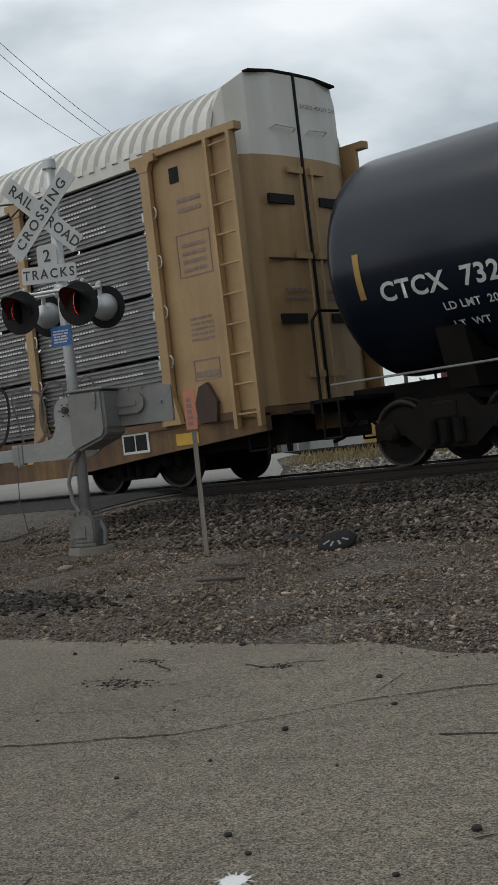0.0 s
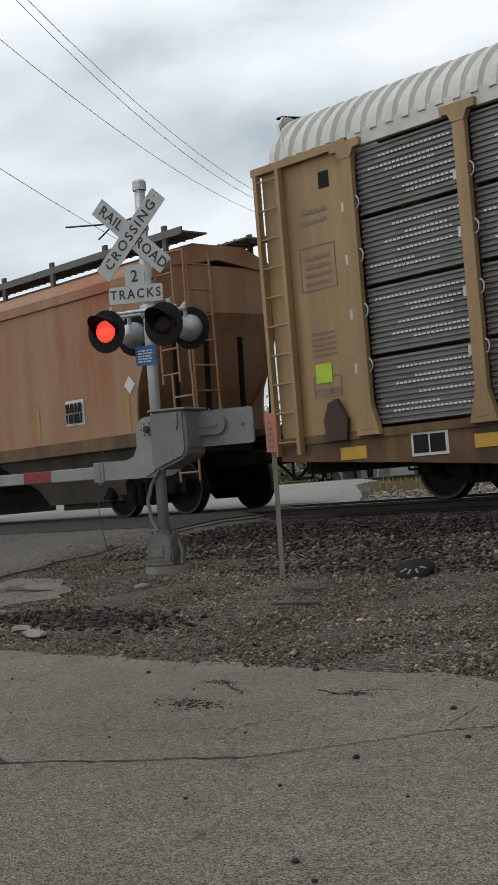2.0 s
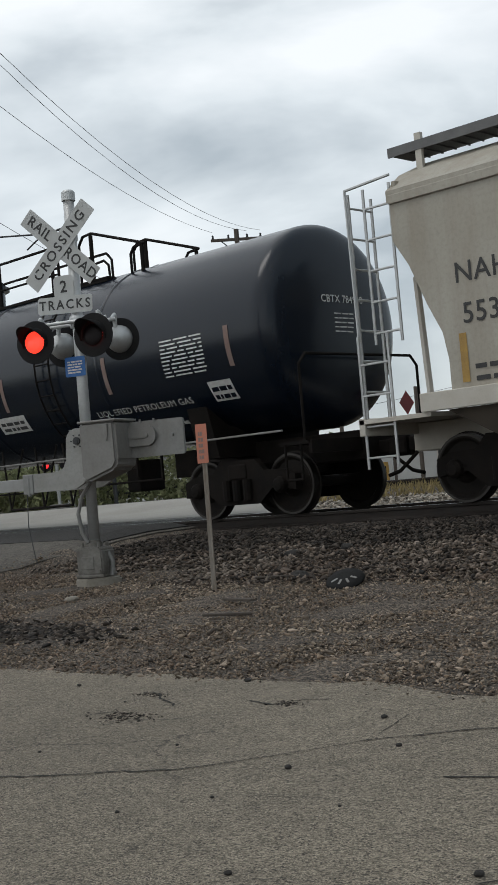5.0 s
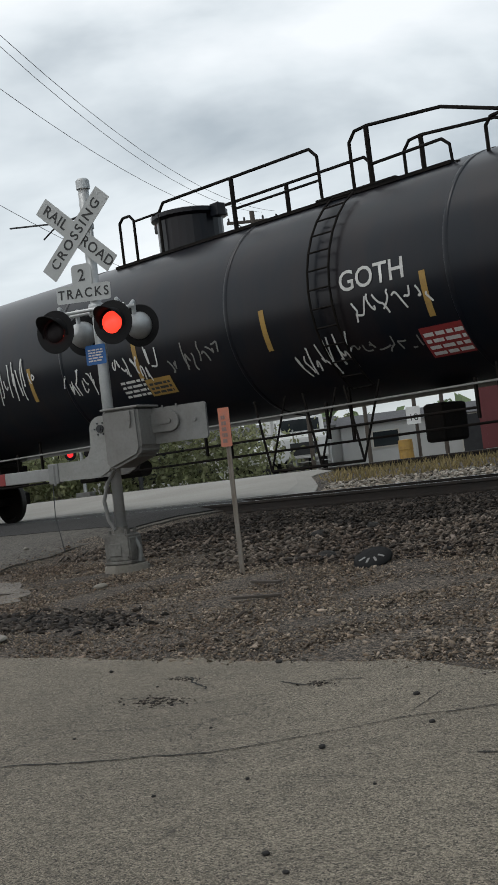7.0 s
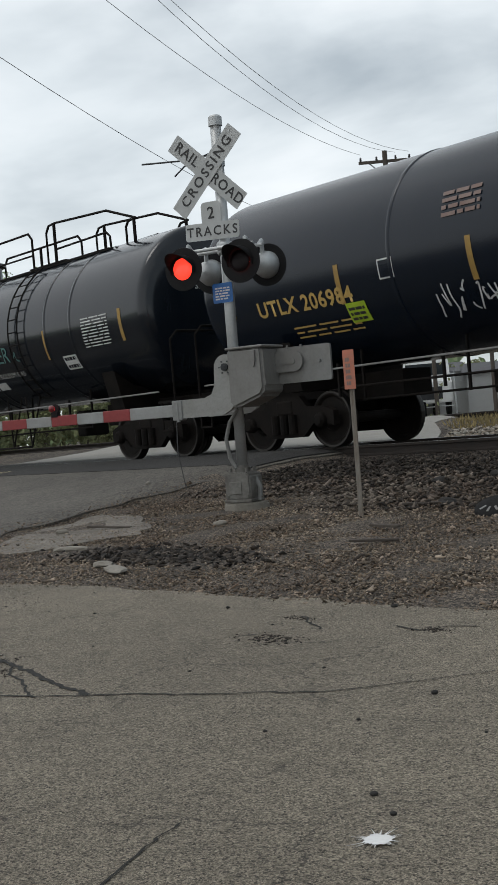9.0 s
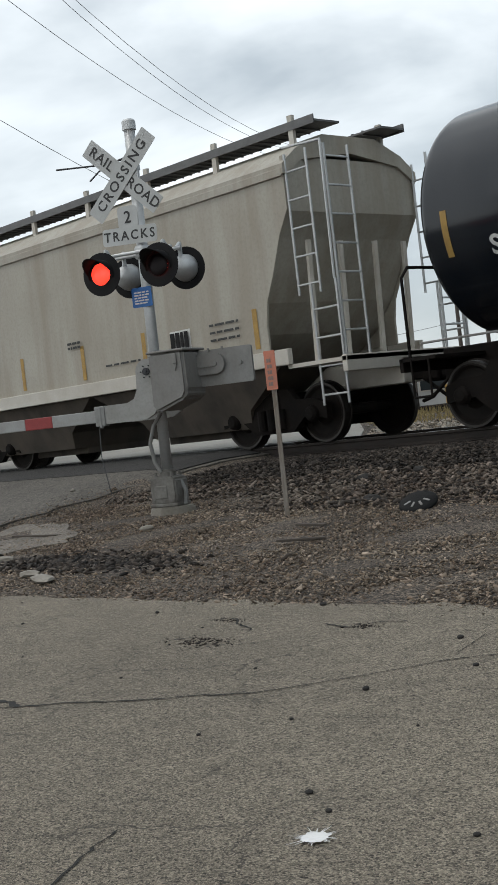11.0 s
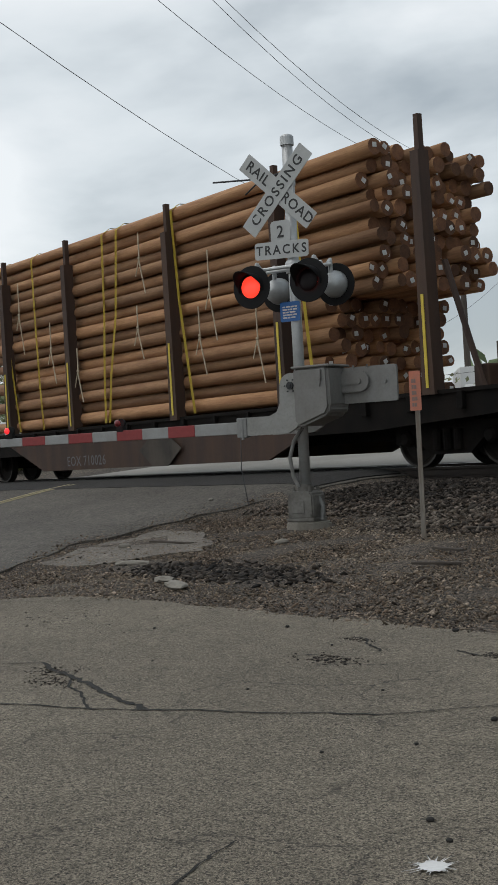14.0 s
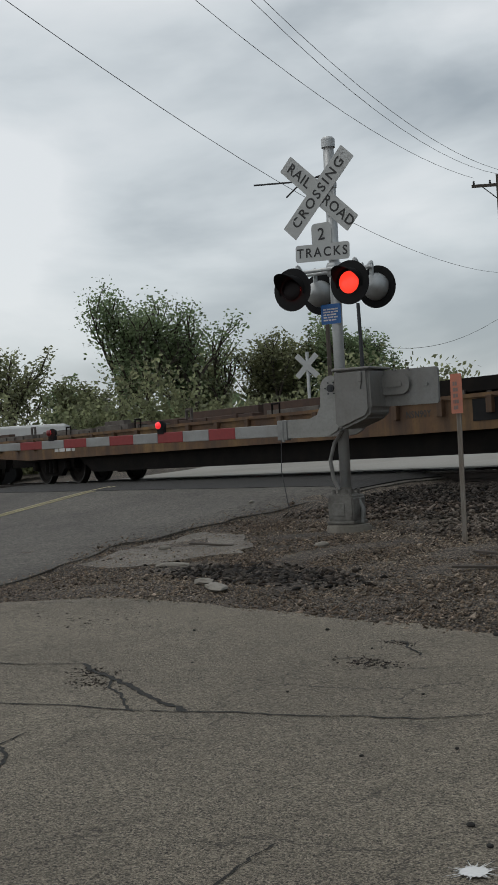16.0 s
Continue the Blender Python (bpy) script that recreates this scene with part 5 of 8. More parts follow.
def tank_car(middle, length, paint, rings, mark, mark_mat, label, end_mark=None, extras=(), top=0.0, strip="yellow", ext=0.0, inset=1.1, shift=0.0, mark_dx=0.0, short=False, weights=()):
    ob = car("tank_car", label, "tank car", middle, "tank cars of the train")
    R, zc, h, bulge = 1.58, 2.82, length / 2, 0.36 if paint == "tank_gloss" else 0.48
    bm = bmesh.new()
    knuckle = 2 / 2.8
    prof = [(R * math.sin(a) ** knuckle, -h - bulge * math.cos(a) ** knuckle) for a in np.linspace(0, math.pi / 2, 25)]
    prof += [(R, x) for x in np.linspace(-h + 0.1, h - 0.1, 9)]
    prof += [(R * abs(math.cos(a)) ** knuckle, h + bulge * math.sin(a) ** knuckle) for a in np.linspace(0, math.pi / 2, 25)]
    prof[0], prof[-1] = (0.0, prof[0][1]), (0.0, prof[-1][1])
    lathe(bm, prof, (0, 0, zc), (1, 0, 0), 72)
    bmesh.ops.remove_doubles(bm, verts=bm.verts, dist=0.001)
    tank = part("tank", bm, M[paint], ob, "black painted cylindrical steel tank", True)
    for x in rings:
        bm = bmesh.new()
        lathe(bm, [(R - 0.01, x - 0.05), (R + 0.012, x - 0.03), (R + 0.012, x + 0.03), (R - 0.01, x + 0.05)], (0, 0, zc), (1, 0, 0), 64)
        part("weld_band", bm, M[paint], tank, "", True)
    # saddle, stub sills, end platforms
    for s in (-1, 1):
        bm = bmesh.new()
        box(bm, min(s * (h - 3.2), s * (h + 1.0)), max(s * (h - 3.2), s * (h + 1.0)), -0.33, 0.33, 0.72, 1.16, 0.02)
        prism(bm, [(-1.15, 0.95), (1.15, 0.95), (1.35, 1.75), (0.9, 1.45), (0.0, 1.28), (-0.9, 1.45), (-1.35, 1.75)], s * (h - 1.5) - 0.22, s * (h - 1.5) + 0.22, "x")
        part("saddle", bm, M["under"], ob)
        bm = bmesh.new()
        box(bm, min(s * (h + 0.25), s * (h + 0.85)), max(s * (h + 0.25), s * (h + 0.85)), -1.45, 1.45, 1.0, 1.05)
        box(bm, s * (h + 0.85) - 0.03, s * (h + 0.85) + 0.03, -1.45, 1.45, 0.86, 1.05)
        part("end_platform", bm, M["under"], ob)
        bm = bmesh.new()
        x = s * (h + 0.72)
        pipe(bm, [(x, -1.4, 1.05), (x, -1.4, 2.15), (x, -1.25, 2.3), (x, 1.25, 2.3), (x, 1.4, 2.15), (x, 1.4, 1.05)], 0.022, 6)
        pipe(bm, [(x - s * 0.35, -1.45, 1.02), (x - s * 0.35, -1.45, 0.5), (x - s * 0.05, -1.45, 0.5), (x - s * 0.05, -1.45, 1.02)], 0.018, 6)
        part("end_rail", bm, M["under"], ob)
    # pipes and gear below the tank
    bm = bmesh.new()
    a, b = -h + 2.9, h - 2.9
    pipe(bm, [(a, -1.42, 0.92), (b, -1.42, 0.92)], 0.018, 6)
    pipe(bm, [(a, -0.9, 0.72), (b, -0.9, 0.72)], 0.018, 6)
    for x in np.linspace(a, b, 6):
        box(bm, x - 0.018, x + 0.018, -1.45, -1.41, 0.78, 1.3)
        box(bm, x - 0.018, x + 0.018, -0.92, -0.88, 0.7, 1.5)
    for x in (2.6, 3.6, 4.4):
        tube(bm, (x, -1.4, 0.42), (x + 0.35, -1.3, 1.5), 0.018, 6)
        tube(bm, (x, -1.4, 0.42), (x - 0.3, -1.3, 1.5), 0.018, 6)
    tube(bm, (2.6, -1.4, 0.42), (4.4, -1.4, 0.42), 0.022, 6)
    box(bm, -2.9, -2.4, -0.8, -0.4, 0.62, 0.95, 0.04)
    tube(bm, (-1.8, -0.7, 0.75), (-1.1, -0.7, 0.75), 0.14, 14)
    box(bm, 4.8, 5.15, -0.5, 0.1, 0.55, 1.1, 0.05)
    part("underside_piping", bm, M["under"], ob)
    bm = bmesh.new()
    pipe(bm, [(-h - 0.4, -1.52, 1.22), (h + 0.4, -1.52, 1.22)], 0.016, 6)
    part("side_handrail", bm, M["grey_paint"], ob)
    # dome housing, top platform and rails
    dome, rung = (-0.95, -1.35) if short else (0.0, 3.98 + top)
    bm = bmesh.new()
    wide = 0.6 if short else 0.95
    lathe(bm, [(r * wide, z) for r, z in ((0.6, 4.22), (0.6, 4.86), (0.7, 4.9), (0.7, 4.97), (0.5, 5.02), (0.0, 5.04))], (dome, 0, 0), (0, 0, 1), 28)
    box(bm, 0.65 * wide + dome, 0.85 * wide + dome, -0.1, 0.1, 4.78, 5.0, 0.02)
    box(bm, -0.85 * wide + dome, -0.65 * wide + dome, -0.12, 0.12, 4.8, 4.95, 0.02)
    part("valve_housing", bm, M[paint], ob, "round black valve housing on top")
    x0, x1 = (3.2 if short else -1.25) + top, 5.9 + top + ext
    bm = bmesh.new()
    box(bm, x0, x1 - 0.9, -0.72, -0.5, 4.24, 4.29)
    box(bm, x0, x1 - 0.9, 0.5, 0.72, 4.24, 4.29)
    box(bm, 3.5 + top, 5.0 + top, -0.72, 0.72, 4.28, 4.32)
    for x in np.arange(x0 + 0.1, x1, 0.9):
        box(bm, x - 0.03, x + 0.03, -0.7, -0.55, 4.05, 4.26)
        box(bm, x - 0.03, x + 0.03, 0.55, 0.7, 4.05, 4.26)
    part("platform", bm, M["under"], ob, "dark steel top platform")
    for y in (-0.64, 0.64):
        r, e = 0.026, ext
        for pts, rr in (([(-1.1, 4.26), (-1.1, 5.02), (-1.0, 5.1), (-0.82, 5.1), (-0.72, 5.0), (-0.72, 4.26)], 1), ([(-0.05, 4.26), (-0.05, 4.98), (0.08, 5.12), (3.42, 5.12), (3.56, 4.98), (3.57, 4.26)], 1), ([(1.73, 4.26), (1.73, 5.12)], 1.5),
                        ([(-0.7, 4.98), (-0.05, 4.98)], 0.8), ([(1.75, 4.62), (3.57, 4.62)], 0.8), ([(4.2, 4.26), (4.2, 5.0), (4.32, 5.14), (4.55, 5.16), (4.9 + e, 5.05), (5.93 + e, 4.72)], 1), ([(4.54, 4.26), (4.54, 5.15)], 1.5),
                        ([(4.56, 4.6), (4.85 + e, 4.62), (4.97 + e, 4.52), (4.99 + e, 4.22)], 0.9), ([(5.57 + e, 4.2), (5.57 + e, 4.6), (5.66 + e, 4.7), (5.88 + e, 4.72)], 1), ([(5.86 + e, 4.2), (5.86 + e, 4.72)], 1.4)):
            if short and pts[0][0] < 4:
                continue
            bm = bmesh.new()
            pipe(bm, [(x + top, y, z) for x, z in pts], r * rr)
            part("top_handrail", bm, M["under"], ob)
    # side ladder bent over the tank's side
    bm = bmesh.new()
    arc = [Vector((0, -math.cos(a) * (R + 0.09), zc + math.sin(a) * (R + 0.09))) for a in np.linspace(-0.95, 1.0, 13)]
    for x in (rung, rung + 0.4):
        pipe(bm, [Vector((x, p.y, p.z)) for p in arc], 0.018, 6)
    steps = part("ladder", bm, M["under"], ob)
    for p in arc:
        bm = bmesh.new()
        tube(bm, (rung, p.y, p.z), (rung + 0.4, p.y, p.z), 0.014, 6)
        part("rung", bm, M["under"], steps)
    # strips, marks and plates
    for x in list(np.linspace(-h + 0.3 + shift, h - 0.55 + shift, 7)):
        if abs(x - 4.1) > 0.5:
            part("reflector", wrapped(patch(0.1, 0.62, M[strip]), x, zc - 0.35 + (0.0 if abs(x) < h - 1 else 0.1), R + 0.006, zc), None, tank, "faded yellow reflector strip")
    if mark:
        part("lettering", wrapped(letters(mark, 0.36, mark_mat, 1.08, 0.009), -h + 2.0 + mark_dx, zc - 0.52, R + 0.008, zc), None, tank)
        for k, words in enumerate(weights):
            part("lettering", wrapped(letters(words, 0.16, M["letter_white"], 1.05, 0.003), -h + 2.35 + mark_dx, zc - 0.83 - 0.23 * k, R + 0.008, zc), None, tank)
        if not weights:
            part("lettering", wrapped(bars(1.5, 0.28, 3, mark_mat, int(length * 7), 0.65), -h + 2.3 + mark_dx, zc - 0.92, R + 0.008, zc), None, tank)
    part("placard", wrapped(patch(0.3, 0.3, M["letter_white"]), -h + 4.2, zc - 0.25, R + 0.005, zc), None, tank)
    part("placard", wrapped(patch(0.25, 0.25, M[paint]), -h + 4.2, zc - 0.25, R + 0.009, zc), None, tank)
    part("data_panel", wrapped(bars(0.95, 0.62, 10, M["letter_white"], 5, 0.62), h - 1.5, zc - 0.25, R + 0.008, zc), None, tank, "panel of small white writing")
    part("data_panel", wrapped(bars(0.6, 0.35, 4, M["letter_white"], 8, 0.5), -0.3, zc - 0.75, R + 0.008, zc), None, tank)
    if end_mark:
        part("lettering", on_head(letters(end_mark, 0.16, mark_mat, 1.05, 0.002), h, bulge, R, zc, zc + 0.35), None, tank)
        part("lettering", on_head(bars(0.45, 0.34, 5, M["letter_white"], 6, 0.7), h, bulge, R, zc, zc + 0.02), None, tank)
        dia = patch(0.27, 0.27, M["red_band"])
        dia.transform(Matrix.Rotation(radians(45), 4, "Z"))
        dia.transform(Matrix.Translation((h + 0.8, 0.95, 1.55)) @ Matrix.Rotation(radians(90), 4, "Z") @ Matrix.Rotation(radians(90), 4, "X"))
        pl = part("hazard_placard", dia, None, ob, "red diamond hazard placard")
    for kind, x, z, args in extras:
        if kind == "tag":
            me = scribble(*args)
        elif kind == "plate":
            me = patch(*args)
        elif kind == "words":
            me = letters(*args)
        else:
            me = bars(*args)
        part({"tag": "graffiti", "plate": "placard", "words": "lettering"}.get(kind, "writing"), wrapped(me, x, z, R + (0.014 if kind == "bars" else 0.010), zc), None, tank)
    add_running_gear(ob, h + 1.25, h - inset)
    return ob


def covered_hopper(middle, half, bays, paint, mark, label, marks=()):
    """half: half of the side sill's length."""
    ob = car("covered_hopper_car", label, "hopper car", middle, "hopper cars of the train")
    top, sill = 4.05, 1.42
    e = half + 0.35
    # side sheets and roof as one shell, ends slanted
    bm = bmesh.new()
    outline = [(-e, top), (-e, 3.5), (-e + 0.22, 3.15), (-half + 0.1, 2.6), (-half + 0.3, 2.2), (-half + 0.36, 1.85), (-half + 0.36, sill + 0.02)]
    outline += [(-x, z) for x, z in outline[::-1]]
    prism(bm, outline, 1.46, 1.5)
    part("side_sheet", bm, M[paint], ob, "steel hopper side")
    bm = bmesh.new()
    prism(bm, outline[::-1], -1.46, -1.5)
    body = part("side_sheet", bm, M[paint], ob, "steel hopper side")
    bm = bmesh.new()
    prism(bm, [(-1.47, 4.02), (-1.53, 4.02), (-1.53, 4.17), (-1.2, 4.42), (-0.6, 4.66), (0.6, 4.66), (1.2, 4.42), (1.53, 4.17), (1.53, 4.02), (1.47, 4.02), (1.1, 4.25), (0, 4.4), (-1.1, 4.25)], -e - 0.03, e + 0.03, "x")
    part("roof", bm, M[paint], ob)
    for s in (-1, 1):
        bm = bmesh.new()
        line = [(e - 0.02, top + 0.25), (e - 0.02, 3.48), (e - 0.25, 3.12), (half - 0.14, 2.58), (half - 0.36, 2.2), (half - 0.75, 1.75), (half - 1.5, 1.2)]
        prism(bm, [(s * x, z) for x, z in line] + [(s * (x - 0.06), z) for x, z in line[::-1]], -1.455, 1.455)
        part("end_slope_sheet", bm, M[paint], ob)
    for s in (-1, 1):
        bm = bmesh.new()
        box(bm, -half - 0.1, half + 0.1, s * 1.53 - 0.05, s * 1.53 + 0.05, sill - 0.2, sill + 0.04, 0.01)
        part("side_sill", bm, M["grey_light"] if paint == "hop_grey" else M["flat_rust"], ob, "pale side sill")
        bm = bmesh.new()
        box(bm, -e, e, s * 1.5 - 0.04, s * 1.5 + 0.04, top - 0.06, top + 0.06, 0.01)
        part("top_chord", bm, M[paint], ob)
    # walkway on the roof
    for s in (-1, 1):
        bm = bmesh.new()
        box(bm, -e - 0.3, e + 0.3, s * 0.75 - 0.28, s * 0.75 + 0.28, 4.77, 4.80)
        box(bm, -e - 0.3, e + 0.3, s * 1.03 - 0.012, s * 1.03 + 0.012, 4.74, 4.87)
        for x in np.arange(-e, e + 0.1, 0.22):
            box(bm, x - 0.01, x + 0.01, s * 0.75 - 0.27, s * 0.75 + 0.27, 4.75, 4.82)
        part("roof_walkway", bm, M["walkway"], ob, "dark galvanized walkway grating")
        for x in np.linspace(-e + 0.2, e - 0.2, bays * 3 + 1):
            bm = bmesh.new()
            box(bm, x - 0.05, x + 0.05, s * 1.0 - 0.03, s * 1.0 + 0.03, 4.3, 4.97)
            part("walkway_bracket", bm, M["grey_light"] if paint == "hop_grey" else M["gear_grey"], ob)
    for x in np.linspace(-half + 1.2, half - 1.2, bays * 2):
        bm = bmesh.new()
        lathe(bm, [(0.0, 4.63), (0.38, 4.61), (0.4, 4.58), (0.4, 4.4)], (x, 0, 0), (0, 0, 1), 18)
        part("roof_hatch", bm, M[paint], ob)
    # outlets
    w = 2 * (half - 0.2) / bays
    for k in range(bays):
        x = -half + 0.2 + w * (k + 0.5)
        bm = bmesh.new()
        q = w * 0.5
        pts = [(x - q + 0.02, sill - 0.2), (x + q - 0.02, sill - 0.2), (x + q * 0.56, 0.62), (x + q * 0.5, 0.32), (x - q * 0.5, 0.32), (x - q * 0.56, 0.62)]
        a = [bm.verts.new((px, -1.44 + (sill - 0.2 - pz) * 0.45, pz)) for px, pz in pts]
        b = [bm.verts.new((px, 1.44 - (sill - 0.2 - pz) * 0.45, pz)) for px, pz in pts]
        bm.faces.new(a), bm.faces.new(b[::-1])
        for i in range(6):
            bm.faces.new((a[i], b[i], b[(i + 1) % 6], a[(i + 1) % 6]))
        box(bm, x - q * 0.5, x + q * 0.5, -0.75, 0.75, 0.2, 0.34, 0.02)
        part("hopper_chute", bm, M["hop_low"], ob, "dark mottled discharge chute")
    # end gear
    for s in (-1, 1):
        bm = bmesh.new()
        box(bm, min(s * (half - 2.0), s * (half + 1.2)), max(s * (half - 2.0), s * (half + 1.2)), -0.3, 0.3, 0.75, 1.15, 0.02)
        box(bm, min(s * half, s * (half + 1.2)), max(s * half, s * (half + 1.2)), -1.5, 1.5, 1.16, 1.22)
        box(bm, s * (half + 1.15) - 0.05, s * (half + 1.15) + 0.05, -1.5, 1.5, 1.0, 1.24, 0.01)
        for y in (-1.1, -0.4, 0.4, 1.1):
            tube(bm, (s * (half + 0.25), y, 1.2), (s * (e - 0.03), y, 3.05), 0.05, 6)
        part("end_frame", bm, M["under"] if paint != "hop_grey" else M["grey_light"], ob)
        rung = M["galv"] if paint == "hop_grey" else M["hop_rust"]
        for y in (-1.46, 1.46):
            bm = bmesh.new()
            ladder(bm, s * (half + 0.62), s * (half + 1.12), y, 0.55, 2.35)
            part("side_ladder", bm, rung, ob)
            bm = bmesh.new()
            ladder(bm, s * (e + 0.02), s * (e + 0.46), y, 2.2, 4.3)
            part("side_ladder", bm, rung, ob)
        for y0, y1 in ((-1.4, -0.9), (0.9, 1.4)):
            bm = bmesh.new()
            for z in np.arange(1.6, 4.3, 0.42):
                tube(bm, (s * (half + 1.12), y0, z), (s * (half + 1.12), y1, z), 0.016, 6)
            for y in (y0, y1):
                tube(bm, (s * (half + 1.12), y, 1.2), (s * (half + 1.12), y, 4.3), 0.022, 6)
            part("end_ladder", bm, rung, ob)
        bm = bmesh.new()
        pipe(bm, [(s * (half + 1.1), -1.46, 2.35), (s * (half + 1.12), -1.46, 4.35), (s * e, -1.46, 4.4)], 0.02, 6)
        part("grab_rail", bm, rung, ob)
    for x in (-half + 0.6, -half + 3.2, 0.0, half - 3.4, half - 0.6):
        if abs(x) < half:
            part("reflector", stand(patch(0.11, 0.62, M["yellow"]), x, -1.508, sill + 0.42), None, body, "faded yellow reflector strip")
    black = M["letter_black"]
    if mark:
        part("lettering", stand(letters(mark[0], 0.37, black, 1.05, 0.003), -half + 1.1, -1.509, mark[2]), None, body)
        part("lettering", stand(letters(mark[1], 0.37, black, 1.05, 0.003), -half + 1.2 + 0.4 * (mark[2] > 3), -1.509, mark[2] - 0.52), None, body)
        part("writing", stand(bars(0.9, 0.3, 2, black, 4, 0.6), -half + 1.2, -1.509, 1.68), None, body)
    for kind, x, z, args in marks:
        me = scribble(*args) if kind == "tag" else patch(*args) if kind in ("plate", "over", "diamond") else letters(*args) if kind == "words" else bars(*args)
        if kind == "diamond":
            me.transform(Matrix.Rotation(radians(45), 4, "Z"))
        deeper = {"plate": 0.0, "diamond": 0.004, "tag": 0.003, "over": 0.022}.get(kind, 0.026)
        part({"tag": "graffiti", "plate": "placard", "diamond": "placard", "over": "placard", "words": "lettering"}.get(kind, "writing"), stand(me, x, -1.508 - deeper, z), None, body)
    add_running_gear(ob, half + 1.45, half - 0.9)
    return ob


def auto_rack(middle):
    ob = car("auto_rack_car", "tan and galvanized enclosed auto rack car with white roof", "railcar", middle)
    h = 14.08
    bm = bmesh.new()
    # low flatcar with fish-bellied sill
    prism(bm, [(-h, 0.98), (-h, 0.72), (-11.6, 0.55), (-9.2, 0.36), (9.2, 0.36), (11.6, 0.55), (h, 0.72), (h, 0.98)], -1.47, -1.37)
    prism(bm, [(-h, 0.98), (-h, 0.72), (-11.6, 0.55), (-9.2, 0.36), (9.2, 0.36), (11.6, 0.55), (h, 0.72), (h, 0.98)], 1.37, 1.47)
    box(bm, -h, h, -1.5, 1.5, 0.94, 1.06)
    box(bm, -h - 0.4, h + 0.4, -0.35, 0.35, 0.66, 0.95)
    flat = part("flatcar", bm, M["flat_rust"], ob, "brown-yellow flatcar underframe")
    bm = bmesh.new()
    box(bm, -h + 0.05, h - 0.05, -1.0, 1.0, 0.5, 0.93)
    part("centre_sill", bm, M["under"], ob)
    posts = [-12.2, -10.2, -8.05, -5.0, -1.93, 0.93, 3.92, 6.86, 8.88, 12.2]
    for s in (-1, 1):
        for x in posts:
            bm = bmesh.new()
            y = s * 1.5
            box(bm, x - 0.1, x + 0.1, min(y, y + s * 0.09), max(y, y + s * 0.09), 1.05, 5.02, 0.01)
            prism(bm, [(x - 0.22, 0.98), (x + 0.22, 0.98), (x + 0.1, 1.4), (x - 0.1, 1.4)], min(y, y + s * 0.085), max(y, y + s * 0.085))
            prism(bm, [(x - 0.1, 4.9), (x + 0.1, 4.9), (x + 0.16, 5.02), (x + 0.28, 5.03), (x + 0.28, 5.14), (x - 0.28, 5.14), (x - 0.28, 5.03), (x - 0.16, 5.02)], min(y, y + s * 0.1), max(y, y + s * 0.1))
            pst = part("post", bm, M["tan"], ob, "tan painted steel post")
            if s < 0:
                bm = bmesh.new()
                for z in (1.95, 2.72, 3.5, 4.25):
                    for k in range(7):
                        a0, a1 = math.pi * k / 7 - math.pi / 2, math.pi * (k + 1) / 7 - math.pi / 2
                        tube(bm, (x + 0.12 + 0.06 * math.cos(a0), -1.57, z + 0.09 * math.sin(a0)), (x + 0.12 + 0.06 * math.cos(a1), -1.57, z + 0.09 * math.sin(a1)), 0.012, 5)
                    box(bm, x - 0.16, x - 0.1, -1.57, -1.53, z - 0.09, z + 0.05)
                part("latch", bm, M["galv"], pst)
        for a, b in zip(posts, posts[1:]):
            # four corrugated sheets a bay
            for k in range(4):
                z0, z1 = 1.1 + k * 0.985, 1.1 + (k + 1) * 0.985 - 0.03
                bm = bmesh.new()
                n = 13
                prev = None
                dz = (z1 - z0) / n
                for i in range(n):
                    for dy, f in ((0.0, 0.05), (0.032, 0.2), (0.032, 0.62), (0.0, 0.8)):
                        z = z0 + (i + f) * dz
                        y = s * (1.44 + dy)
                        row = (bm.verts.new((a + 0.1, y, z)), bm.verts.new((b - 0.1, y, z)))
                        if prev:
                            bm.faces.new((prev[0], prev[1], row[1], row[0]))
                        prev = row
                sh = part("side_sheet", bm, M["rack_sheet"], ob, "corrugated galvanized side sheet")
                if s < 0:
                    # slots are white strips laid on; daylight through them is put into colour
                    bm = bmesh.new()
                    rng = random.Random(int(a * 100) + k)
                    for row_ in (2, 3, 5, 7, 8, 10):
                        x = a + 0.2 + rng.uniform(0, 0.8)
                        end = min(b - 0.2, x + rng.uniform(0.7, 1.8))
                        while x < end:
                            box(bm, x, x + 0.05, -1.4775, -1.473, z0 + (row_ + 0.22) * dz, z0 + (row_ + 0.6) * dz)
                            x += 0.075
                    part("perforation", bm, M["slot_white"], sh, "row of small slots, coloured white for the daylight behind")["kind"] = "stuff"
        # edge strip under the roof and along the deck
        bm = bmesh.new()
        box(bm, -h + 1.9, h - 1.9, min(s * 1.43, s * 1.53), max(s * 1.43, s * 1.53), 5.03, 5.27, 0.008)
        part("eave_strip", bm, M["roof_white"], ob)
        # tan end panels
        for e in (-1, 1):
            bm = bmesh.new()
            x0, x1 = sorted((e * 12.2, e * (h - 0.05)))
            box(bm, x0, x1, min(s * 1.38, s * 1.47), max(s * 1.38, s * 1.47), 1.0, 5.1, 0.01)
            box(bm, min(e * 12.2, e * (h + 0.1)), max(e * 12.2, e * (h + 0.1)), min(s * 1.4, s * 1.56), max(s * 1.4, s * 1.56), 5.08, 5.2, 0.01)
            pan = part("end_panel", bm, M["tan"], ob, "tan end panel with faded marks")
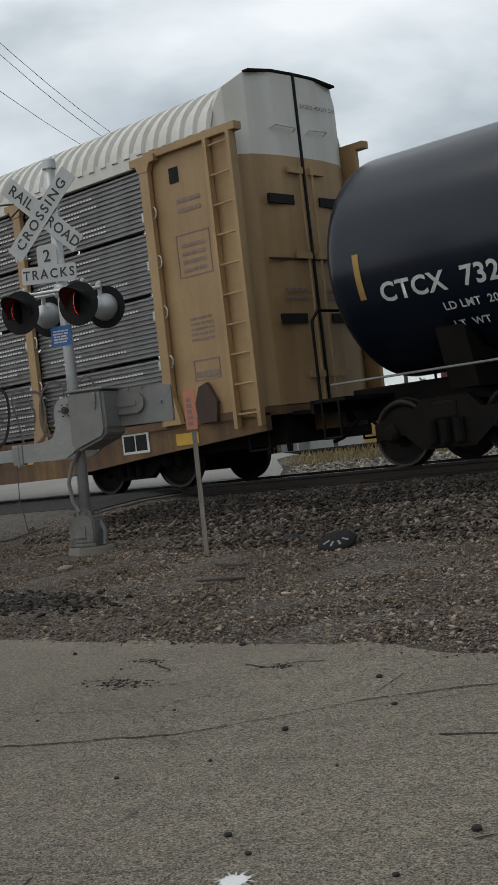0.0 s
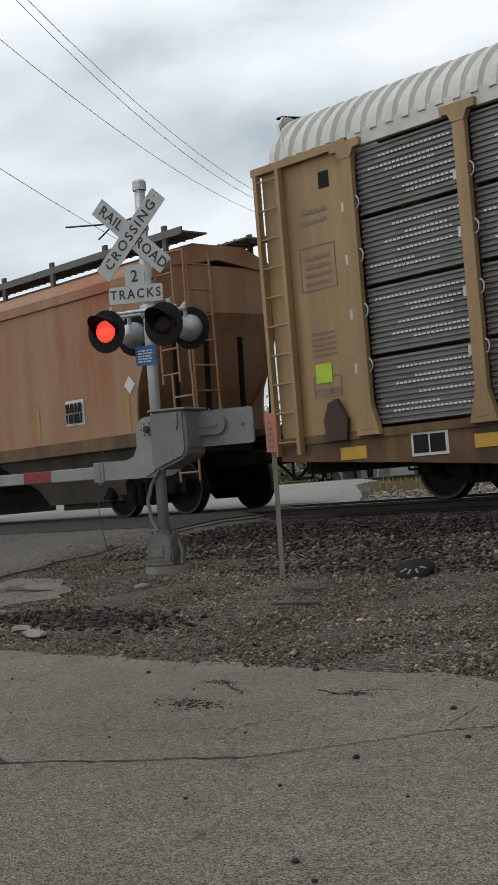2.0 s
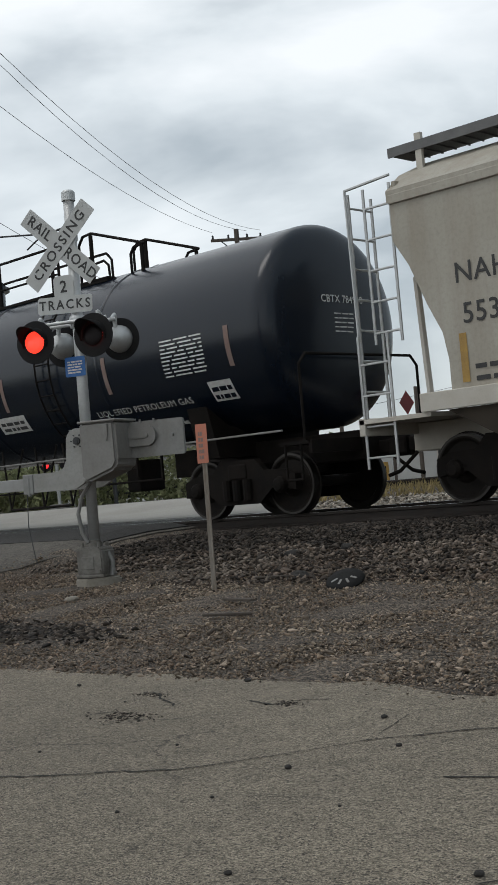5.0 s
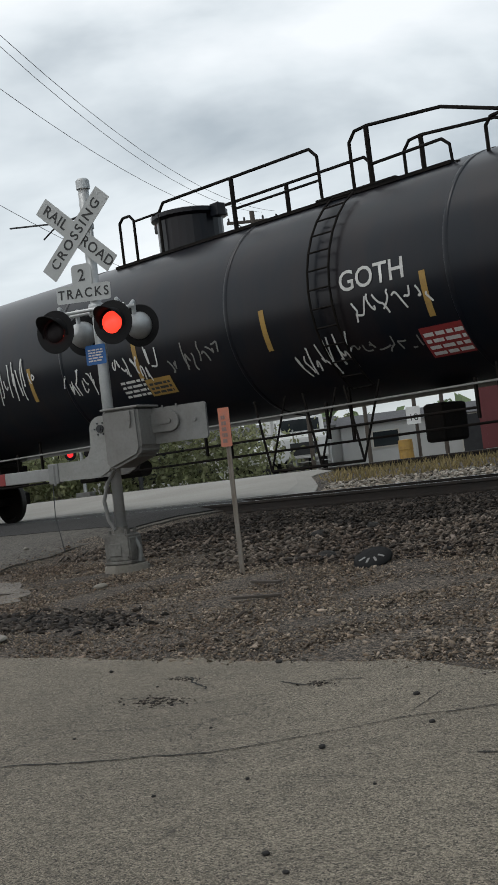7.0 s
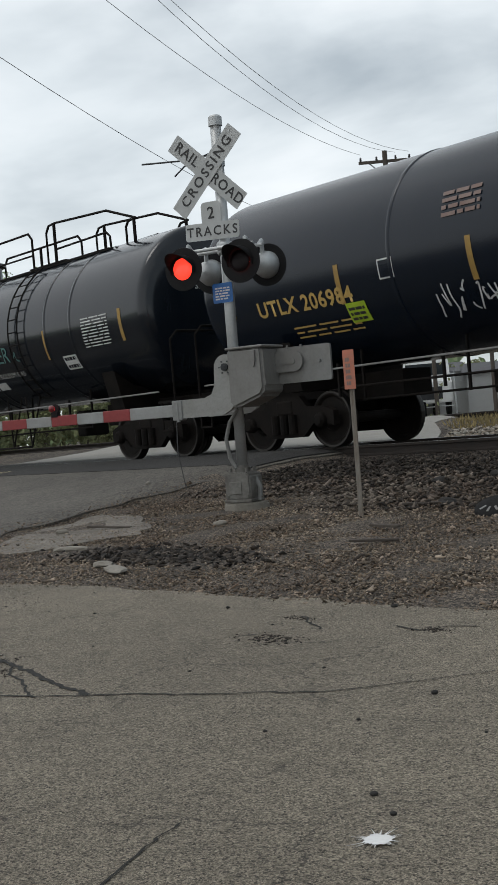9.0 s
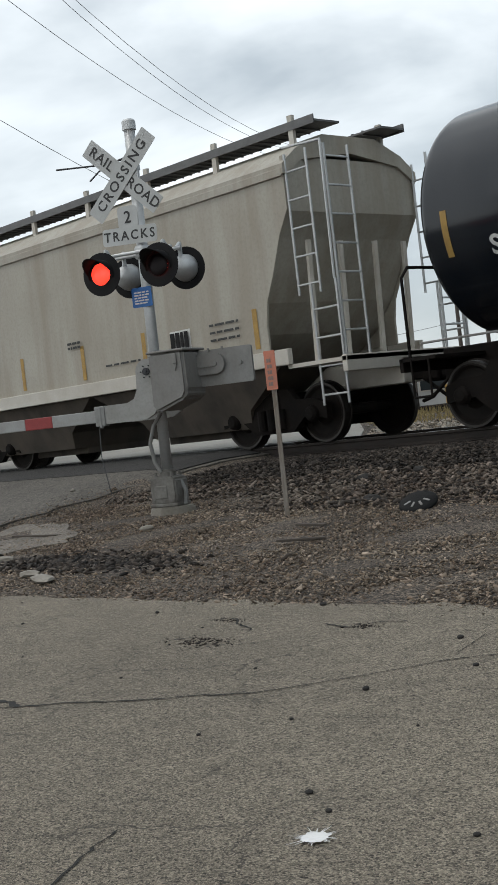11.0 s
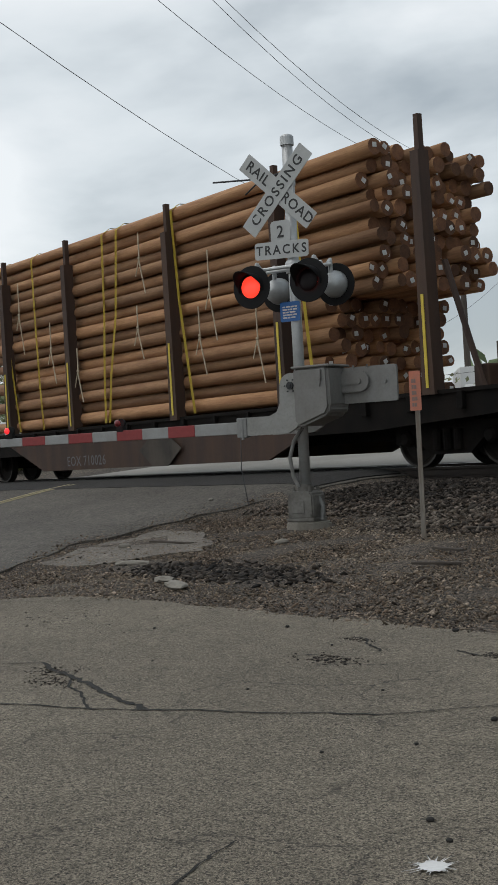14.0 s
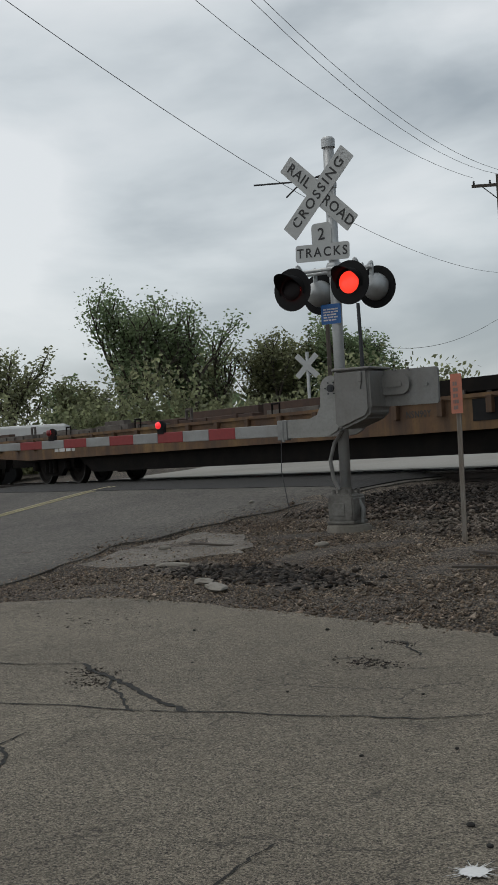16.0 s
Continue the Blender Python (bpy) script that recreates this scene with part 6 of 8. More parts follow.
            if s < 0:
                bm = bmesh.new()
                xa, xb = sorted((e * (h - 0.5), e * (h - 0.02)))
                for x in (xa, xb):
                    box(bm, x - 0.035, x + 0.035, -1.6, -1.5, 0.8, 5.08)
                for z in np.arange(1.0, 5.0, 0.44):
                    tube(bm, (xa, -1.57, z), (xb, -1.57, z), 0.016, 6)
                part("ladder", bm, M["tan"], ob, "tan steel corner ladder")
                for cx, cz, fw, fh in ((e * 13.0, 3.5, 0.72, 0.66), (e * 13.0, 1.75, 0.56, 0.32)):
                    bm = bmesh.new()
                    for dx0, dx1, dz0, dz1 in ((-fw / 2, fw / 2, fh / 2 - 0.02, fh / 2), (-fw / 2, fw / 2, -fh / 2, -fh / 2 + 0.02), (-fw / 2, -fw / 2 + 0.02, -fh / 2 + 0.02, fh / 2 - 0.02), (fw / 2 - 0.02, fw / 2, -fh / 2 + 0.02, fh / 2 - 0.02)):
                        box(bm, cx + dx0, cx + dx1, -1.476, -1.472, cz + dz0, cz + dz1)
                    part("stencil_frame", bm, M["tag_brown"], pan)
                bm = bmesh.new()
                box(bm, e * 12.75 - 0.1, e * 12.75 + 0.1, -1.478, -1.472, 4.62, 4.86)
                part("vent_hole", bm, M["black"], pan)
                bm = bmesh.new()
                prism(bm, [(e * 12.9 - 0.12, 0.95), (e * 12.9 + 0.26, 0.95), (e * 12.9 + 0.3, 1.25), (e * 12.9 + 0.12, 1.55), (e * 12.9 - 0.05, 1.5), (e * 12.9 - 0.16, 1.25)], -1.56, -1.49)
                part("brake_bracket", bm, M["stake"], ob, "dark grimy brake bracket")
                for z, hh, rows_ in ((3.5, 0.5, 4), (2.4, 0.4, 5), (4.3, 0.3, 2), (1.75, 0.22, 1)):
                    part("writing", stand(bars(0.5, hh, rows_, M["tag_brown"], int(z * 10), 0.6), e * 13.0, -1.478, z), None, pan)
    # roof: ribbed white arch
    bm = bmesh.new()
    arch = [(-1.5, 5.16), (-1.475, 5.3), (-1.42, 5.45), (-1.32, 5.6), (-1.2, 5.72), (-1.04, 5.84), (-0.85, 5.93), (-0.4, 6.02), (0, 6.04), (0.4, 6.02), (0.85, 5.93), (1.04, 5.84), (1.2, 5.72), (1.32, 5.6), (1.42, 5.45), (1.475, 5.3), (1.5, 5.16)]
    prev = None
    x = -h + 0.3
    while x < h - 0.45:
        for dx, out in ((0.0, 0.0), (0.03, 0.06), (0.14, 0.06), (0.17, 0.0)):
            row = [bm.verts.new((x + dx, y * (1 + out * 0.6), z + out * 0.8)) for y, z in arch]
            if prev:
                for i in range(len(arch) - 1):
                    bm.faces.new((prev[i], prev[i + 1], row[i + 1], row[i]))
            prev = row
        x += 0.29
    part("roof", bm, M["roof_white"], ob, "ribbed white steel roof")
    # end doors: white above, tan below
    for e in (-1, 1):
        for s in (-1, 1):
            for z0, z1, mt, lab in ((1.08, 4.82, "tan", "tan end door"), (4.82, 6.08, "roof_white", "white top of the end door")):
                bm = bmesh.new()
                ys = [0.012 * s, 0.5 * s, 1.0 * s, 1.3 * s, 1.44 * s]
                tops = [min(z1, t) for t in (6.1, 6.09, 6.04, 5.82, 5.42)] if z1 > 5 else [z1] * 5
                xs = [h - 0.02, h - 0.03, h - 0.12, h - 0.3, h - 0.5]
                lo = [bm.verts.new((e * xx, y, z0)) for xx, y in zip(xs, ys)]
                hi = [bm.verts.new((e * xx, y, t)) for xx, y, t in zip(xs, ys, tops)]
                for i in range(4):
                    bm.faces.new((lo[i], lo[i + 1], hi[i + 1], hi[i]))
                r = bmesh.ops.extrude_face_region(bm, geom=list(bm.faces))
                for g in r["geom"]:
                    if isinstance(g, bmesh.types.BMVert):
                        g.co.x -= e * 0.05
                dr = part("end_door", bm, M[mt], ob, lab)
                if mt == "tan":
                    bm = bmesh.new()
                    for z in (2.35, 4.15):
                        yy = sorted((0.3 * s, 0.85 * s))
                        box(bm, min(e * (h - 0.05), e * (h + 0.005)), max(e * (h - 0.05), e * (h + 0.005)), yy[0], yy[1], z - 0.07, z + 0.07)
                    part("door_slot", bm, M["black"], dr, "dark peep slot")
                    bm = bmesh.new()
                    yy = sorted((0.08 * s, 0.4 * s))
                    tube(bm, (e * (h + 0.03), 0.14 * s, 1.1), (e * (h + 0.03), 0.14 * s, 4.7), 0.02, 6)
                    for z in (1.5, 3.3, 4.6):
                        box(bm, min(e * h, e * (h + 0.05)), max(e * h, e * (h + 0.05)), yy[0], yy[1], z - 0.05, z + 0.05)
                    part("door_rod", bm, M["tan"], dr)
        bm = bmesh.new()
        box(bm, min(e * (h - 0.06), e * (h + 0.004)), max(e * (h - 0.06), e * (h + 0.004)), -0.022, 0.022, 1.1, 6.1)
        part("door_gap", bm, M["black"], ob, "dark gap between the end doors")
        bm = bmesh.new()
        prism(bm, [(-1.0, 6.03), (-0.5, 6.08), (0.0, 6.1), (0.5, 6.08), (1.0, 6.03), (1.0, 6.06), (0.5, 6.12), (0.0, 6.13), (-0.5, 6.12), (-1.0, 6.06)], min(e * (h - 0.13), e * (h - 0.01)), max(e * (h - 0.13), e * (h - 0.01)), "x")
        part("roof_lip", bm, M["under"], ob, "dark rubber lip over the end doors")
        for s in (-1, 1):
            bm = bmesh.new()
            pipe(bm, [(e * (h + 0.0), 0.15 * s, 5.2), (e * (h + 0.07), 0.17 * s, 5.24), (e * (h + 0.05), 0.6 * s, 5.26), (e * (h - 0.05), 0.62 * s, 5.22)], 0.014, 6)
            part("grab_handle", bm, M["roof_white"], ob)
            bm = bmesh.new()
            box(bm, min(e * (h - 0.06), e * (h - 0.012)), max(e * (h - 0.06), e * (h - 0.012)), min(0.05 * s, 0.95 * s), max(0.05 * s, 0.95 * s), 3.24, 3.265)
            part("door_seam", bm, M["stake"], ob)
            words = bars(0.5, 0.22, 2, M["tag_brown"], 3, 0.5)
            words.transform(Matrix.Translation((e * (h + 0.006), 0.5 * s, 2.75)) @ Matrix.Rotation(radians(90 * e), 4, "Z") @ Matrix.Rotation(radians(90), 4, "X"))
            part("writing", words, None, ob)
        words = letters("EXCESS HEIGHT CAR", 0.085, M["stake"], 1.05)
        words.transform(Matrix.Translation((e * (h + 0.004), 0.5, 5.62)) @ Matrix.Rotation(radians(90 * e), 4, "Z") @ Matrix.Rotation(radians(90), 4, "X"))
        part("lettering", words, None, ob)
        bm = bmesh.new()
        box(bm, min(e * h, e * (h + 0.5)), max(e * h, e * (h + 0.5)), -0.9, 0.9, 0.9, 0.96)
        for y in (-1.35, 1.35):
            pipe(bm, [(e * (h - 0.1), y, 0.9), (e * (h - 0.1), y, 0.45), (e * (h - 0.5), y, 0.45), (e * (h - 0.5), y, 0.9)], 0.02, 6)
        part("end_step", bm, M["under"], ob)
    # marks on the near side
    bm = bmesh.new()
    box(bm, -8.05, -4.75, -1.500, -1.492, 3.05, 4.1)
    logo = part("logo_board", bm, M["rack_sheet"], ob, "smooth grey board with a yellow emblem")
    # the emblem: plain yellow blocks over a bar, each with a dark edge
    for x0, x1, z0, z1 in ((-7.35, -6.85, 3.38, 4.04), (-6.78, -6.3, 3.38, 4.04), (-6.23, -5.62, 3.38, 4.04), (-7.3, -5.6, 3.1, 3.27)):
        bm = bmesh.new()
        plate(bm, x1 - x0, z1 - z0, 0.07, -1.506, -1.5005, (x0 + x1) / 2, (z0 + z1) / 2)
        block = part("emblem", bm, M["letter_black"], logo)
        bm = bmesh.new()
        plate(bm, x1 - x0 - 0.06, z1 - z0 - 0.06, 0.06, -1.511, -1.5065, (x0 + x1) / 2, (z0 + z1) / 2)
        part("emblem_fill", bm, M["letter_gold"], block, "golden yellow block")
    for words, x, z in (("ETTX  852261", -6.35, 0.62),):
        bm = bmesh.new()
        box(bm, x - 1.15, x + 1.15, -1.482, -1.476, z - 0.2, z + 0.2)
        pl = part("number_panel", bm, M["black"], flat, "black panel with white car number")
        part("lettering", stand(letters(words, 0.33, M["letter_white"], 1.1, 0.003), x, -1.487, z), None, pl)
    for x in (-12.6, -10.2, -8.3, -3.2, 0.4, 4.0, 8.2, 12.4):
        bm = bmesh.new()
        box(bm, x - 0.25, x + 0.25, -1.482, -1.474, 0.66, 0.84)
        part("reflector", bm, M["plate_yellow"], flat, "yellow reflector plate")
    for x in (-11.2, 11.2):
        bm = bmesh.new()
        box(bm, x - 0.32, x + 0.32, -1.482, -1.474, 0.62, 0.95)
        frame_ = part("data_panel", bm, M["letter_white"], flat, "black data panel with a white frame")
        for k in range(2):
            bm = bmesh.new()
            box(bm, x - 0.28 + 0.29 * k, x - 0.02 + 0.29 * k, -1.486, -1.483, 0.66, 0.91)
            part("panel_field", bm, M["black"], frame_)
    part("placard", stand(patch(0.32, 0.28, M["lime"]), -13.05, -1.48, 1.95), None, ob, "lime green placard")
    for x, z, w, hh, n, mt, sd, th in ((-3.6, 1.5, 2.2, 0.9, 3, "tag_brown", 1, 0.05), (-0.9, 1.65, 3.0, 1.1, 4, "tag_brown", 2, 0.07), (3.5, 1.62, 2.9, 1.15, 4, "black", 4, 0.075), (3.9, 0.92, 2.6, 0.6, 4, "black", 7, 0.05), (6.7, 1.55, 2.6, 1.2, 3, "black", 5, 0.075), (9.4, 1.4, 2.2, 1.1, 3, "tag_dark", 9, 0.05)):
        part("graffiti", stand(outlines(w, hh, n, M[mt], sd, th), x, -1.6, z), None, ob, "sprayed graffiti outlines")
    add_running_gear(ob, h + 0.75, 10.6)
    return ob


def flat_car(middle, half, label, sill_mat, stakes=(), truck_at=9.1):
    ob = car("flat_car", label, "flatcar", middle, "flatcars of the train")
    for s in (-1, 1):
        bm = bmesh.new()
        prism(bm, [(-half, 1.14), (-half, 0.78), (-half + 3.2, 0.62), (half - 3.2, 0.62), (half, 0.78), (half, 1.14)], s * 1.46, s * 1.36)
        box(bm, -half, half, min(s * 1.34, s * 1.5), max(s * 1.34, s * 1.5), 1.1, 1.16)
        part("side_sill", bm, M[sill_mat], ob, "rusty painted side sill")
        bm = bmesh.new()
        box(bm, -0.06, 0.06, min(s * 1.46, s * 1.54), max(s * 1.46, s * 1.54), 0.86, 1.12, 0.008)
        pocket = finish(bm, "stake_pocket", M[sill_mat])
        for x in np.arange(-half + 0.5, half - 0.3, 1.05):
            part("stake_pocket", pocket, None, ob).location = (x, 0, 0)
    bm = bmesh.new()
    box(bm, -half - 0.35, half + 0.35, -0.32, 0.32, 0.45, 1.02)
    for x in np.arange(-half + 1, half - 0.5, 2.2):
        box(bm, x - 0.1, x + 0.1, -1.36, 1.36, 0.72, 1.02)
    part("centre_sill", bm, M["under"], ob)
    bm = bmesh.new()
    for x in np.arange(-half + 0.02, half - 0.2, 0.24):
        box(bm, x, x + 0.225, -1.38, 1.38, 1.02, 1.105)
    part("deck", bm, M["deck"], ob, "weathered plank deck")
    for x, z1 in stakes:
        for y in (-1.44, 1.44):
            bm = bmesh.new()
            prism(bm, [(x - 0.13, 1.1), (x + 0.13, 1.1), (x + 0.10, 3.0), (x + 0.085, z1 - 0.55), (x - 0.085, z1 - 0.55), (x - 0.10, 3.0)], y - 0.12, y + 0.1)
            prism(bm, [(x - 0.05, z1 - 0.6), (x + 0.05, z1 - 0.6), (x + 0.045, z1), (x - 0.045, z1)], y - 0.05, y + 0.05)
            st = part("stake", bm, M["stake"], ob, "dark rusted steel stake")
            bm = bmesh.new()
            box(bm, x - 0.028, x + 0.028, y - 0.135, y - 0.125, 1.2, 2.6)
            part("strap_end", bm, M["strap"], st)
    add_running_gear(ob, half + 0.45, truck_at)
    return ob


def log_load(middle, x0, x1, offset):
    """A stack of peeled logs that rides on the log car; x0..x1 in the car's space."""
    ob = car("log_load", "high stack of peeled brown logs bound with yellow straps", "log stack", middle)
    rng = random.Random(11)
    variants = []
    for k in range(6):
        bm = bmesh.new()
        r0, r1 = rng.uniform(0.115, 0.14), rng.uniform(0.10, 0.125)
        seg, rings = 10, []
        L = (x1 - x0)
        for j in range(6):
            t = j / 5
            cy, cz = 0.02 * math.sin(3 * t + k), 0.018 * math.cos(4 * t + k)
            r = r0 + (r1 - r0) * t
            rings.append([bm.verts.new(((t - 0.5) * L, cy + r * math.cos(a) * rng.uniform(.95, 1.05), cz + r * math.sin(a) * rng.uniform(.95, 1.05))) for a in np.linspace(0, 2 * math.pi, seg + 1)[:-1]])
        for a, b in zip(rings, rings[1:]):
            for i in range(seg):
                bm.faces.new((a[i], a[(i + 1) % seg], b[(i + 1) % seg], b[i]))
        ends = [bm.faces.new(rings[0][::-1]), bm.faces.new(rings[-1])]
        for f in ends:
            f.material_index = 1
        me = finish(bm, "log", M["log"])
        me.materials.append(M["log_end"])
        for p in me.polygons:
            p.use_smooth = len(p.vertices) == 4
        variants.append(me)
    tag = patch(0.09, 0.08, M["tag"])
    rows, gap = 17, 0.238
    for j in range(rows):
        n = 11 if j % 2 == 0 else 10
        mid, stretch = ((x0 + x1) / 2 + 0.28, 1.08) if j >= 7 else ((x0 + x1) / 2 - 0.02, 0.955)
        for i in range(n):
            y = (i - (n - 1) / 2) * 0.25
            z = 1.33 + j * gap + rng.uniform(-0.012, 0.012)
            lg = part("log", variants[rng.randrange(6)], None, ob)
            flip = rng.random() < 0.5
            dx = rng.uniform(-0.22, 0.22)
            lg.matrix_basis = pose(mid + dx, y + rng.uniform(-0.012, 0.012), z, rng.uniform(0, 360), rng.uniform(-0.25, 0.25), (180 if flip else 0) + rng.uniform(-0.15, 0.15)) @ Matrix.Diagonal((stretch, 1, 1, 1))
            if rng.random() < 0.45:
                tg = part("tag", tag, None, ob)
                tg.matrix_basis = pose(mid + dx + stretch * (x1 - x0) / 2 + 0.012, y + rng.uniform(-.03, .03), z + rng.uniform(-.03, .03), 90, rng.uniform(-40, 40), 90)
    top = 1.33 + rows * gap - 0.07
    for x in (x0 + 1.0, x0 + 2.6, x0 + 5.9, x0 + 6.5, x0 + 8.6, x0 + 12.4):
        bm = bmesh.new()
        slack = rng.uniform(-0.5, 0.5)
        pts = [(x + slack * 1.4, -1.43, 1.2), (x + slack, -1.44, 2.2), (x + slack * 0.4, -1.42, 3.4), (x, -1.41, top - 0.15), (x, -1.2, top), (x, 1.2, top), (x, 1.42, top - 0.2), (x, 1.42, 1.2)]
        prev = None
        for p in pts:
            pair = (bm.verts.new((p[0] - 0.042, p[1], p[2])), bm.verts.new((p[0] + 0.042, p[1], p[2])))
            if prev:
                bm.faces.new((prev[0], prev[1], pair[1], pair[0]))
            prev = pair
        bmesh.ops.solidify(bm, geom=list(bm.faces), thickness=0.006)
        part("strap", bm, M["strap"], ob, "yellow webbing strap")
    for x, za, zb in ((x0 + 1.9, 4.7, 3.0), (x0 + 3.4, 3.6, 2.2), (x0 + 4.6, 2.9, 1.7), (x0 + 7.4, 4.95, 3.7), (x0 + 7.2, 3.5, 2.4), (x0 + 9.8, 4.2, 2.5), (x0 + 9.4, 3.2, 1.9), (x0 + 11.2, 3.0, 1.6)):
        bm = bmesh.new()
        pipe(bm, [(x, -1.44, za), (x + 0.03, -1.46, (za + zb) / 2), (x + 0.18, -1.45, zb)], 0.014, 5)
        pipe(bm, [(x + 0.02, -1.46, (za + zb) / 2 + 0.1), (x - 0.12, -1.47, (za + zb) / 2 - 0.25)], 0.012, 5)
        bmesh.ops.create_icosphere(bm, subdivisions=1, radius=0.035, matrix=Matrix.Translation((x + 0.02, -1.46, (za + zb) / 2 + 0.1)))
        part("rope", bm, M["rope"], ob, "pale knotted rope")
    return ob


def build_train():
    W, G, BK = M["letter_white"], M["letter_gold"], M["letter_black"]
    tank_car(-10.65 + 8.2, 16.4, "tank", (-5.2, 0.5, 5.2), "CTCX  732041", W, "clean black tank car with white lettering", mark_dx=-0.2, weights=("LD LMT  207000 LB", "LT  WT   79000 LB"), extras=(
        ("bars", -5.2, 1.75, (0.3, 0.12, 1, W, 3)),))
    auto_rack(-26.45)
    covered_hopper(-51.2, 7.6, 3, "hop_rust", None, "rust-stained orange and tan covered hopper car", (
        ("tag", 0.75, 2.15, (1.9, 0.75, 20, M["green_tag"], 8, 0.24)), ("over", 0.61, 1.88, (0.9, 0.36, M["yellow"])), ("bars", 0.61, 1.88, (0.66, 0.24, 3, BK, 4)),
        ("plate", 5.41, 1.98, (0.58, 0.46, W)), ("bars", 5.41, 1.98, (0.5, 0.38, 2, M["black"], 9, 0.1)), ("words", -6.5, 2.5, ("055267", 0.3, M["tag_dark"], 1.1)),
        ("diamond", -5.05, 2.0, (0.22, 0.22, W)), ("diamond", -4.6, 2.06, (0.22, 0.22, W)), ("diamond", 2.0, 2.05, (0.22, 0.22, W)), ("diamond", 7.1, 2.3, (0.22, 0.22, W))))
    covered_hopper(-69.6, 7.0, 3, "hop_grey", ("NAHX", "553125", 2.9), "grey covered hopper car with faded paint", ())

    def white_tag(x, z, w, h_, n, s):
        return ("tag", x, z, (w, h_, n, M["letter_white"], s, 0.03))

    tank_car(-88.7, 18.2, "tank", (-7.4, -4.5, -1.1, 0.47, 2.1, 5.54), "CBTX  784938", W, "black liquefied gas tank car with white lettering", "CBTX 784938", strip="tag_brown", inset=1.0, shift=0.05, mark_dx=-0.1, weights=("LD LMT  163000 LB  73950 KG", "LT  WT  100000 LB  45350 KG"), extras=(
        ("words", 6.3, 1.88, ("LIQUEFIED PETROLEUM GAS", 0.17, W, 1.1)), ("plate", 2.78, 1.95, (0.85, 0.34, W)), ("bars", 2.78, 1.95, (0.7, 0.24, 2, BK, 3)), ("plate", 4.55, 1.67, (0.85, 0.16, W)), ("bars", 1.17, 1.97, (0.55, 0.24, 3, W, 3)), ("bars", -0.45, 2.04, (0.5, 0.2, 2, W, 6)),
        ("bars", 6.75, 1.6, (0.6, 0.14, 1, W, 6)), ("plate", 8.2, 1.95, (0.5, 0.36, W)), ("bars", 8.2, 1.95, (0.42, 0.28, 2, M["tank"], 6))))
    big = []
    for k in range(6):
        big.append(("plate", -8.35 + 0.66 * k, 2.83, (0.54, 0.55, M["cream"])))
    tank_car(-109.5, 18.6, "tank_worn", (-6.0, -2.0, 2.2, 6.3), "PROX  36714", W, "weathered black tank car with white graffiti", "PROX 36714", ext=0.95, inset=0.9, shift=0.1, extras=tuple(big) + (
        white_tag(-3.6, 2.6, 1.5, 0.8, 14, 3), white_tag(-1.6, 2.31, 0.9, 0.55, 9, 5), white_tag(-0.1, 2.39, 1.1, 0.6, 10, 6), ("tag", 1.33, 2.36, (1.2, 0.55, 9, M["grey_paint"], 7, 0.03)),
        white_tag(3.86, 1.95, 1.1, 0.7, 10, 9), ("words", 5.05, 2.87, ("GOTH", 0.40, M["letter_white"], 1.0, 0.004)), white_tag(5.3, 2.45, 1.5, 0.4, 9, 17), white_tag(-8.9, 2.4, 0.7, 1.1, 8, 21), ("tag", 5.0, 1.95, (1.2, 0.3, 8, M["grey_paint"], 14, 0.025)),
        ("plate", 0.32, 2.01, (0.62, 0.32, M["yellow"])), ("bars", 0.32, 2.01, (0.5, 0.24, 3, BK, 8)), ("plate", 5.94, 1.85, (0.72, 0.5, M["red_band"])), ("bars", 5.94, 1.85, (0.64, 0.42, 4, W, 9))))
    tank_car(-129.4, 16.6, "tank", (-4.0, 0.0, 4.0), "UTLX 206984", G, "black tank car with gold lettering", "UTLX 206984", short=True, top=-4.7, ext=1.2, inset=1.15, shift=0.25, mark_dx=0.3, extras=(
        white_tag(-2.5, 1.95, 1.6, 0.6, 14, 31), white_tag(-0.5, 1.95, 1.3, 0.5, 10, 32), ("plate", -4.9, 2.03, (0.42, 0.34, M["lime"])), ("bars", -4.9, 2.03, (0.34, 0.26, 3, BK, 2)),
        ("bars", -2.6, 3.3, (0.7, 0.42, 4, M["tag_brown"], 5))))
    tank_car(-148.9, 18.0, "tank_gloss", (-7.6, -7.2, -4.4, -3.9, -2.4, 0.2, 2.4, 2.8, 5.6, 6.6), "SHQX  50071", W, "glossy black liquefied gas tank car with pale dust", "SHQX 50071", top=0.25, ext=1.7, inset=0.75, shift=-0.05, extras=(
        ("words", 3.13, 2.0, ("LIQUEFIED PETROLEUM GAS", 0.17, W, 1.1)), ("plate", 2.84, 1.8, (0.8, 0.2, W)), ("words", 3.4, 2.42, ("SUER", 0.5, M["teal_tag"], 0.95, 0.0)), ("tag", 4.2, 2.35, (0.3, 0.3, 2, M["teal_tag"], 4, 0.03)),
        ("plate", 1.51, 1.72, (0.48, 0.36, W)), ("bars", 1.51, 1.72, (0.42, 0.3, 4, M["red_band"], 9)), ("plate", 0.31, 1.8, (0.55, 0.24, M["orange"])), ("plate", 6.3, 2.05, (0.5, 0.32, W)), ("bars", 6.3, 2.05, (0.42, 0.25, 1, M["tank"], 4, 0.0))))
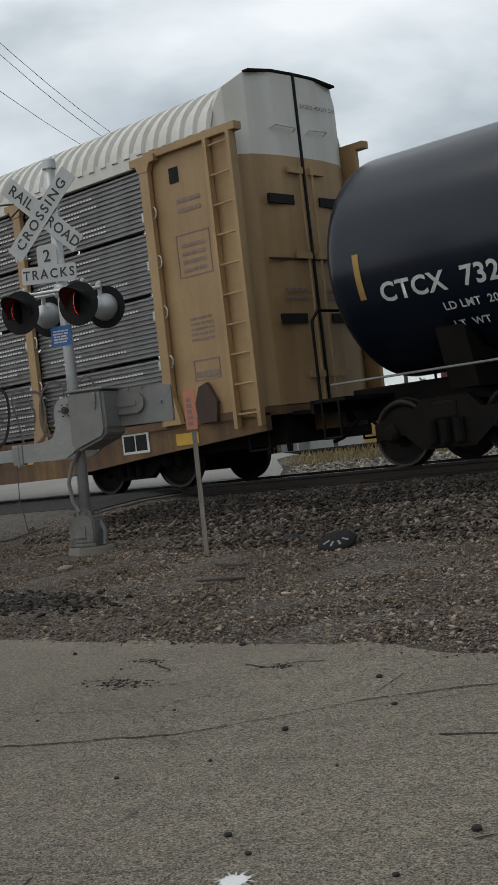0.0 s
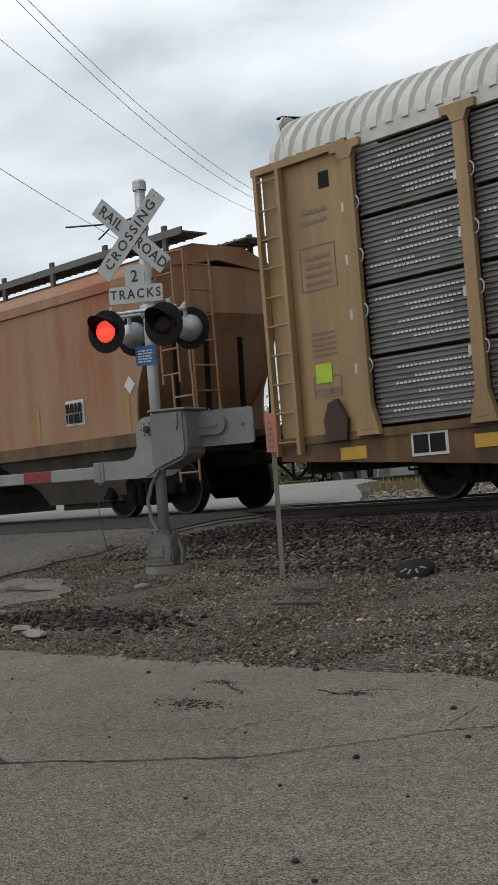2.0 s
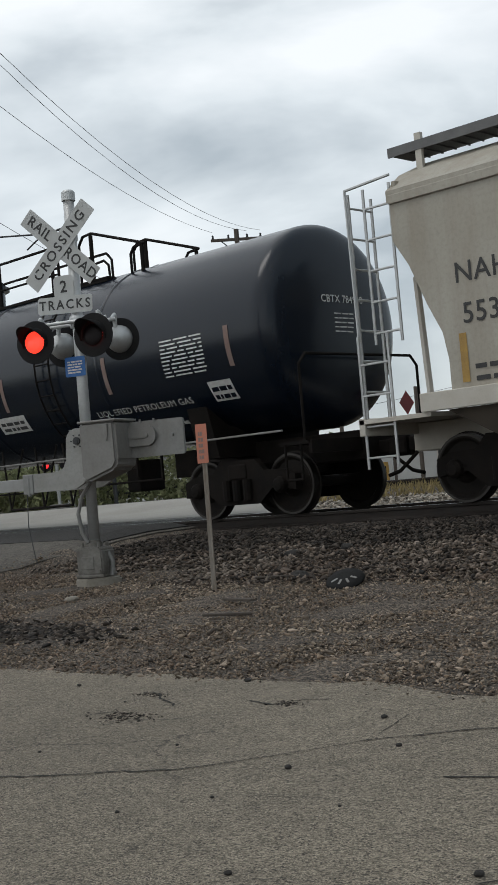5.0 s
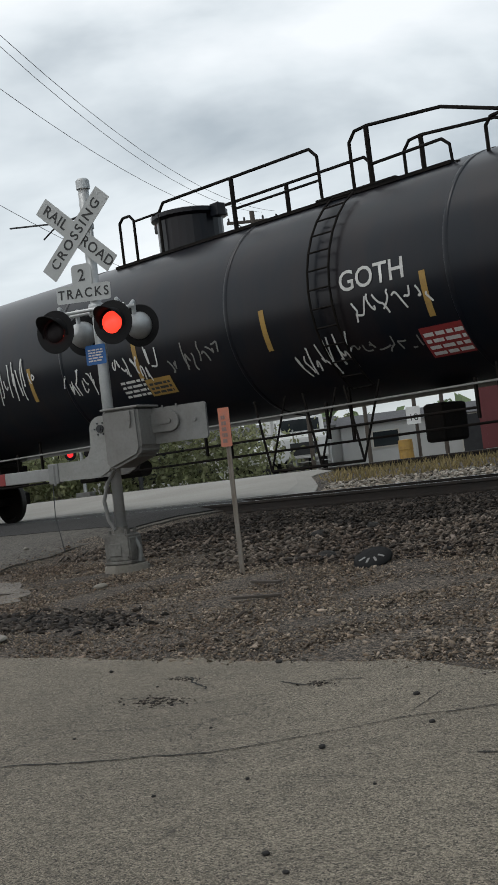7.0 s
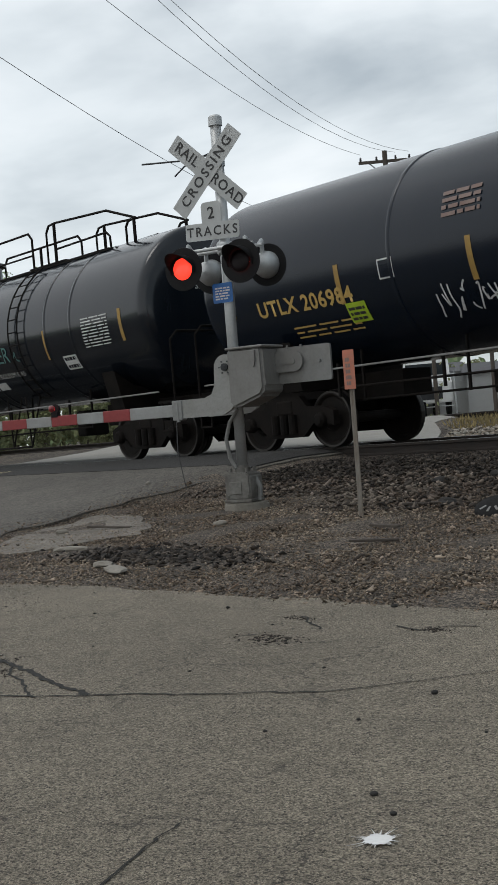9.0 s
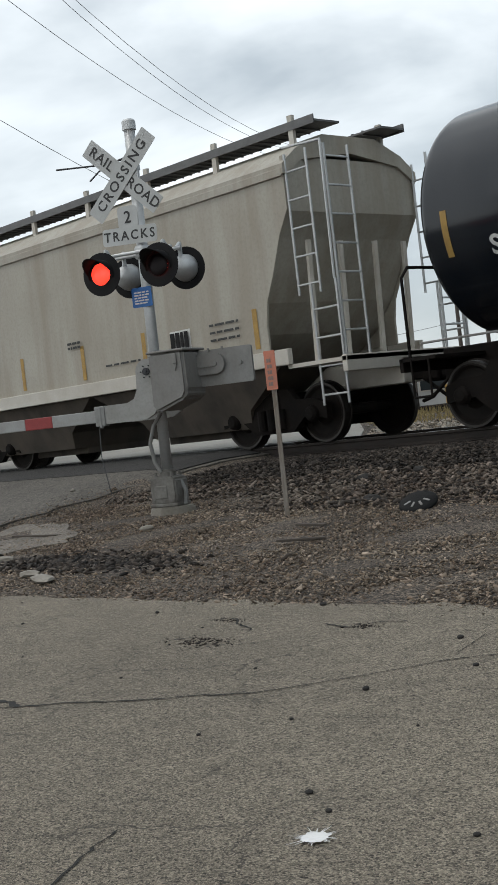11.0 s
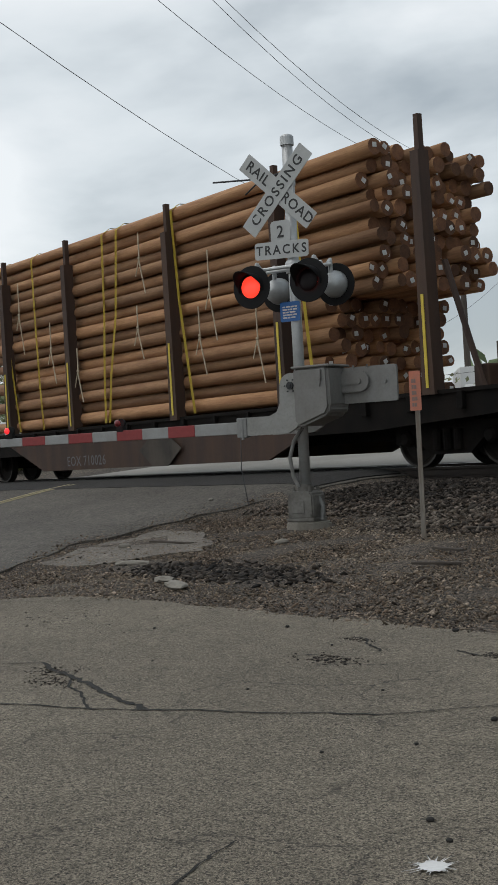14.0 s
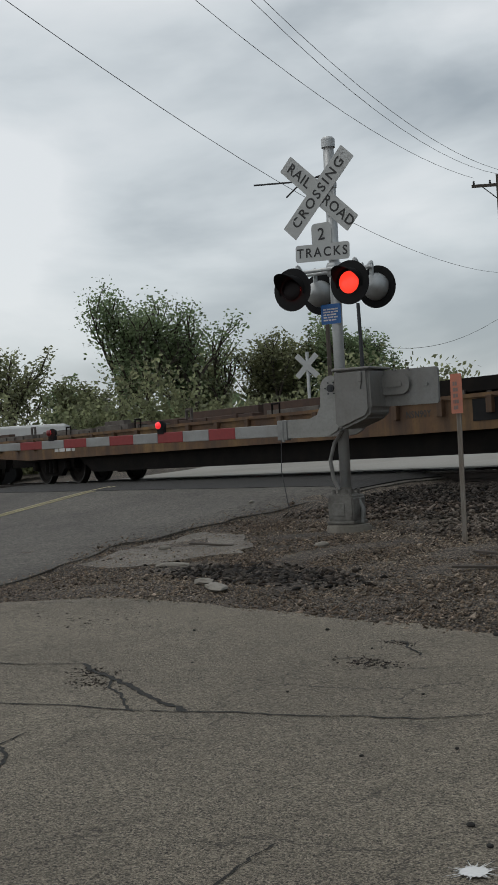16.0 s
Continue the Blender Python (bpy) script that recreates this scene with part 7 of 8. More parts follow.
    circle = (("bars", -0.2, 2.2, (0.4, 0.16, 2, BK, 6)), ("plate", 2.78, 1.85, (0.52, 0.42, W)), ("bars", 2.78, 1.85, (0.46, 0.36, 1, M["black"], 9, 0.0)), ("bars", 1.2, 1.72, (1.0, 0.06, 1, BK, 4)), ("bars", 3.9, 1.95, (0.7, 0.36, 3, BK, 14, 0.7)), ("bars", -2.9, 2.18, (0.22, 0.26, 2, BK, 4)), ("bars", 2.1, 1.7, (0.26, 0.14, 2, BK, 5)))
    covered_hopper(-166.1, 5.2, 2, "hop_grey", ("CRDX", "22548", 2.6), "grey two-bay covered hopper car", circle)
    h3 = covered_hopper(-179.3, 5.2, 2, "hop_grey", ("CRDX", "22560", 2.62), "grey two-bay covered hopper car with round red emblems", circle)
    for x in (-1.96, 1.49):
        bm = bmesh.new()
        lathe(bm, [(0.0, 0.004), (0.21, 0.004), (0.21, 0.0)], (x, -1.506, 2.53), (0, -1, 0), 28)
        disc = part("emblem", bm, M["red_band"], h3, "round red and white emblem")
        bm = bmesh.new()
        lathe(bm, [(0.0, 0.004), (0.172, 0.004), (0.172, 0.0)], (x, -1.511, 2.53), (0, -1, 0), 28)
        part("emblem_field", bm, M["letter_white"], disc)
        bm = bmesh.new()
        for s in (-1, 1):
            prism(bm, [(x - s * 0.12 - 0.018, 2.43), (x - s * 0.12 + 0.018, 2.43), (x + s * 0.1 + 0.018, 2.65), (x + s * 0.1 - 0.018, 2.65)], -1.520, -1.517)
        part("emblem_tools", bm, M["letter_black"], disc)
    covered_hopper(-192.9, 5.2, 2, "hop_grey", ("AOKX", "498478", 3.4), "grey covered hopper car with scuffed top edge", (
        ("plate", -1.9, 2.95, (0.3, 0.3, M["grey_light"])), ("bars", -1.9, 2.95, (0.22, 0.22, 2, BK, 4)), ("plate", 2.9, 2.1, (0.5, 0.42, W)), ("bars", 2.9, 2.1, (0.44, 0.36, 1, M["black"], 9, 0.0)),
        ("bars", 2.0, 2.4, (0.8, 0.3, 3, BK, 6)), ("tag", -3.3, 3.6, (1.3, 0.3, 9, M["hop_low"], 3, 0.05)), ("tag", -1.2, 3.55, (1.0, 0.26, 8, M["hop_low"], 6, 0.05))))
    F1 = -209.7
    flat_car(F1, 10.25, "dark log flatcar with tall rusted stakes", "under", ((-9.3, 5.3), (-5.75, 5.3), (-2.6, 5.3), (1.55, 5.3), (5.0, 5.3), (8.55, 5.3)), 8.45)
    log_load(F1, -6.95, 6.4, 0)
    brake = MOVERS[-2][0]
    bm = bmesh.new()
    lathe(bm, [(0.25, -0.02), (0.29, -0.02), (0.29, 0.02), (0.25, 0.02), (0.25, -0.02)], (9.7, -0.6, 2.3), (1, 0, 0), 24)
    for k in range(5):
        a = k * 2 * math.pi / 5
        tube(bm, (9.7, -0.6, 2.3), (9.7, -0.6 + 0.27 * math.cos(a), 2.3 + 0.27 * math.sin(a)), 0.014, 6)
    part("brake_wheel", bm, M["stake"], brake)
    bm = bmesh.new()
    for y in (-0.95, -0.25):
        box(bm, 9.55, 9.65, y - 0.05, y + 0.05, 1.1, 2.5, 0.01)
    box(bm, 9.53, 9.67, -0.85, -0.35, 1.5, 1.85, 0.03)
    box(bm, 9.05, 9.35, -1.1, -0.75, 1.1, 1.5, 0.03)
    tube(bm, (9.35, -1.2, 1.15), (8.7, -1.2, 3.1), 0.05, 6)
    tube(bm, (9.35, 1.2, 1.15), (8.7, 1.2, 3.1), 0.05, 6)
    part("bulkhead", bm, M["stake"], brake)
    for s in (-1, 1):
        bm = bmesh.new()
        prism(bm, [(-6.0, 0.9), (-4.2, 0.24), (4.4, 0.24), (6.2, 0.9)], s * 1.475, s * 1.40)
        part("deep_sill", bm, M["stake"], brake, "deep dark side sill")
    part("lettering", stand(letters("EOX 710026", 0.3, M["walkway"], 1.1, 0.003), -2.17, -1.482, 0.42), None, brake)
    bm = bmesh.new()
    prism(bm, [(0.2, 0.56), (0.2 + 0.5, 0.56 - 0.33), (1.76 - 0.5, 0.56 - 0.33), (1.76, 0.56), (1.76 - 0.5, 0.56 + 0.3), (0.2 + 0.5, 0.56 + 0.3)], -1.56, -1.55)
    part("emblem_board", bm, M["hop_low"], brake, "dirty pale board with worn writing")
    for mid in (-234.1, -261.1):
        f = flat_car(mid, 12.9, "long empty flatcar with rusty yellow sill", "flat_rust", ())
        rng = random.Random(5)
        for y in (-1.1, 0.3, 1.2):
            x = -12.3
            while x < 12.0:
                l = rng.uniform(0.9, 3.2)
                hh = rng.uniform(0.07, 0.16) if y < 0 else rng.uniform(0.12, 0.34)
                bm = bmesh.new()
                box(bm, x, min(x + l, 12.4), y - 0.1, y + 0.1, 1.105 + 0.04, 1.105 + hh + 0.04, 0.01)
                for xx in np.arange(x + 0.1, min(x + l, 12.4) - 0.05, 0.55):
                    box(bm, xx, xx + 0.08, y - 0.13, y + 0.13, 1.1, 1.15 + rng.uniform(0.0, 0.12))
                part("tie_down_channel", bm, M["gear_grey"] if rng.random() < 0.6 else M["stake"], f, "weathered steel tie-down channel on the deck")
                x += l + rng.uniform(0.05, 0.5)
        for x in (-10.9, -3.1, 1.7, 6.3):
            bm = bmesh.new()
            for dx0, dx1, dz0, dz1 in ((-0.12, 0.12, 0.36, 0.4), (-0.12, -0.08, 0.0, 0.36), (0.08, 0.12, 0.0, 0.36)):
                box(bm, x + dx0, x + dx1, -0.75, -0.7, 1.1 + dz0, 1.1 + dz1)
            part("chock_frame", bm, M["gear_grey"], f)
        bm = bmesh.new()
        prism(bm, [(-8.0, 0.95), (-6.6, 0.26), (6.6, 0.26), (8.0, 0.95)], -1.25, 1.25)
        part("deep_underframe", bm, M["under"], f, "deep black underframe between the trucks")
        bm = bmesh.new()
        for x in (-8.0, -4.6, 0.6, 3.4, 7.9, 9.8):
            pipe(bm, [(x, -1.2, 1.1), (x, -1.2, 1.36), (x + 0.24, -1.2, 1.36), (x + 0.24, -1.2, 1.1)], 0.02, 5)
        pipe(bm, [(11.9, -1.3, 1.1), (11.9, -1.3, 1.7), (12.6, -1.3, 1.7), (12.6, -1.3, 1.1)], 0.025, 6)
        box(bm, 2.2, 9.5, -1.2, -1.12, 1.1, 1.42)
        part("deck_rack", bm, M["under"], f)
        bm = bmesh.new()
        box(bm, 6.1, 6.75, -1.472, -1.466, 0.75, 1.08)
        part("data_panel", bm, M["black"], f, "black panel with white frame")
        part("lettering", stand(letters("NSN90Y", 0.15, M["letter_black"], 1.1, 0.002), 4.9, -1.47, 0.92), None, f)
        part("writing", stand(bars(1.1, 0.16, 1, M["letter_white"], 3, 0.2), -7.6, -1.47, 0.86), None, f)


# ---- beyond the tracks ----


def tree(x, y, height, spread, seed, leaf, leaves=2600, bare=0.0, name="tree", label="leafy green deciduous tree behind the tracks"):
    rng = random.Random(seed)
    z0 = ground_z(x, y) - 0.1
    ob = thing(name, label, "tree", "trees behind the tracks", pose(x, y, z0))
    bm = bmesh.new()
    tips = []

    def limb(a, d, length, r, depth):
        steps = 4
        p, v = Vector(a), Vector(d).normalized()
        for k in range(steps):
            q = p + v * (length / steps)
            tube(bm, p, q, r * (1 - 0.16 * k), 6, r * (1 - 0.16 * (k + 1)), False)
            p = q
            v = (v + Vector((rng.uniform(-.22, .22), rng.uniform(-.22, .22), rng.uniform(-.05, .2)))).normalized()
            if depth < 2 and k >= 1:
                for _ in range(2 if depth else 3):
                    w = (v * 0.5 + Vector((rng.uniform(-1, 1) * spread, rng.uniform(-1, 1) * spread, rng.uniform(0.1, 0.9)))).normalized()
                    limb(p, w, length * rng.uniform(0.42, 0.62), r * 0.5, depth + 1)
            if depth >= 1:
                tips.append((p.copy(), depth))
        tips.append((p.copy(), depth + 1))

    for k in range(2 if spread > 0.6 else 1):
        limb((0.3 * k, 0, 0), (rng.uniform(-.15, .15), rng.uniform(-.15, .15), 1), height * 0.47, 0.05 + height * 0.013, 0)
    part("trunk", bm, M["bark"], ob, "thin dark forked trunk and limbs")
    n = int(leaves * 1.7 * (1 - bare))
    if n > 10:
        v, f = np.zeros((n * 4, 3)), np.arange(n * 4).reshape(-1, 4)
        for i in range(n):
            p, dep = tips[rng.randrange(len(tips))]
            rad = 0.05 * height * (0.85 if dep < 2 else 0.7)
            c = p + Vector([max(-1.5, min(1.5, rng.gauss(0, 1))) * rad * q for q in (1, 1, 0.75)])
            c.z = max(c.z, 0.15 * height)
            s = rng.uniform(0.05, 0.125)
            a = Vector((rng.uniform(-1, 1), rng.uniform(-1, 1), rng.uniform(-0.5, 0.5))).normalized()
            b = a.cross(Vector((rng.uniform(-1, 1), rng.uniform(-1, 1), rng.uniform(-1, 1)))).normalized()
            v[i * 4:i * 4 + 4] = [c + a * s, c + b * s * 0.6, c - a * s, c - b * s * 0.6]
        me = bpy.data.meshes.new("crown")
        me.from_pydata(v.tolist(), [], f.tolist())
        me.materials.append(leaf)
        part("crown", me, None, ob, "loose crown of small leaves")
    return ob


def bush_row():
    rng = np.random.RandomState(3)
    n = 24000
    a, b = np.array((-54.0, 18.0)), np.array((-37.0, 37.0))
    t = rng.uniform(0, 1, n)
    p = a + (b - a) * t[:, None] + rng.normal(0, 1.0, (n, 2))
    hmax = 3.1 + 1.0 * np.sin(t * 17) + 0.7 * np.sin(t * 41 + 1)
    z = np.array([ground_z(x, y) for x, y in p]) + rng.beta(1.3, 1.4, n) * hmax
    c = np.stack([p[:, 0], p[:, 1], z], -1)
    d1, d2 = rng.normal(0, 1, (n, 3)), rng.normal(0, 1, (n, 3))
    d1 /= np.linalg.norm(d1, axis=1)[:, None]
    d2 = np.cross(d1, d2)
    d2 /= np.linalg.norm(d2, axis=1)[:, None]
    s = rng.uniform(0.06, 0.16, n)[:, None]
    v = np.stack([c + d1 * s, c + d2 * s * 0.6, c - d1 * s, c - d2 * s * 0.6], 1).reshape(-1, 3)
    me = bpy.data.meshes.new("bushes")
    me.from_pydata(v.tolist(), [], np.arange(n * 4).reshape(-1, 4).tolist())
    me.materials.append(M["leaf_yellow"])
    tagged(new("bushes", me), "tangled olive green bushes along the far side", "bushes", kind="stuff")


def grass_strip():
    rng = np.random.RandomState(9)
    n = 6000
    x, y = rng.uniform(-34, -8, n), rng.uniform(20.6, 23.4, n)
    keep = np.array([xx > along(ROAD_RIGHT, yy) + 0.3 for xx, yy in zip(x, y)])
    x, y = x[keep], y[keep]
    n = len(x)
    z = np.array([ground_z(a, b) for a, b in zip(x, y)])
    h, w = rng.uniform(0.06, 0.2, n), rng.uniform(0.012, 0.03, n)
    lx, ly, a = rng.normal(0, 0.06, n), rng.normal(0, 0.06, n), rng.uniform(0, 3.14, n)
    v = np.stack([np.stack([x - w * np.cos(a), y - w * np.sin(a), z - 0.01], -1), np.stack([x + w * np.cos(a), y + w * np.sin(a), z - 0.01], -1), np.stack([x + lx, y + ly, z + h], -1)], 1).reshape(-1, 3)
    me = bpy.data.meshes.new("dry_grass")
    me.from_pydata(v.tolist(), [], np.arange(n * 3).reshape(-1, 3).tolist())
    me.materials.append(M["grass"])
    tagged(new("dry_grass", me), "dry yellow grass between the two tracks", "grass", kind="stuff")


def wire(a, b, sag, r=0.0085, label="thin dark overhead wire", group="overhead wires"):
    bm = bmesh.new()
    a, b = Vector(a), Vector(b)
    pts = [a.lerp(b, t) - Vector((0, 0, sag * 4 * t * (1 - t))) for t in np.linspace(0, 1, 25)]
    side = (b - a).cross(Vector((0, 0, 1))).normalized()
    rings = [[bm.verts.new(p + side * r * math.cos(k * 1.2566) + Vector((0, 0, r * math.sin(k * 1.2566)))) for k in range(5)] for p in pts]
    for u, v in zip(rings, rings[1:]):
        for k in range(5):
            bm.faces.new((u[k], u[(k + 1) % 5], v[(k + 1) % 5], v[k]))
    single("overhead_wire", bm, M["cable"], label, "wire", group)


def build_poles():
    px, py = -41.5, 43.3
    ob = thing("utility_pole", "dark wooden utility pole with a crossarm", "utility pole", m=pose(px, py, 0.9))
    bm = bmesh.new()
    tube(bm, (0, 0, -0.5), (0, 0, 12.7), 0.17, 12, 0.12)
    part("pole", bm, M["wood_pole"], ob)
    bm = bmesh.new()
    d = Vector((0.62, 0.78, 0))
    q = Matrix.Rotation(math.atan2(d.y, d.x), 4, "Z")
    box(bm, -1.25, 1.25, -0.06, 0.06, 12.15, 12.28)
    bmesh.ops.transform(bm, matrix=q, verts=bm.verts)
    arm = part("crossarm", bm, M["wood_pole"], ob)
    bm = bmesh.new()
    for s in (-1, 1):
        tube(bm, (s * 0.75, 0, 12.15), (0, 0, 11.5), 0.025, 6)
    bmesh.ops.transform(bm, matrix=q, verts=bm.verts)
    part("brace", bm, M["dark_metal"], ob)
    for s in (-1.15, -0.4, 0.5, 1.15):
        bm = bmesh.new()
        lathe(bm, [(0.04, 0), (0.06, 0.06), (0.04, 0.1), (0.055, 0.15), (0.0, 0.2)], q @ Vector((s, 0, 12.28)), (0, 0, 1), 10)
        part("insulator", bm, M["dark_metal"], arm)
    for s, near, near_z, sag in ((1.15, -2.4, 19.93, 3.9), (0.5, -2.3, 19.99, 3.95), (-1.15, -1.95, 15.3, 2.22)):
        a = Vector((px, py, 13.5)) + d * s
        wire(a, (-9.5 + d.x * near, -4.6 + d.y * near, near_z), sag)
    wire((-48, 49.6, 10.21), (-14.8, -1.4, 11.92), 1.86)
    # the leaning thin pole and slack cable near the far crossing
    ob = thing("thin_pole", "thin dark leaning service pole", "pole", m=pose(-38.4, 31.95, 0.85, 0, -1.2, 0))
    bm = bmesh.new()
    tube(bm, (0, 0, 0), (0, 0, 6.1), 0.09, 10, 0.07)
    part("pole", bm, M["dark_metal"], ob)
    wire((-38.4, 31.95, 5.4), (-32.7, 37.98, 8.4), 1.51)
    wire((-38.4, 31.95, 3.6), (-27, 44, 5.0), 0.4)
    for x, y, h in ((-39.6, 31.2, 6.2), (-35.0, 42.0, 4.5), (-33.4, 43.4, 4.2), (-32.6, 44.3, 4.0), (-36.5, 40.0, 4.2)):
        bm = bmesh.new()
        tube(bm, (0, 0, -0.3), (0, 0, h), 0.10, 8, 0.08)
        single("wood_post", bm, M["wood_pole"], "weathered upright wooden post", "post", "posts beyond the tracks", m=pose(x, y, ground_z(x, y)))


def far_signal():
    x, y = -39.8, 30.25
    ob = thing("far_crossing_signal", "white and grey crossing signal beyond the second track", "crossing signal", m=pose(x, y, 0.85, 0, 0, 32))
    bm = bmesh.new()
    tube(bm, (0, 0, 0), (0, 0, 4.3), 0.07, 12)
    part("mast", bm, M["galv"], ob)
    for turn in (45, -45):
        bm = bmesh.new()
        plate(bm, 1.22, 0.225, 0.01, -0.08 - 0.006 * (turn > 0), -0.075 - 0.006 * (turn > 0), 0, 3.75, turn)
        part("blade", bm, M["sign_white"], ob, "pale back of a crossbuck blade")
    for s in (-1, 1):
        bm = bmesh.new()
        lathe(bm, [(0.15, -0.1), (0.25, 0.0), (0.25, 0.02), (0.0, 0.03)], (s * 0.4, -0.1, 1.95), (0, -1, 0), 20)
        hd = part("light_head", bm, M["black"], ob, "round black signal head")
        bm = bmesh.new()
        lathe(bm, [(0.0, 0.02), (0.13, 0.01), (0.13, 0.0)], (s * 0.4, -0.135, 1.95), (0, -1, 0), 18)
        part("lens", bm, M["lamp_lit"] if s < 0 else M["lens_dark"], hd, "small red lens")
    bm = bmesh.new()
    tube(bm, (-0.5, 0, 2.1), (0.5, 0, 2.1), 0.025, 6)
    box(bm, -0.3, 0.3, -0.3, 0.3, 0, 0.4, 0.02)
    part("base", bm, M["grey_paint"], ob)


def building(name, x, y, turn, w, d, h, wall, roof, label, openings):
    ob = thing(name, label, "building", m=pose(x, y, ground_z(x, y) - 0.05, 0, 0, turn))
    bm = bmesh.new()
    box(bm, -w / 2, w / 2, 0, d, 0, h)
    part("wall", bm, M[wall], ob)
    bm = bmesh.new()
    prism(bm, [(-0.2, h), (d + 0.2, h), (d / 2, h + 0.6)], -w / 2 - 0.25, w / 2 + 0.25, "x")
    part("roof", bm, M[roof], ob)
    for kind, x0, x1, z0, z1 in openings:
        bm = bmesh.new()
        box(bm, x0 - 0.06, x1 + 0.06, -0.05, 0.02, z0 - 0.06, z1 + 0.06)
        o = part(kind, bm, M["grey_light"], ob)
        bm = bmesh.new()
        box(bm, x0, x1, -0.07, -0.03, z0, z1)
        part("pane" if kind == "window" else "leaf", bm, M["glass"] if kind == "window" else M["dark_metal"], o)
    return ob


def vehicle(name, x, y, turn, truck, label):
    ob = thing(name, label, "truck" if truck else "pickup", m=pose(x, y, ground_z(x, y), 0, 0, turn))
    bm = bmesh.new()
    if truck:
        prism(bm, [(-1.1, 0.6), (1.3, 0.6), (1.3, 1.5), (0.6, 1.7), (0.35, 2.5), (-1.1, 2.6)], -1.05, 1.05)
        mat_, hgt = "car_white", 2.1
    else:
        prism(bm, [(-2.5, 0.5), (2.5, 0.5), (2.5, 0.95), (1.5, 1.08), (0.9, 1.65), (-0.7, 1.68), (-0.9, 1.08), (-2.5, 1.08)], -0.92, 0.92)
        mat_, hgt = "car_white", 1.3
    bmesh.ops.bevel(bm, geom=list(bm.edges), offset=0.05, segments=2, affect="EDGES")
    body = part("body", bm, M[mat_], ob)
    bm = bmesh.new()
    if truck:
        box(bm, 0.5, 0.56, -0.85, 0.85, 1.75, 2.35)
        box(bm, -0.3, 0.3, -1.07, -1.05, 1.65, 2.3)
    else:
        box(bm, -0.55, 0.95, -0.94, -0.92, 1.12, 1.55)
        box(bm, 0.98, 1.2, -0.75, 0.75, 1.2, 1.55)
    part("window", bm, M["glass"], body)
    if truck:
        bm = bmesh.new()
        box(bm, -6.8, -1.2, -1.2, 1.2, 0.9, 3.4, 0.03)
        part("cargo_box", bm, M["wall_white"], ob, "white cargo box")
        bm = bmesh.new()
        box(bm, 1.28, 1.34, -0.6, 0.6, 0.75, 1.3)
        part("grille", bm, M["dark_metal"], ob)
    for xx in ((-5.5, 0.6) if truck else (-1.6, 1.6)):
        for s in (-1, 1):
            bm = bmesh.new()
            lathe(bm, [(0.0, 0.12), (0.2, 0.12), (0.38, 0.1), (0.42, 0.0), (0.38, -0.1), (0.0, -0.1)], (xx, s * 0.9, 0.42), (0, s, 0), 18)
            part("wheel", bm, M["rubber"], ob)


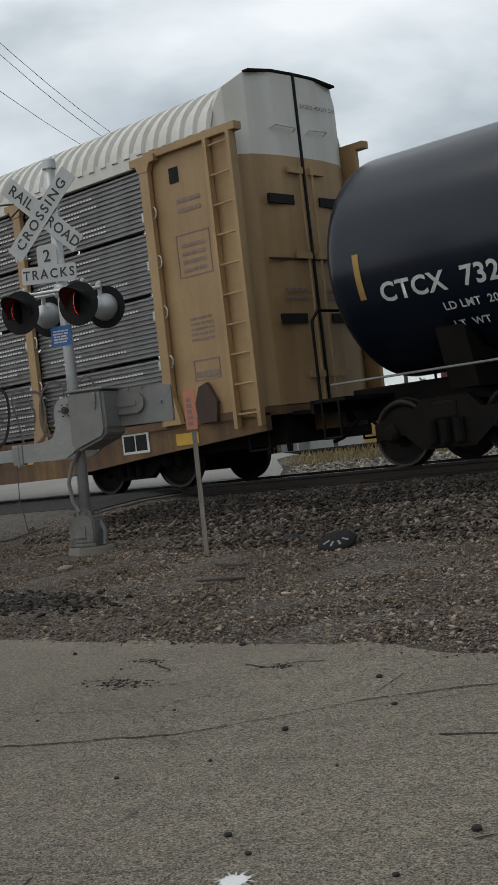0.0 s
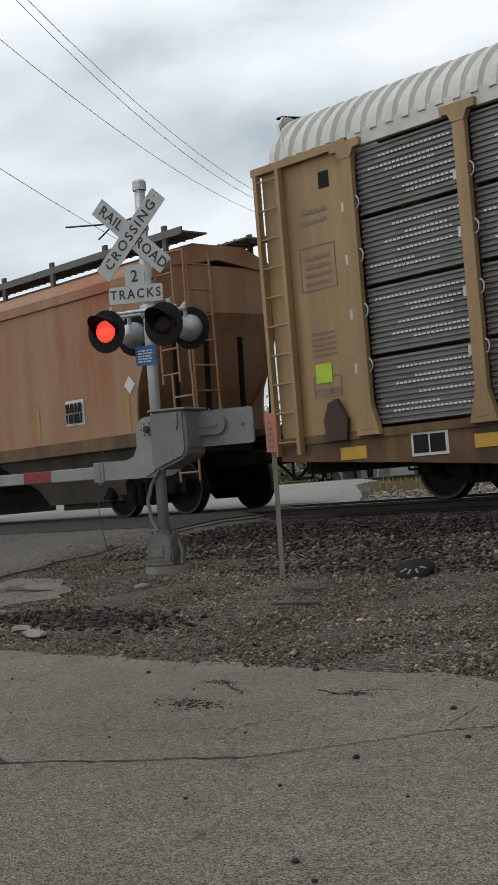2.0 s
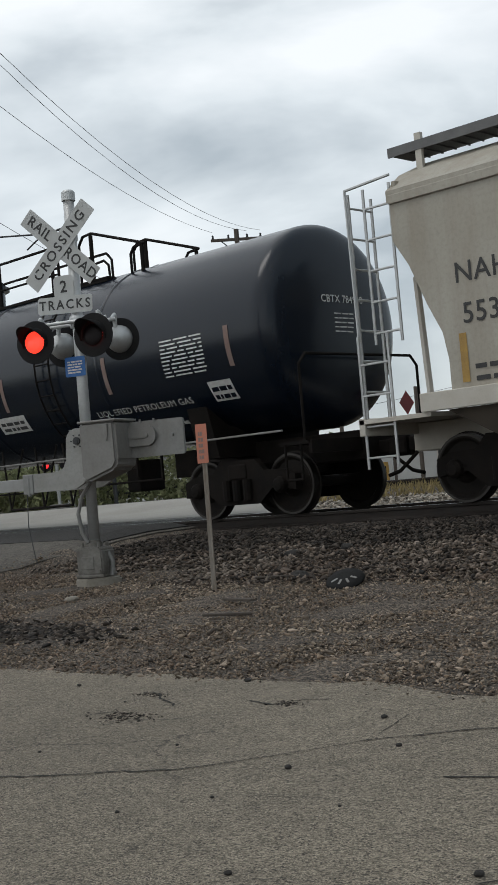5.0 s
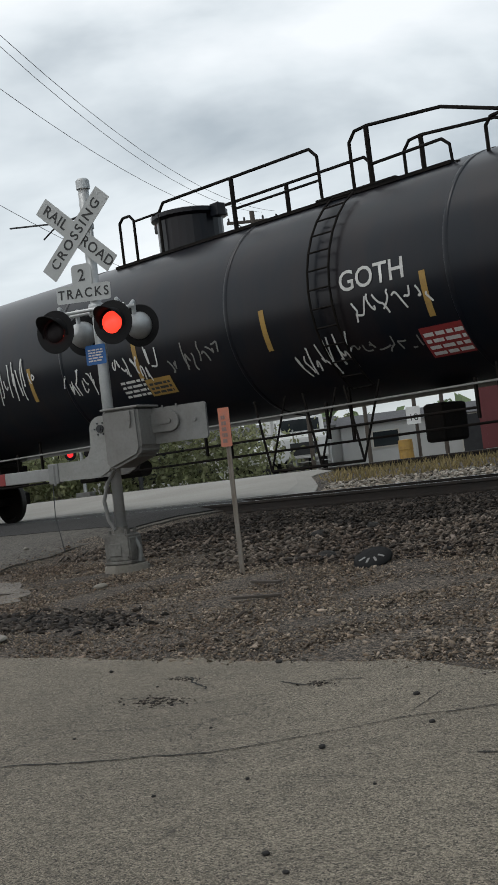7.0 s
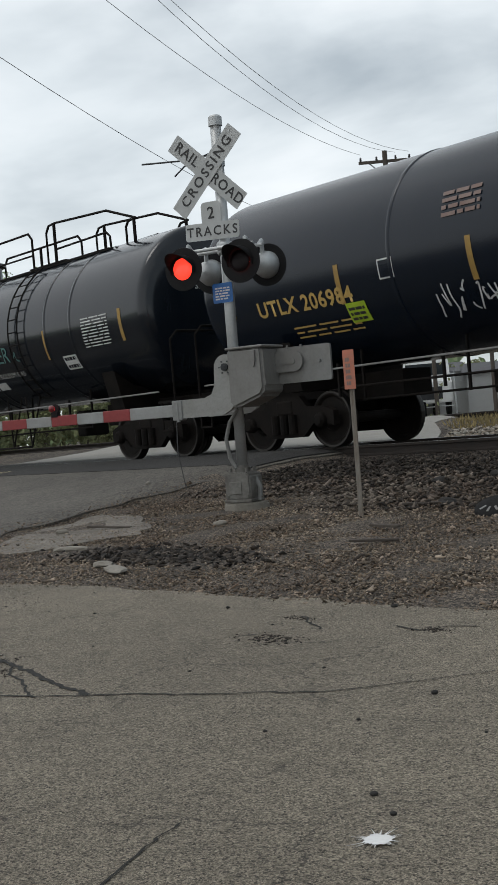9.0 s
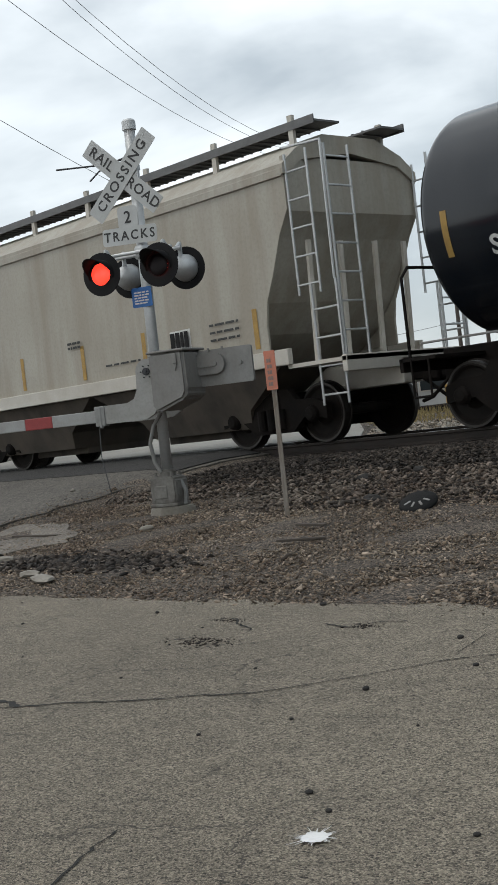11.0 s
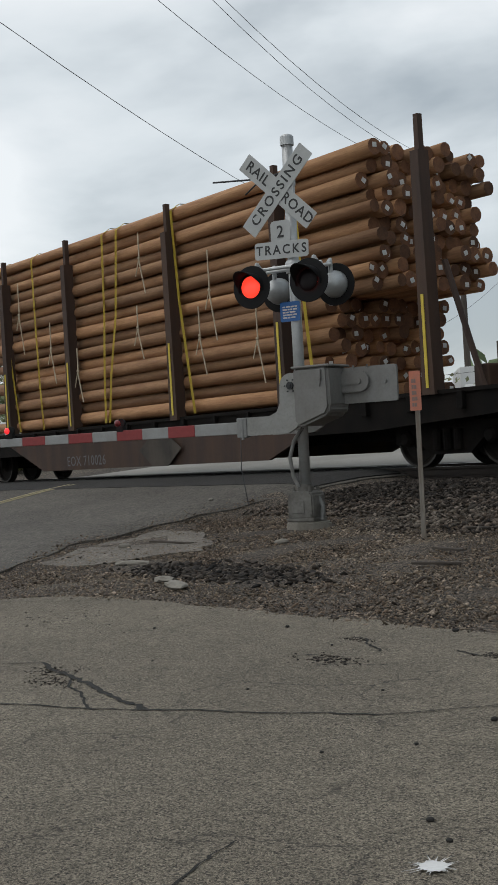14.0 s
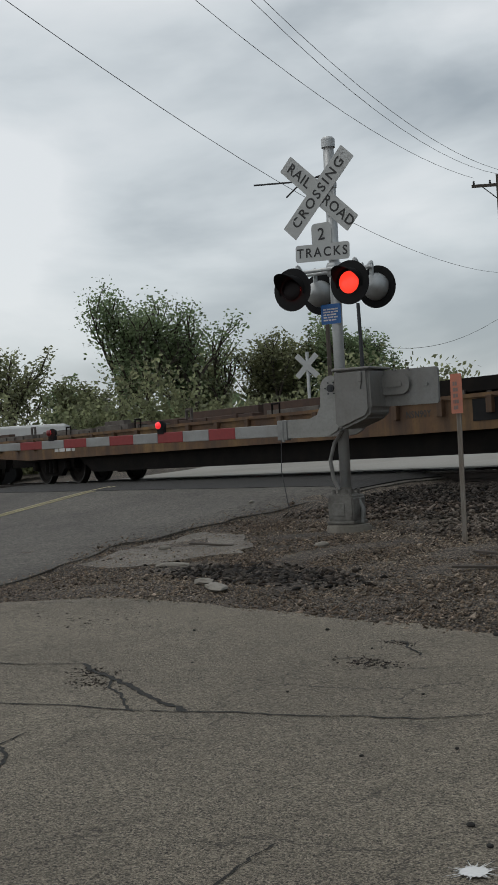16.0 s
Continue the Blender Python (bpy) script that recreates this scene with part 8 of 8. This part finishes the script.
def build_far():
    building("white_building", -45.5, 42.5, 47, 13, 8, 2.2, "wall_white", "roof_dark", "long white shed with doors beyond the road", (("door", -5.2, -4.2, 0, 2.1), ("window", -2.5, -1.3, 1.1, 2.0), ("door", 1.0, 3.6, 0, 2.0), ("window", 4.6, 5.6, 1.1, 2.0)))
    building("grey_building", -36.2, 48.5, 38, 9, 6, 1.9, "wall_grey", "roof_dark", "low grey block building with a dark roof", (("window", -3, -1.8, 0.8, 1.5), ("door", 1.2, 2.2, 0, 1.8)))
    vehicle("box_truck", -38.4, 41.4, -42, True, "white box truck parked beyond the road")
    vehicle("pickup", -40.0, 39.2, -20, False, "white pickup parked by the white shed")
    # dark sedan under a cover
    ob = thing("parked_car", "dark parked car beside the white shed", "car", m=pose(-42.4, 36.6, ground_z(-42.4, 36.6), 0, 0, 48))
    bm = bmesh.new()
    prism(bm, [(-2.2, 0.35), (2.2, 0.35), (2.25, 0.8), (1.2, 0.95), (0.6, 1.4), (-1.0, 1.42), (-1.7, 0.98), (-2.2, 0.9)], -0.85, 0.85)
    bmesh.ops.bevel(bm, geom=list(bm.edges), offset=0.08, segments=2, affect="EDGES")
    part("body", bm, M["dark_metal"], ob)
    for xx in (-1.35, 1.35):
        for s in (-1, 1):
            bm = bmesh.new()
            lathe(bm, [(0.0, 0.1), (0.2, 0.1), (0.32, 0.06), (0.33, -0.08), (0.0, -0.08)], (xx, s * 0.8, 0.33), (0, s, 0), 16)
            part("wheel", bm, M["rubber"], ob)
    # maroon container with a round white mark
    ob = thing("maroon_container", "maroon steel container with a round white mark", "container", m=pose(-28.6, 46.5, ground_z(-28.6, 46.5), 0, 0, 33))
    bm = bmesh.new()
    box(bm, -3.0, 3.0, -1.2, 1.2, 0.1, 2.7, 0.02)
    for x in np.arange(-2.9, 2.95, 0.3):
        box(bm, x, x + 0.14, -1.23, -1.2, 0.2, 2.6)
    part("body", bm, M["maroon"], ob)
    bm = bmesh.new()
    lathe(bm, [(0.32, 0.01), (0.5, 0.01), (0.5, 0.0), (0.32, 0.0)], (-1.6, -1.24, 1.35), (0, -1, 0), 28)
    box(bm, -1.85, -1.35, -1.26, -1.24, 1.25, 1.5)
    part("round_mark", bm, M["white"], ob)
    # speed sign and yellow drum
    ob = thing("speed_sign", "white sign on a post that reads 10", "sign", m=pose(-33.2, 43.0, ground_z(-33.2, 43.0), 0, 0, 40))
    bm = bmesh.new()
    tube(bm, (0, 0, 0), (0, 0, 2.2), 0.035, 8)
    part("post", bm, M["galv"], ob)
    bm = bmesh.new()
    plate(bm, 0.6, 0.75, 0.03, -0.05, -0.045, 0, 1.85)
    board = part("sign_board", bm, M["white"], ob)
    part("lettering", stand(letters("10", 0.42, M["letter_black"]), 0, -0.055, 1.75), None, board)
    bm = bmesh.new()
    lathe(bm, [(0.3, 0), (0.32, 0.05), (0.3, 0.4), (0.32, 0.45), (0.3, 0.85), (0.0, 0.88)], (0, 0, 0), (0, 0, 1), 18)
    single("yellow_drum", bm, M["yellow"], "yellow steel drum by the posts", "drum", m=pose(-33.5, 42.6, ground_z(-33.5, 42.6)))
    # chain-link fence as posts and rails
    ob = thing("wire_fence", "grey steel post and rail fence by the white shed", "fence")
    for k in range(9):
        x, y = -46.5 + k * 1.25, 33.6 + k * 0.95
        bm = bmesh.new()
        tube(bm, (x, y, ground_z(x, y) - 0.1), (x, y, ground_z(x, y) + 1.9), 0.035, 8)
        part("post", bm, M["galv"], ob)
    for z in (0.5, 1.1, 1.85):
        bm = bmesh.new()
        tube(bm, (-46.5, 33.6, 0.9 + z), (-36.5, 41.2, 0.9 + z), 0.02, 6)
        part("rail", bm, M["galv"], ob)
    specs = ((-55.5, 31.8, 11.2, 0.75, 31, "leaf", 3400, 0), (-56.5, 36.3, 8.0, 0.75, 32, "leaf_yellow", 3600, 0), (-53.5, 37.2, 8.6, 0.75, 33, "leaf_yellow", 3800, 0), (-52.0, 41.5, 8.4, 0.8, 34, "leaf", 4200, 0), (-58, 25.5, 8.6, 0.8, 1, "leaf_yellow", 3400, 0), (-57, 31.0, 11.8, 0.6, 2, "leaf", 3600, 0), (-54.5, 33.5, 10.8, 0.7, 3, "leaf", 4200, 0), (-54.0, 36.0, 9.2, 0.55, 4, "leaf", 600, 0.3), (-52.5, 38.0, 8.6, 0.7, 5, "leaf_yellow", 4200, 0), (-50.5, 40.0, 9.0, 0.75, 6, "leaf", 5200, 0),
             (-49.0, 41.5, 8.2, 0.7, 7, "leaf", 4400, 0), (-55.5, 35.0, 6.6, 0.8, 21, "leaf_yellow", 4200, 0), (-53.0, 39.5, 6.4, 0.8, 22, "leaf", 4200, 0), (-58.5, 29.0, 6.2, 0.8, 23, "leaf", 4200, 0), (-56.0, 28.5, 6.0, 0.8, 8, "leaf_yellow", 3600, 0), (-60.5, 22.5, 7.0, 0.8, 9, "leaf", 3600, 0), (-62.0, 19.5, 7.4, 0.8, 10, "leaf_yellow", 3400, 0), (-51.0, 45.0, 4.5, 0.8, 11, "leaf", 3000, 0), (-42.5, 49.0, 3.6, 0.8, 12, "leaf_yellow", 3000, 0), (-38.5, 52.5, 3.6, 0.8, 13, "leaf", 3000, 0))
    for x, y, h, sp, sd, lf, n, bare in specs:
        tree(x, y, h * 0.92, sp, sd, M[lf], n, bare, label="thin half-bare tree behind the tracks" if bare else "leafy green deciduous tree behind the tracks")
    # pale trailer at the far road side
    bm = bmesh.new()
    box(bm, -3.0, 3.0, -1.2, 1.2, 0.75, 2.2, 0.1)
    ob = thing("pale_trailer", "pale box trailer parked along the far road", "trailer", m=pose(-46.4, 19.6, ground_z(-46.4, 19.6), 0, 0, 60))
    part("body", bm, M["wall_white"], ob)
    for xx in (-0.6, 0.6):
        bm = bmesh.new()
        tube(bm, (xx, -1.15, 0.4), (xx, 1.15, 0.4), 0.4, 18)
        part("wheel", bm, M["rubber"], ob)
    # dark belt of far woods closes the view
    rng = np.random.RandomState(5)
    n = 9000
    t = rng.uniform(-2.2, 0.9, n)
    r = rng.uniform(150, 190, n)
    z = rng.beta(1.2, 1.8, n) * (7 + 2.5 * np.sin(t * 23) + 1.5 * np.sin(t * 57)) + 1.0
    c = np.stack([r * np.sin(t), r * np.cos(t), z], -1)
    d1, d2 = rng.normal(0, 1, (n, 3)), rng.normal(0, 1, (n, 3))
    s = 0.75
    v = np.stack([c + d1 * s, c + d2 * s, c - d1 * s, c - d2 * s], 1).reshape(-1, 3)
    me = bpy.data.meshes.new("far_woods")
    me.from_pydata(v.tolist(), [], np.arange(n * 4).reshape(-1, 4).tolist())
    me.materials.append(M["leaf"])
    tagged(new("far_woods", me), "distant belt of dark green woods", "woods", kind="stuff")


build_ground()
build_surfaces()
build_track(TRACK_Y, RAIL_Z, -320, 120, -40, 6, "near railway track with bright rail heads on dark ties")
build_track(24.7, 1.1, -320, 120, -60, 0, "second railway track with rusty rails")
build_signal()
build_near_things()
build_train()
build_poles()
far_signal()
bush_row()
grass_strip()
build_far()
build_stones()


def motions():
    # the train rolls past at a steady speed
    for ob, middle in MOVERS:
        walk(ob, [(t, pose(middle + SPEED * t, TRACK_Y, RAIL_Z)) for t in np.arange(0, 16.01, 1.0)])
    # each wheelset rolls with the train
    turn = math.degrees(SPEED / 0.457)
    for w, dx in WHEELSETS:
        walk(w, [(k / 24, pose(dx, 0, 0.457, 0, turn * k / 24, 0)) for k in range(16 * 24 + 1)])
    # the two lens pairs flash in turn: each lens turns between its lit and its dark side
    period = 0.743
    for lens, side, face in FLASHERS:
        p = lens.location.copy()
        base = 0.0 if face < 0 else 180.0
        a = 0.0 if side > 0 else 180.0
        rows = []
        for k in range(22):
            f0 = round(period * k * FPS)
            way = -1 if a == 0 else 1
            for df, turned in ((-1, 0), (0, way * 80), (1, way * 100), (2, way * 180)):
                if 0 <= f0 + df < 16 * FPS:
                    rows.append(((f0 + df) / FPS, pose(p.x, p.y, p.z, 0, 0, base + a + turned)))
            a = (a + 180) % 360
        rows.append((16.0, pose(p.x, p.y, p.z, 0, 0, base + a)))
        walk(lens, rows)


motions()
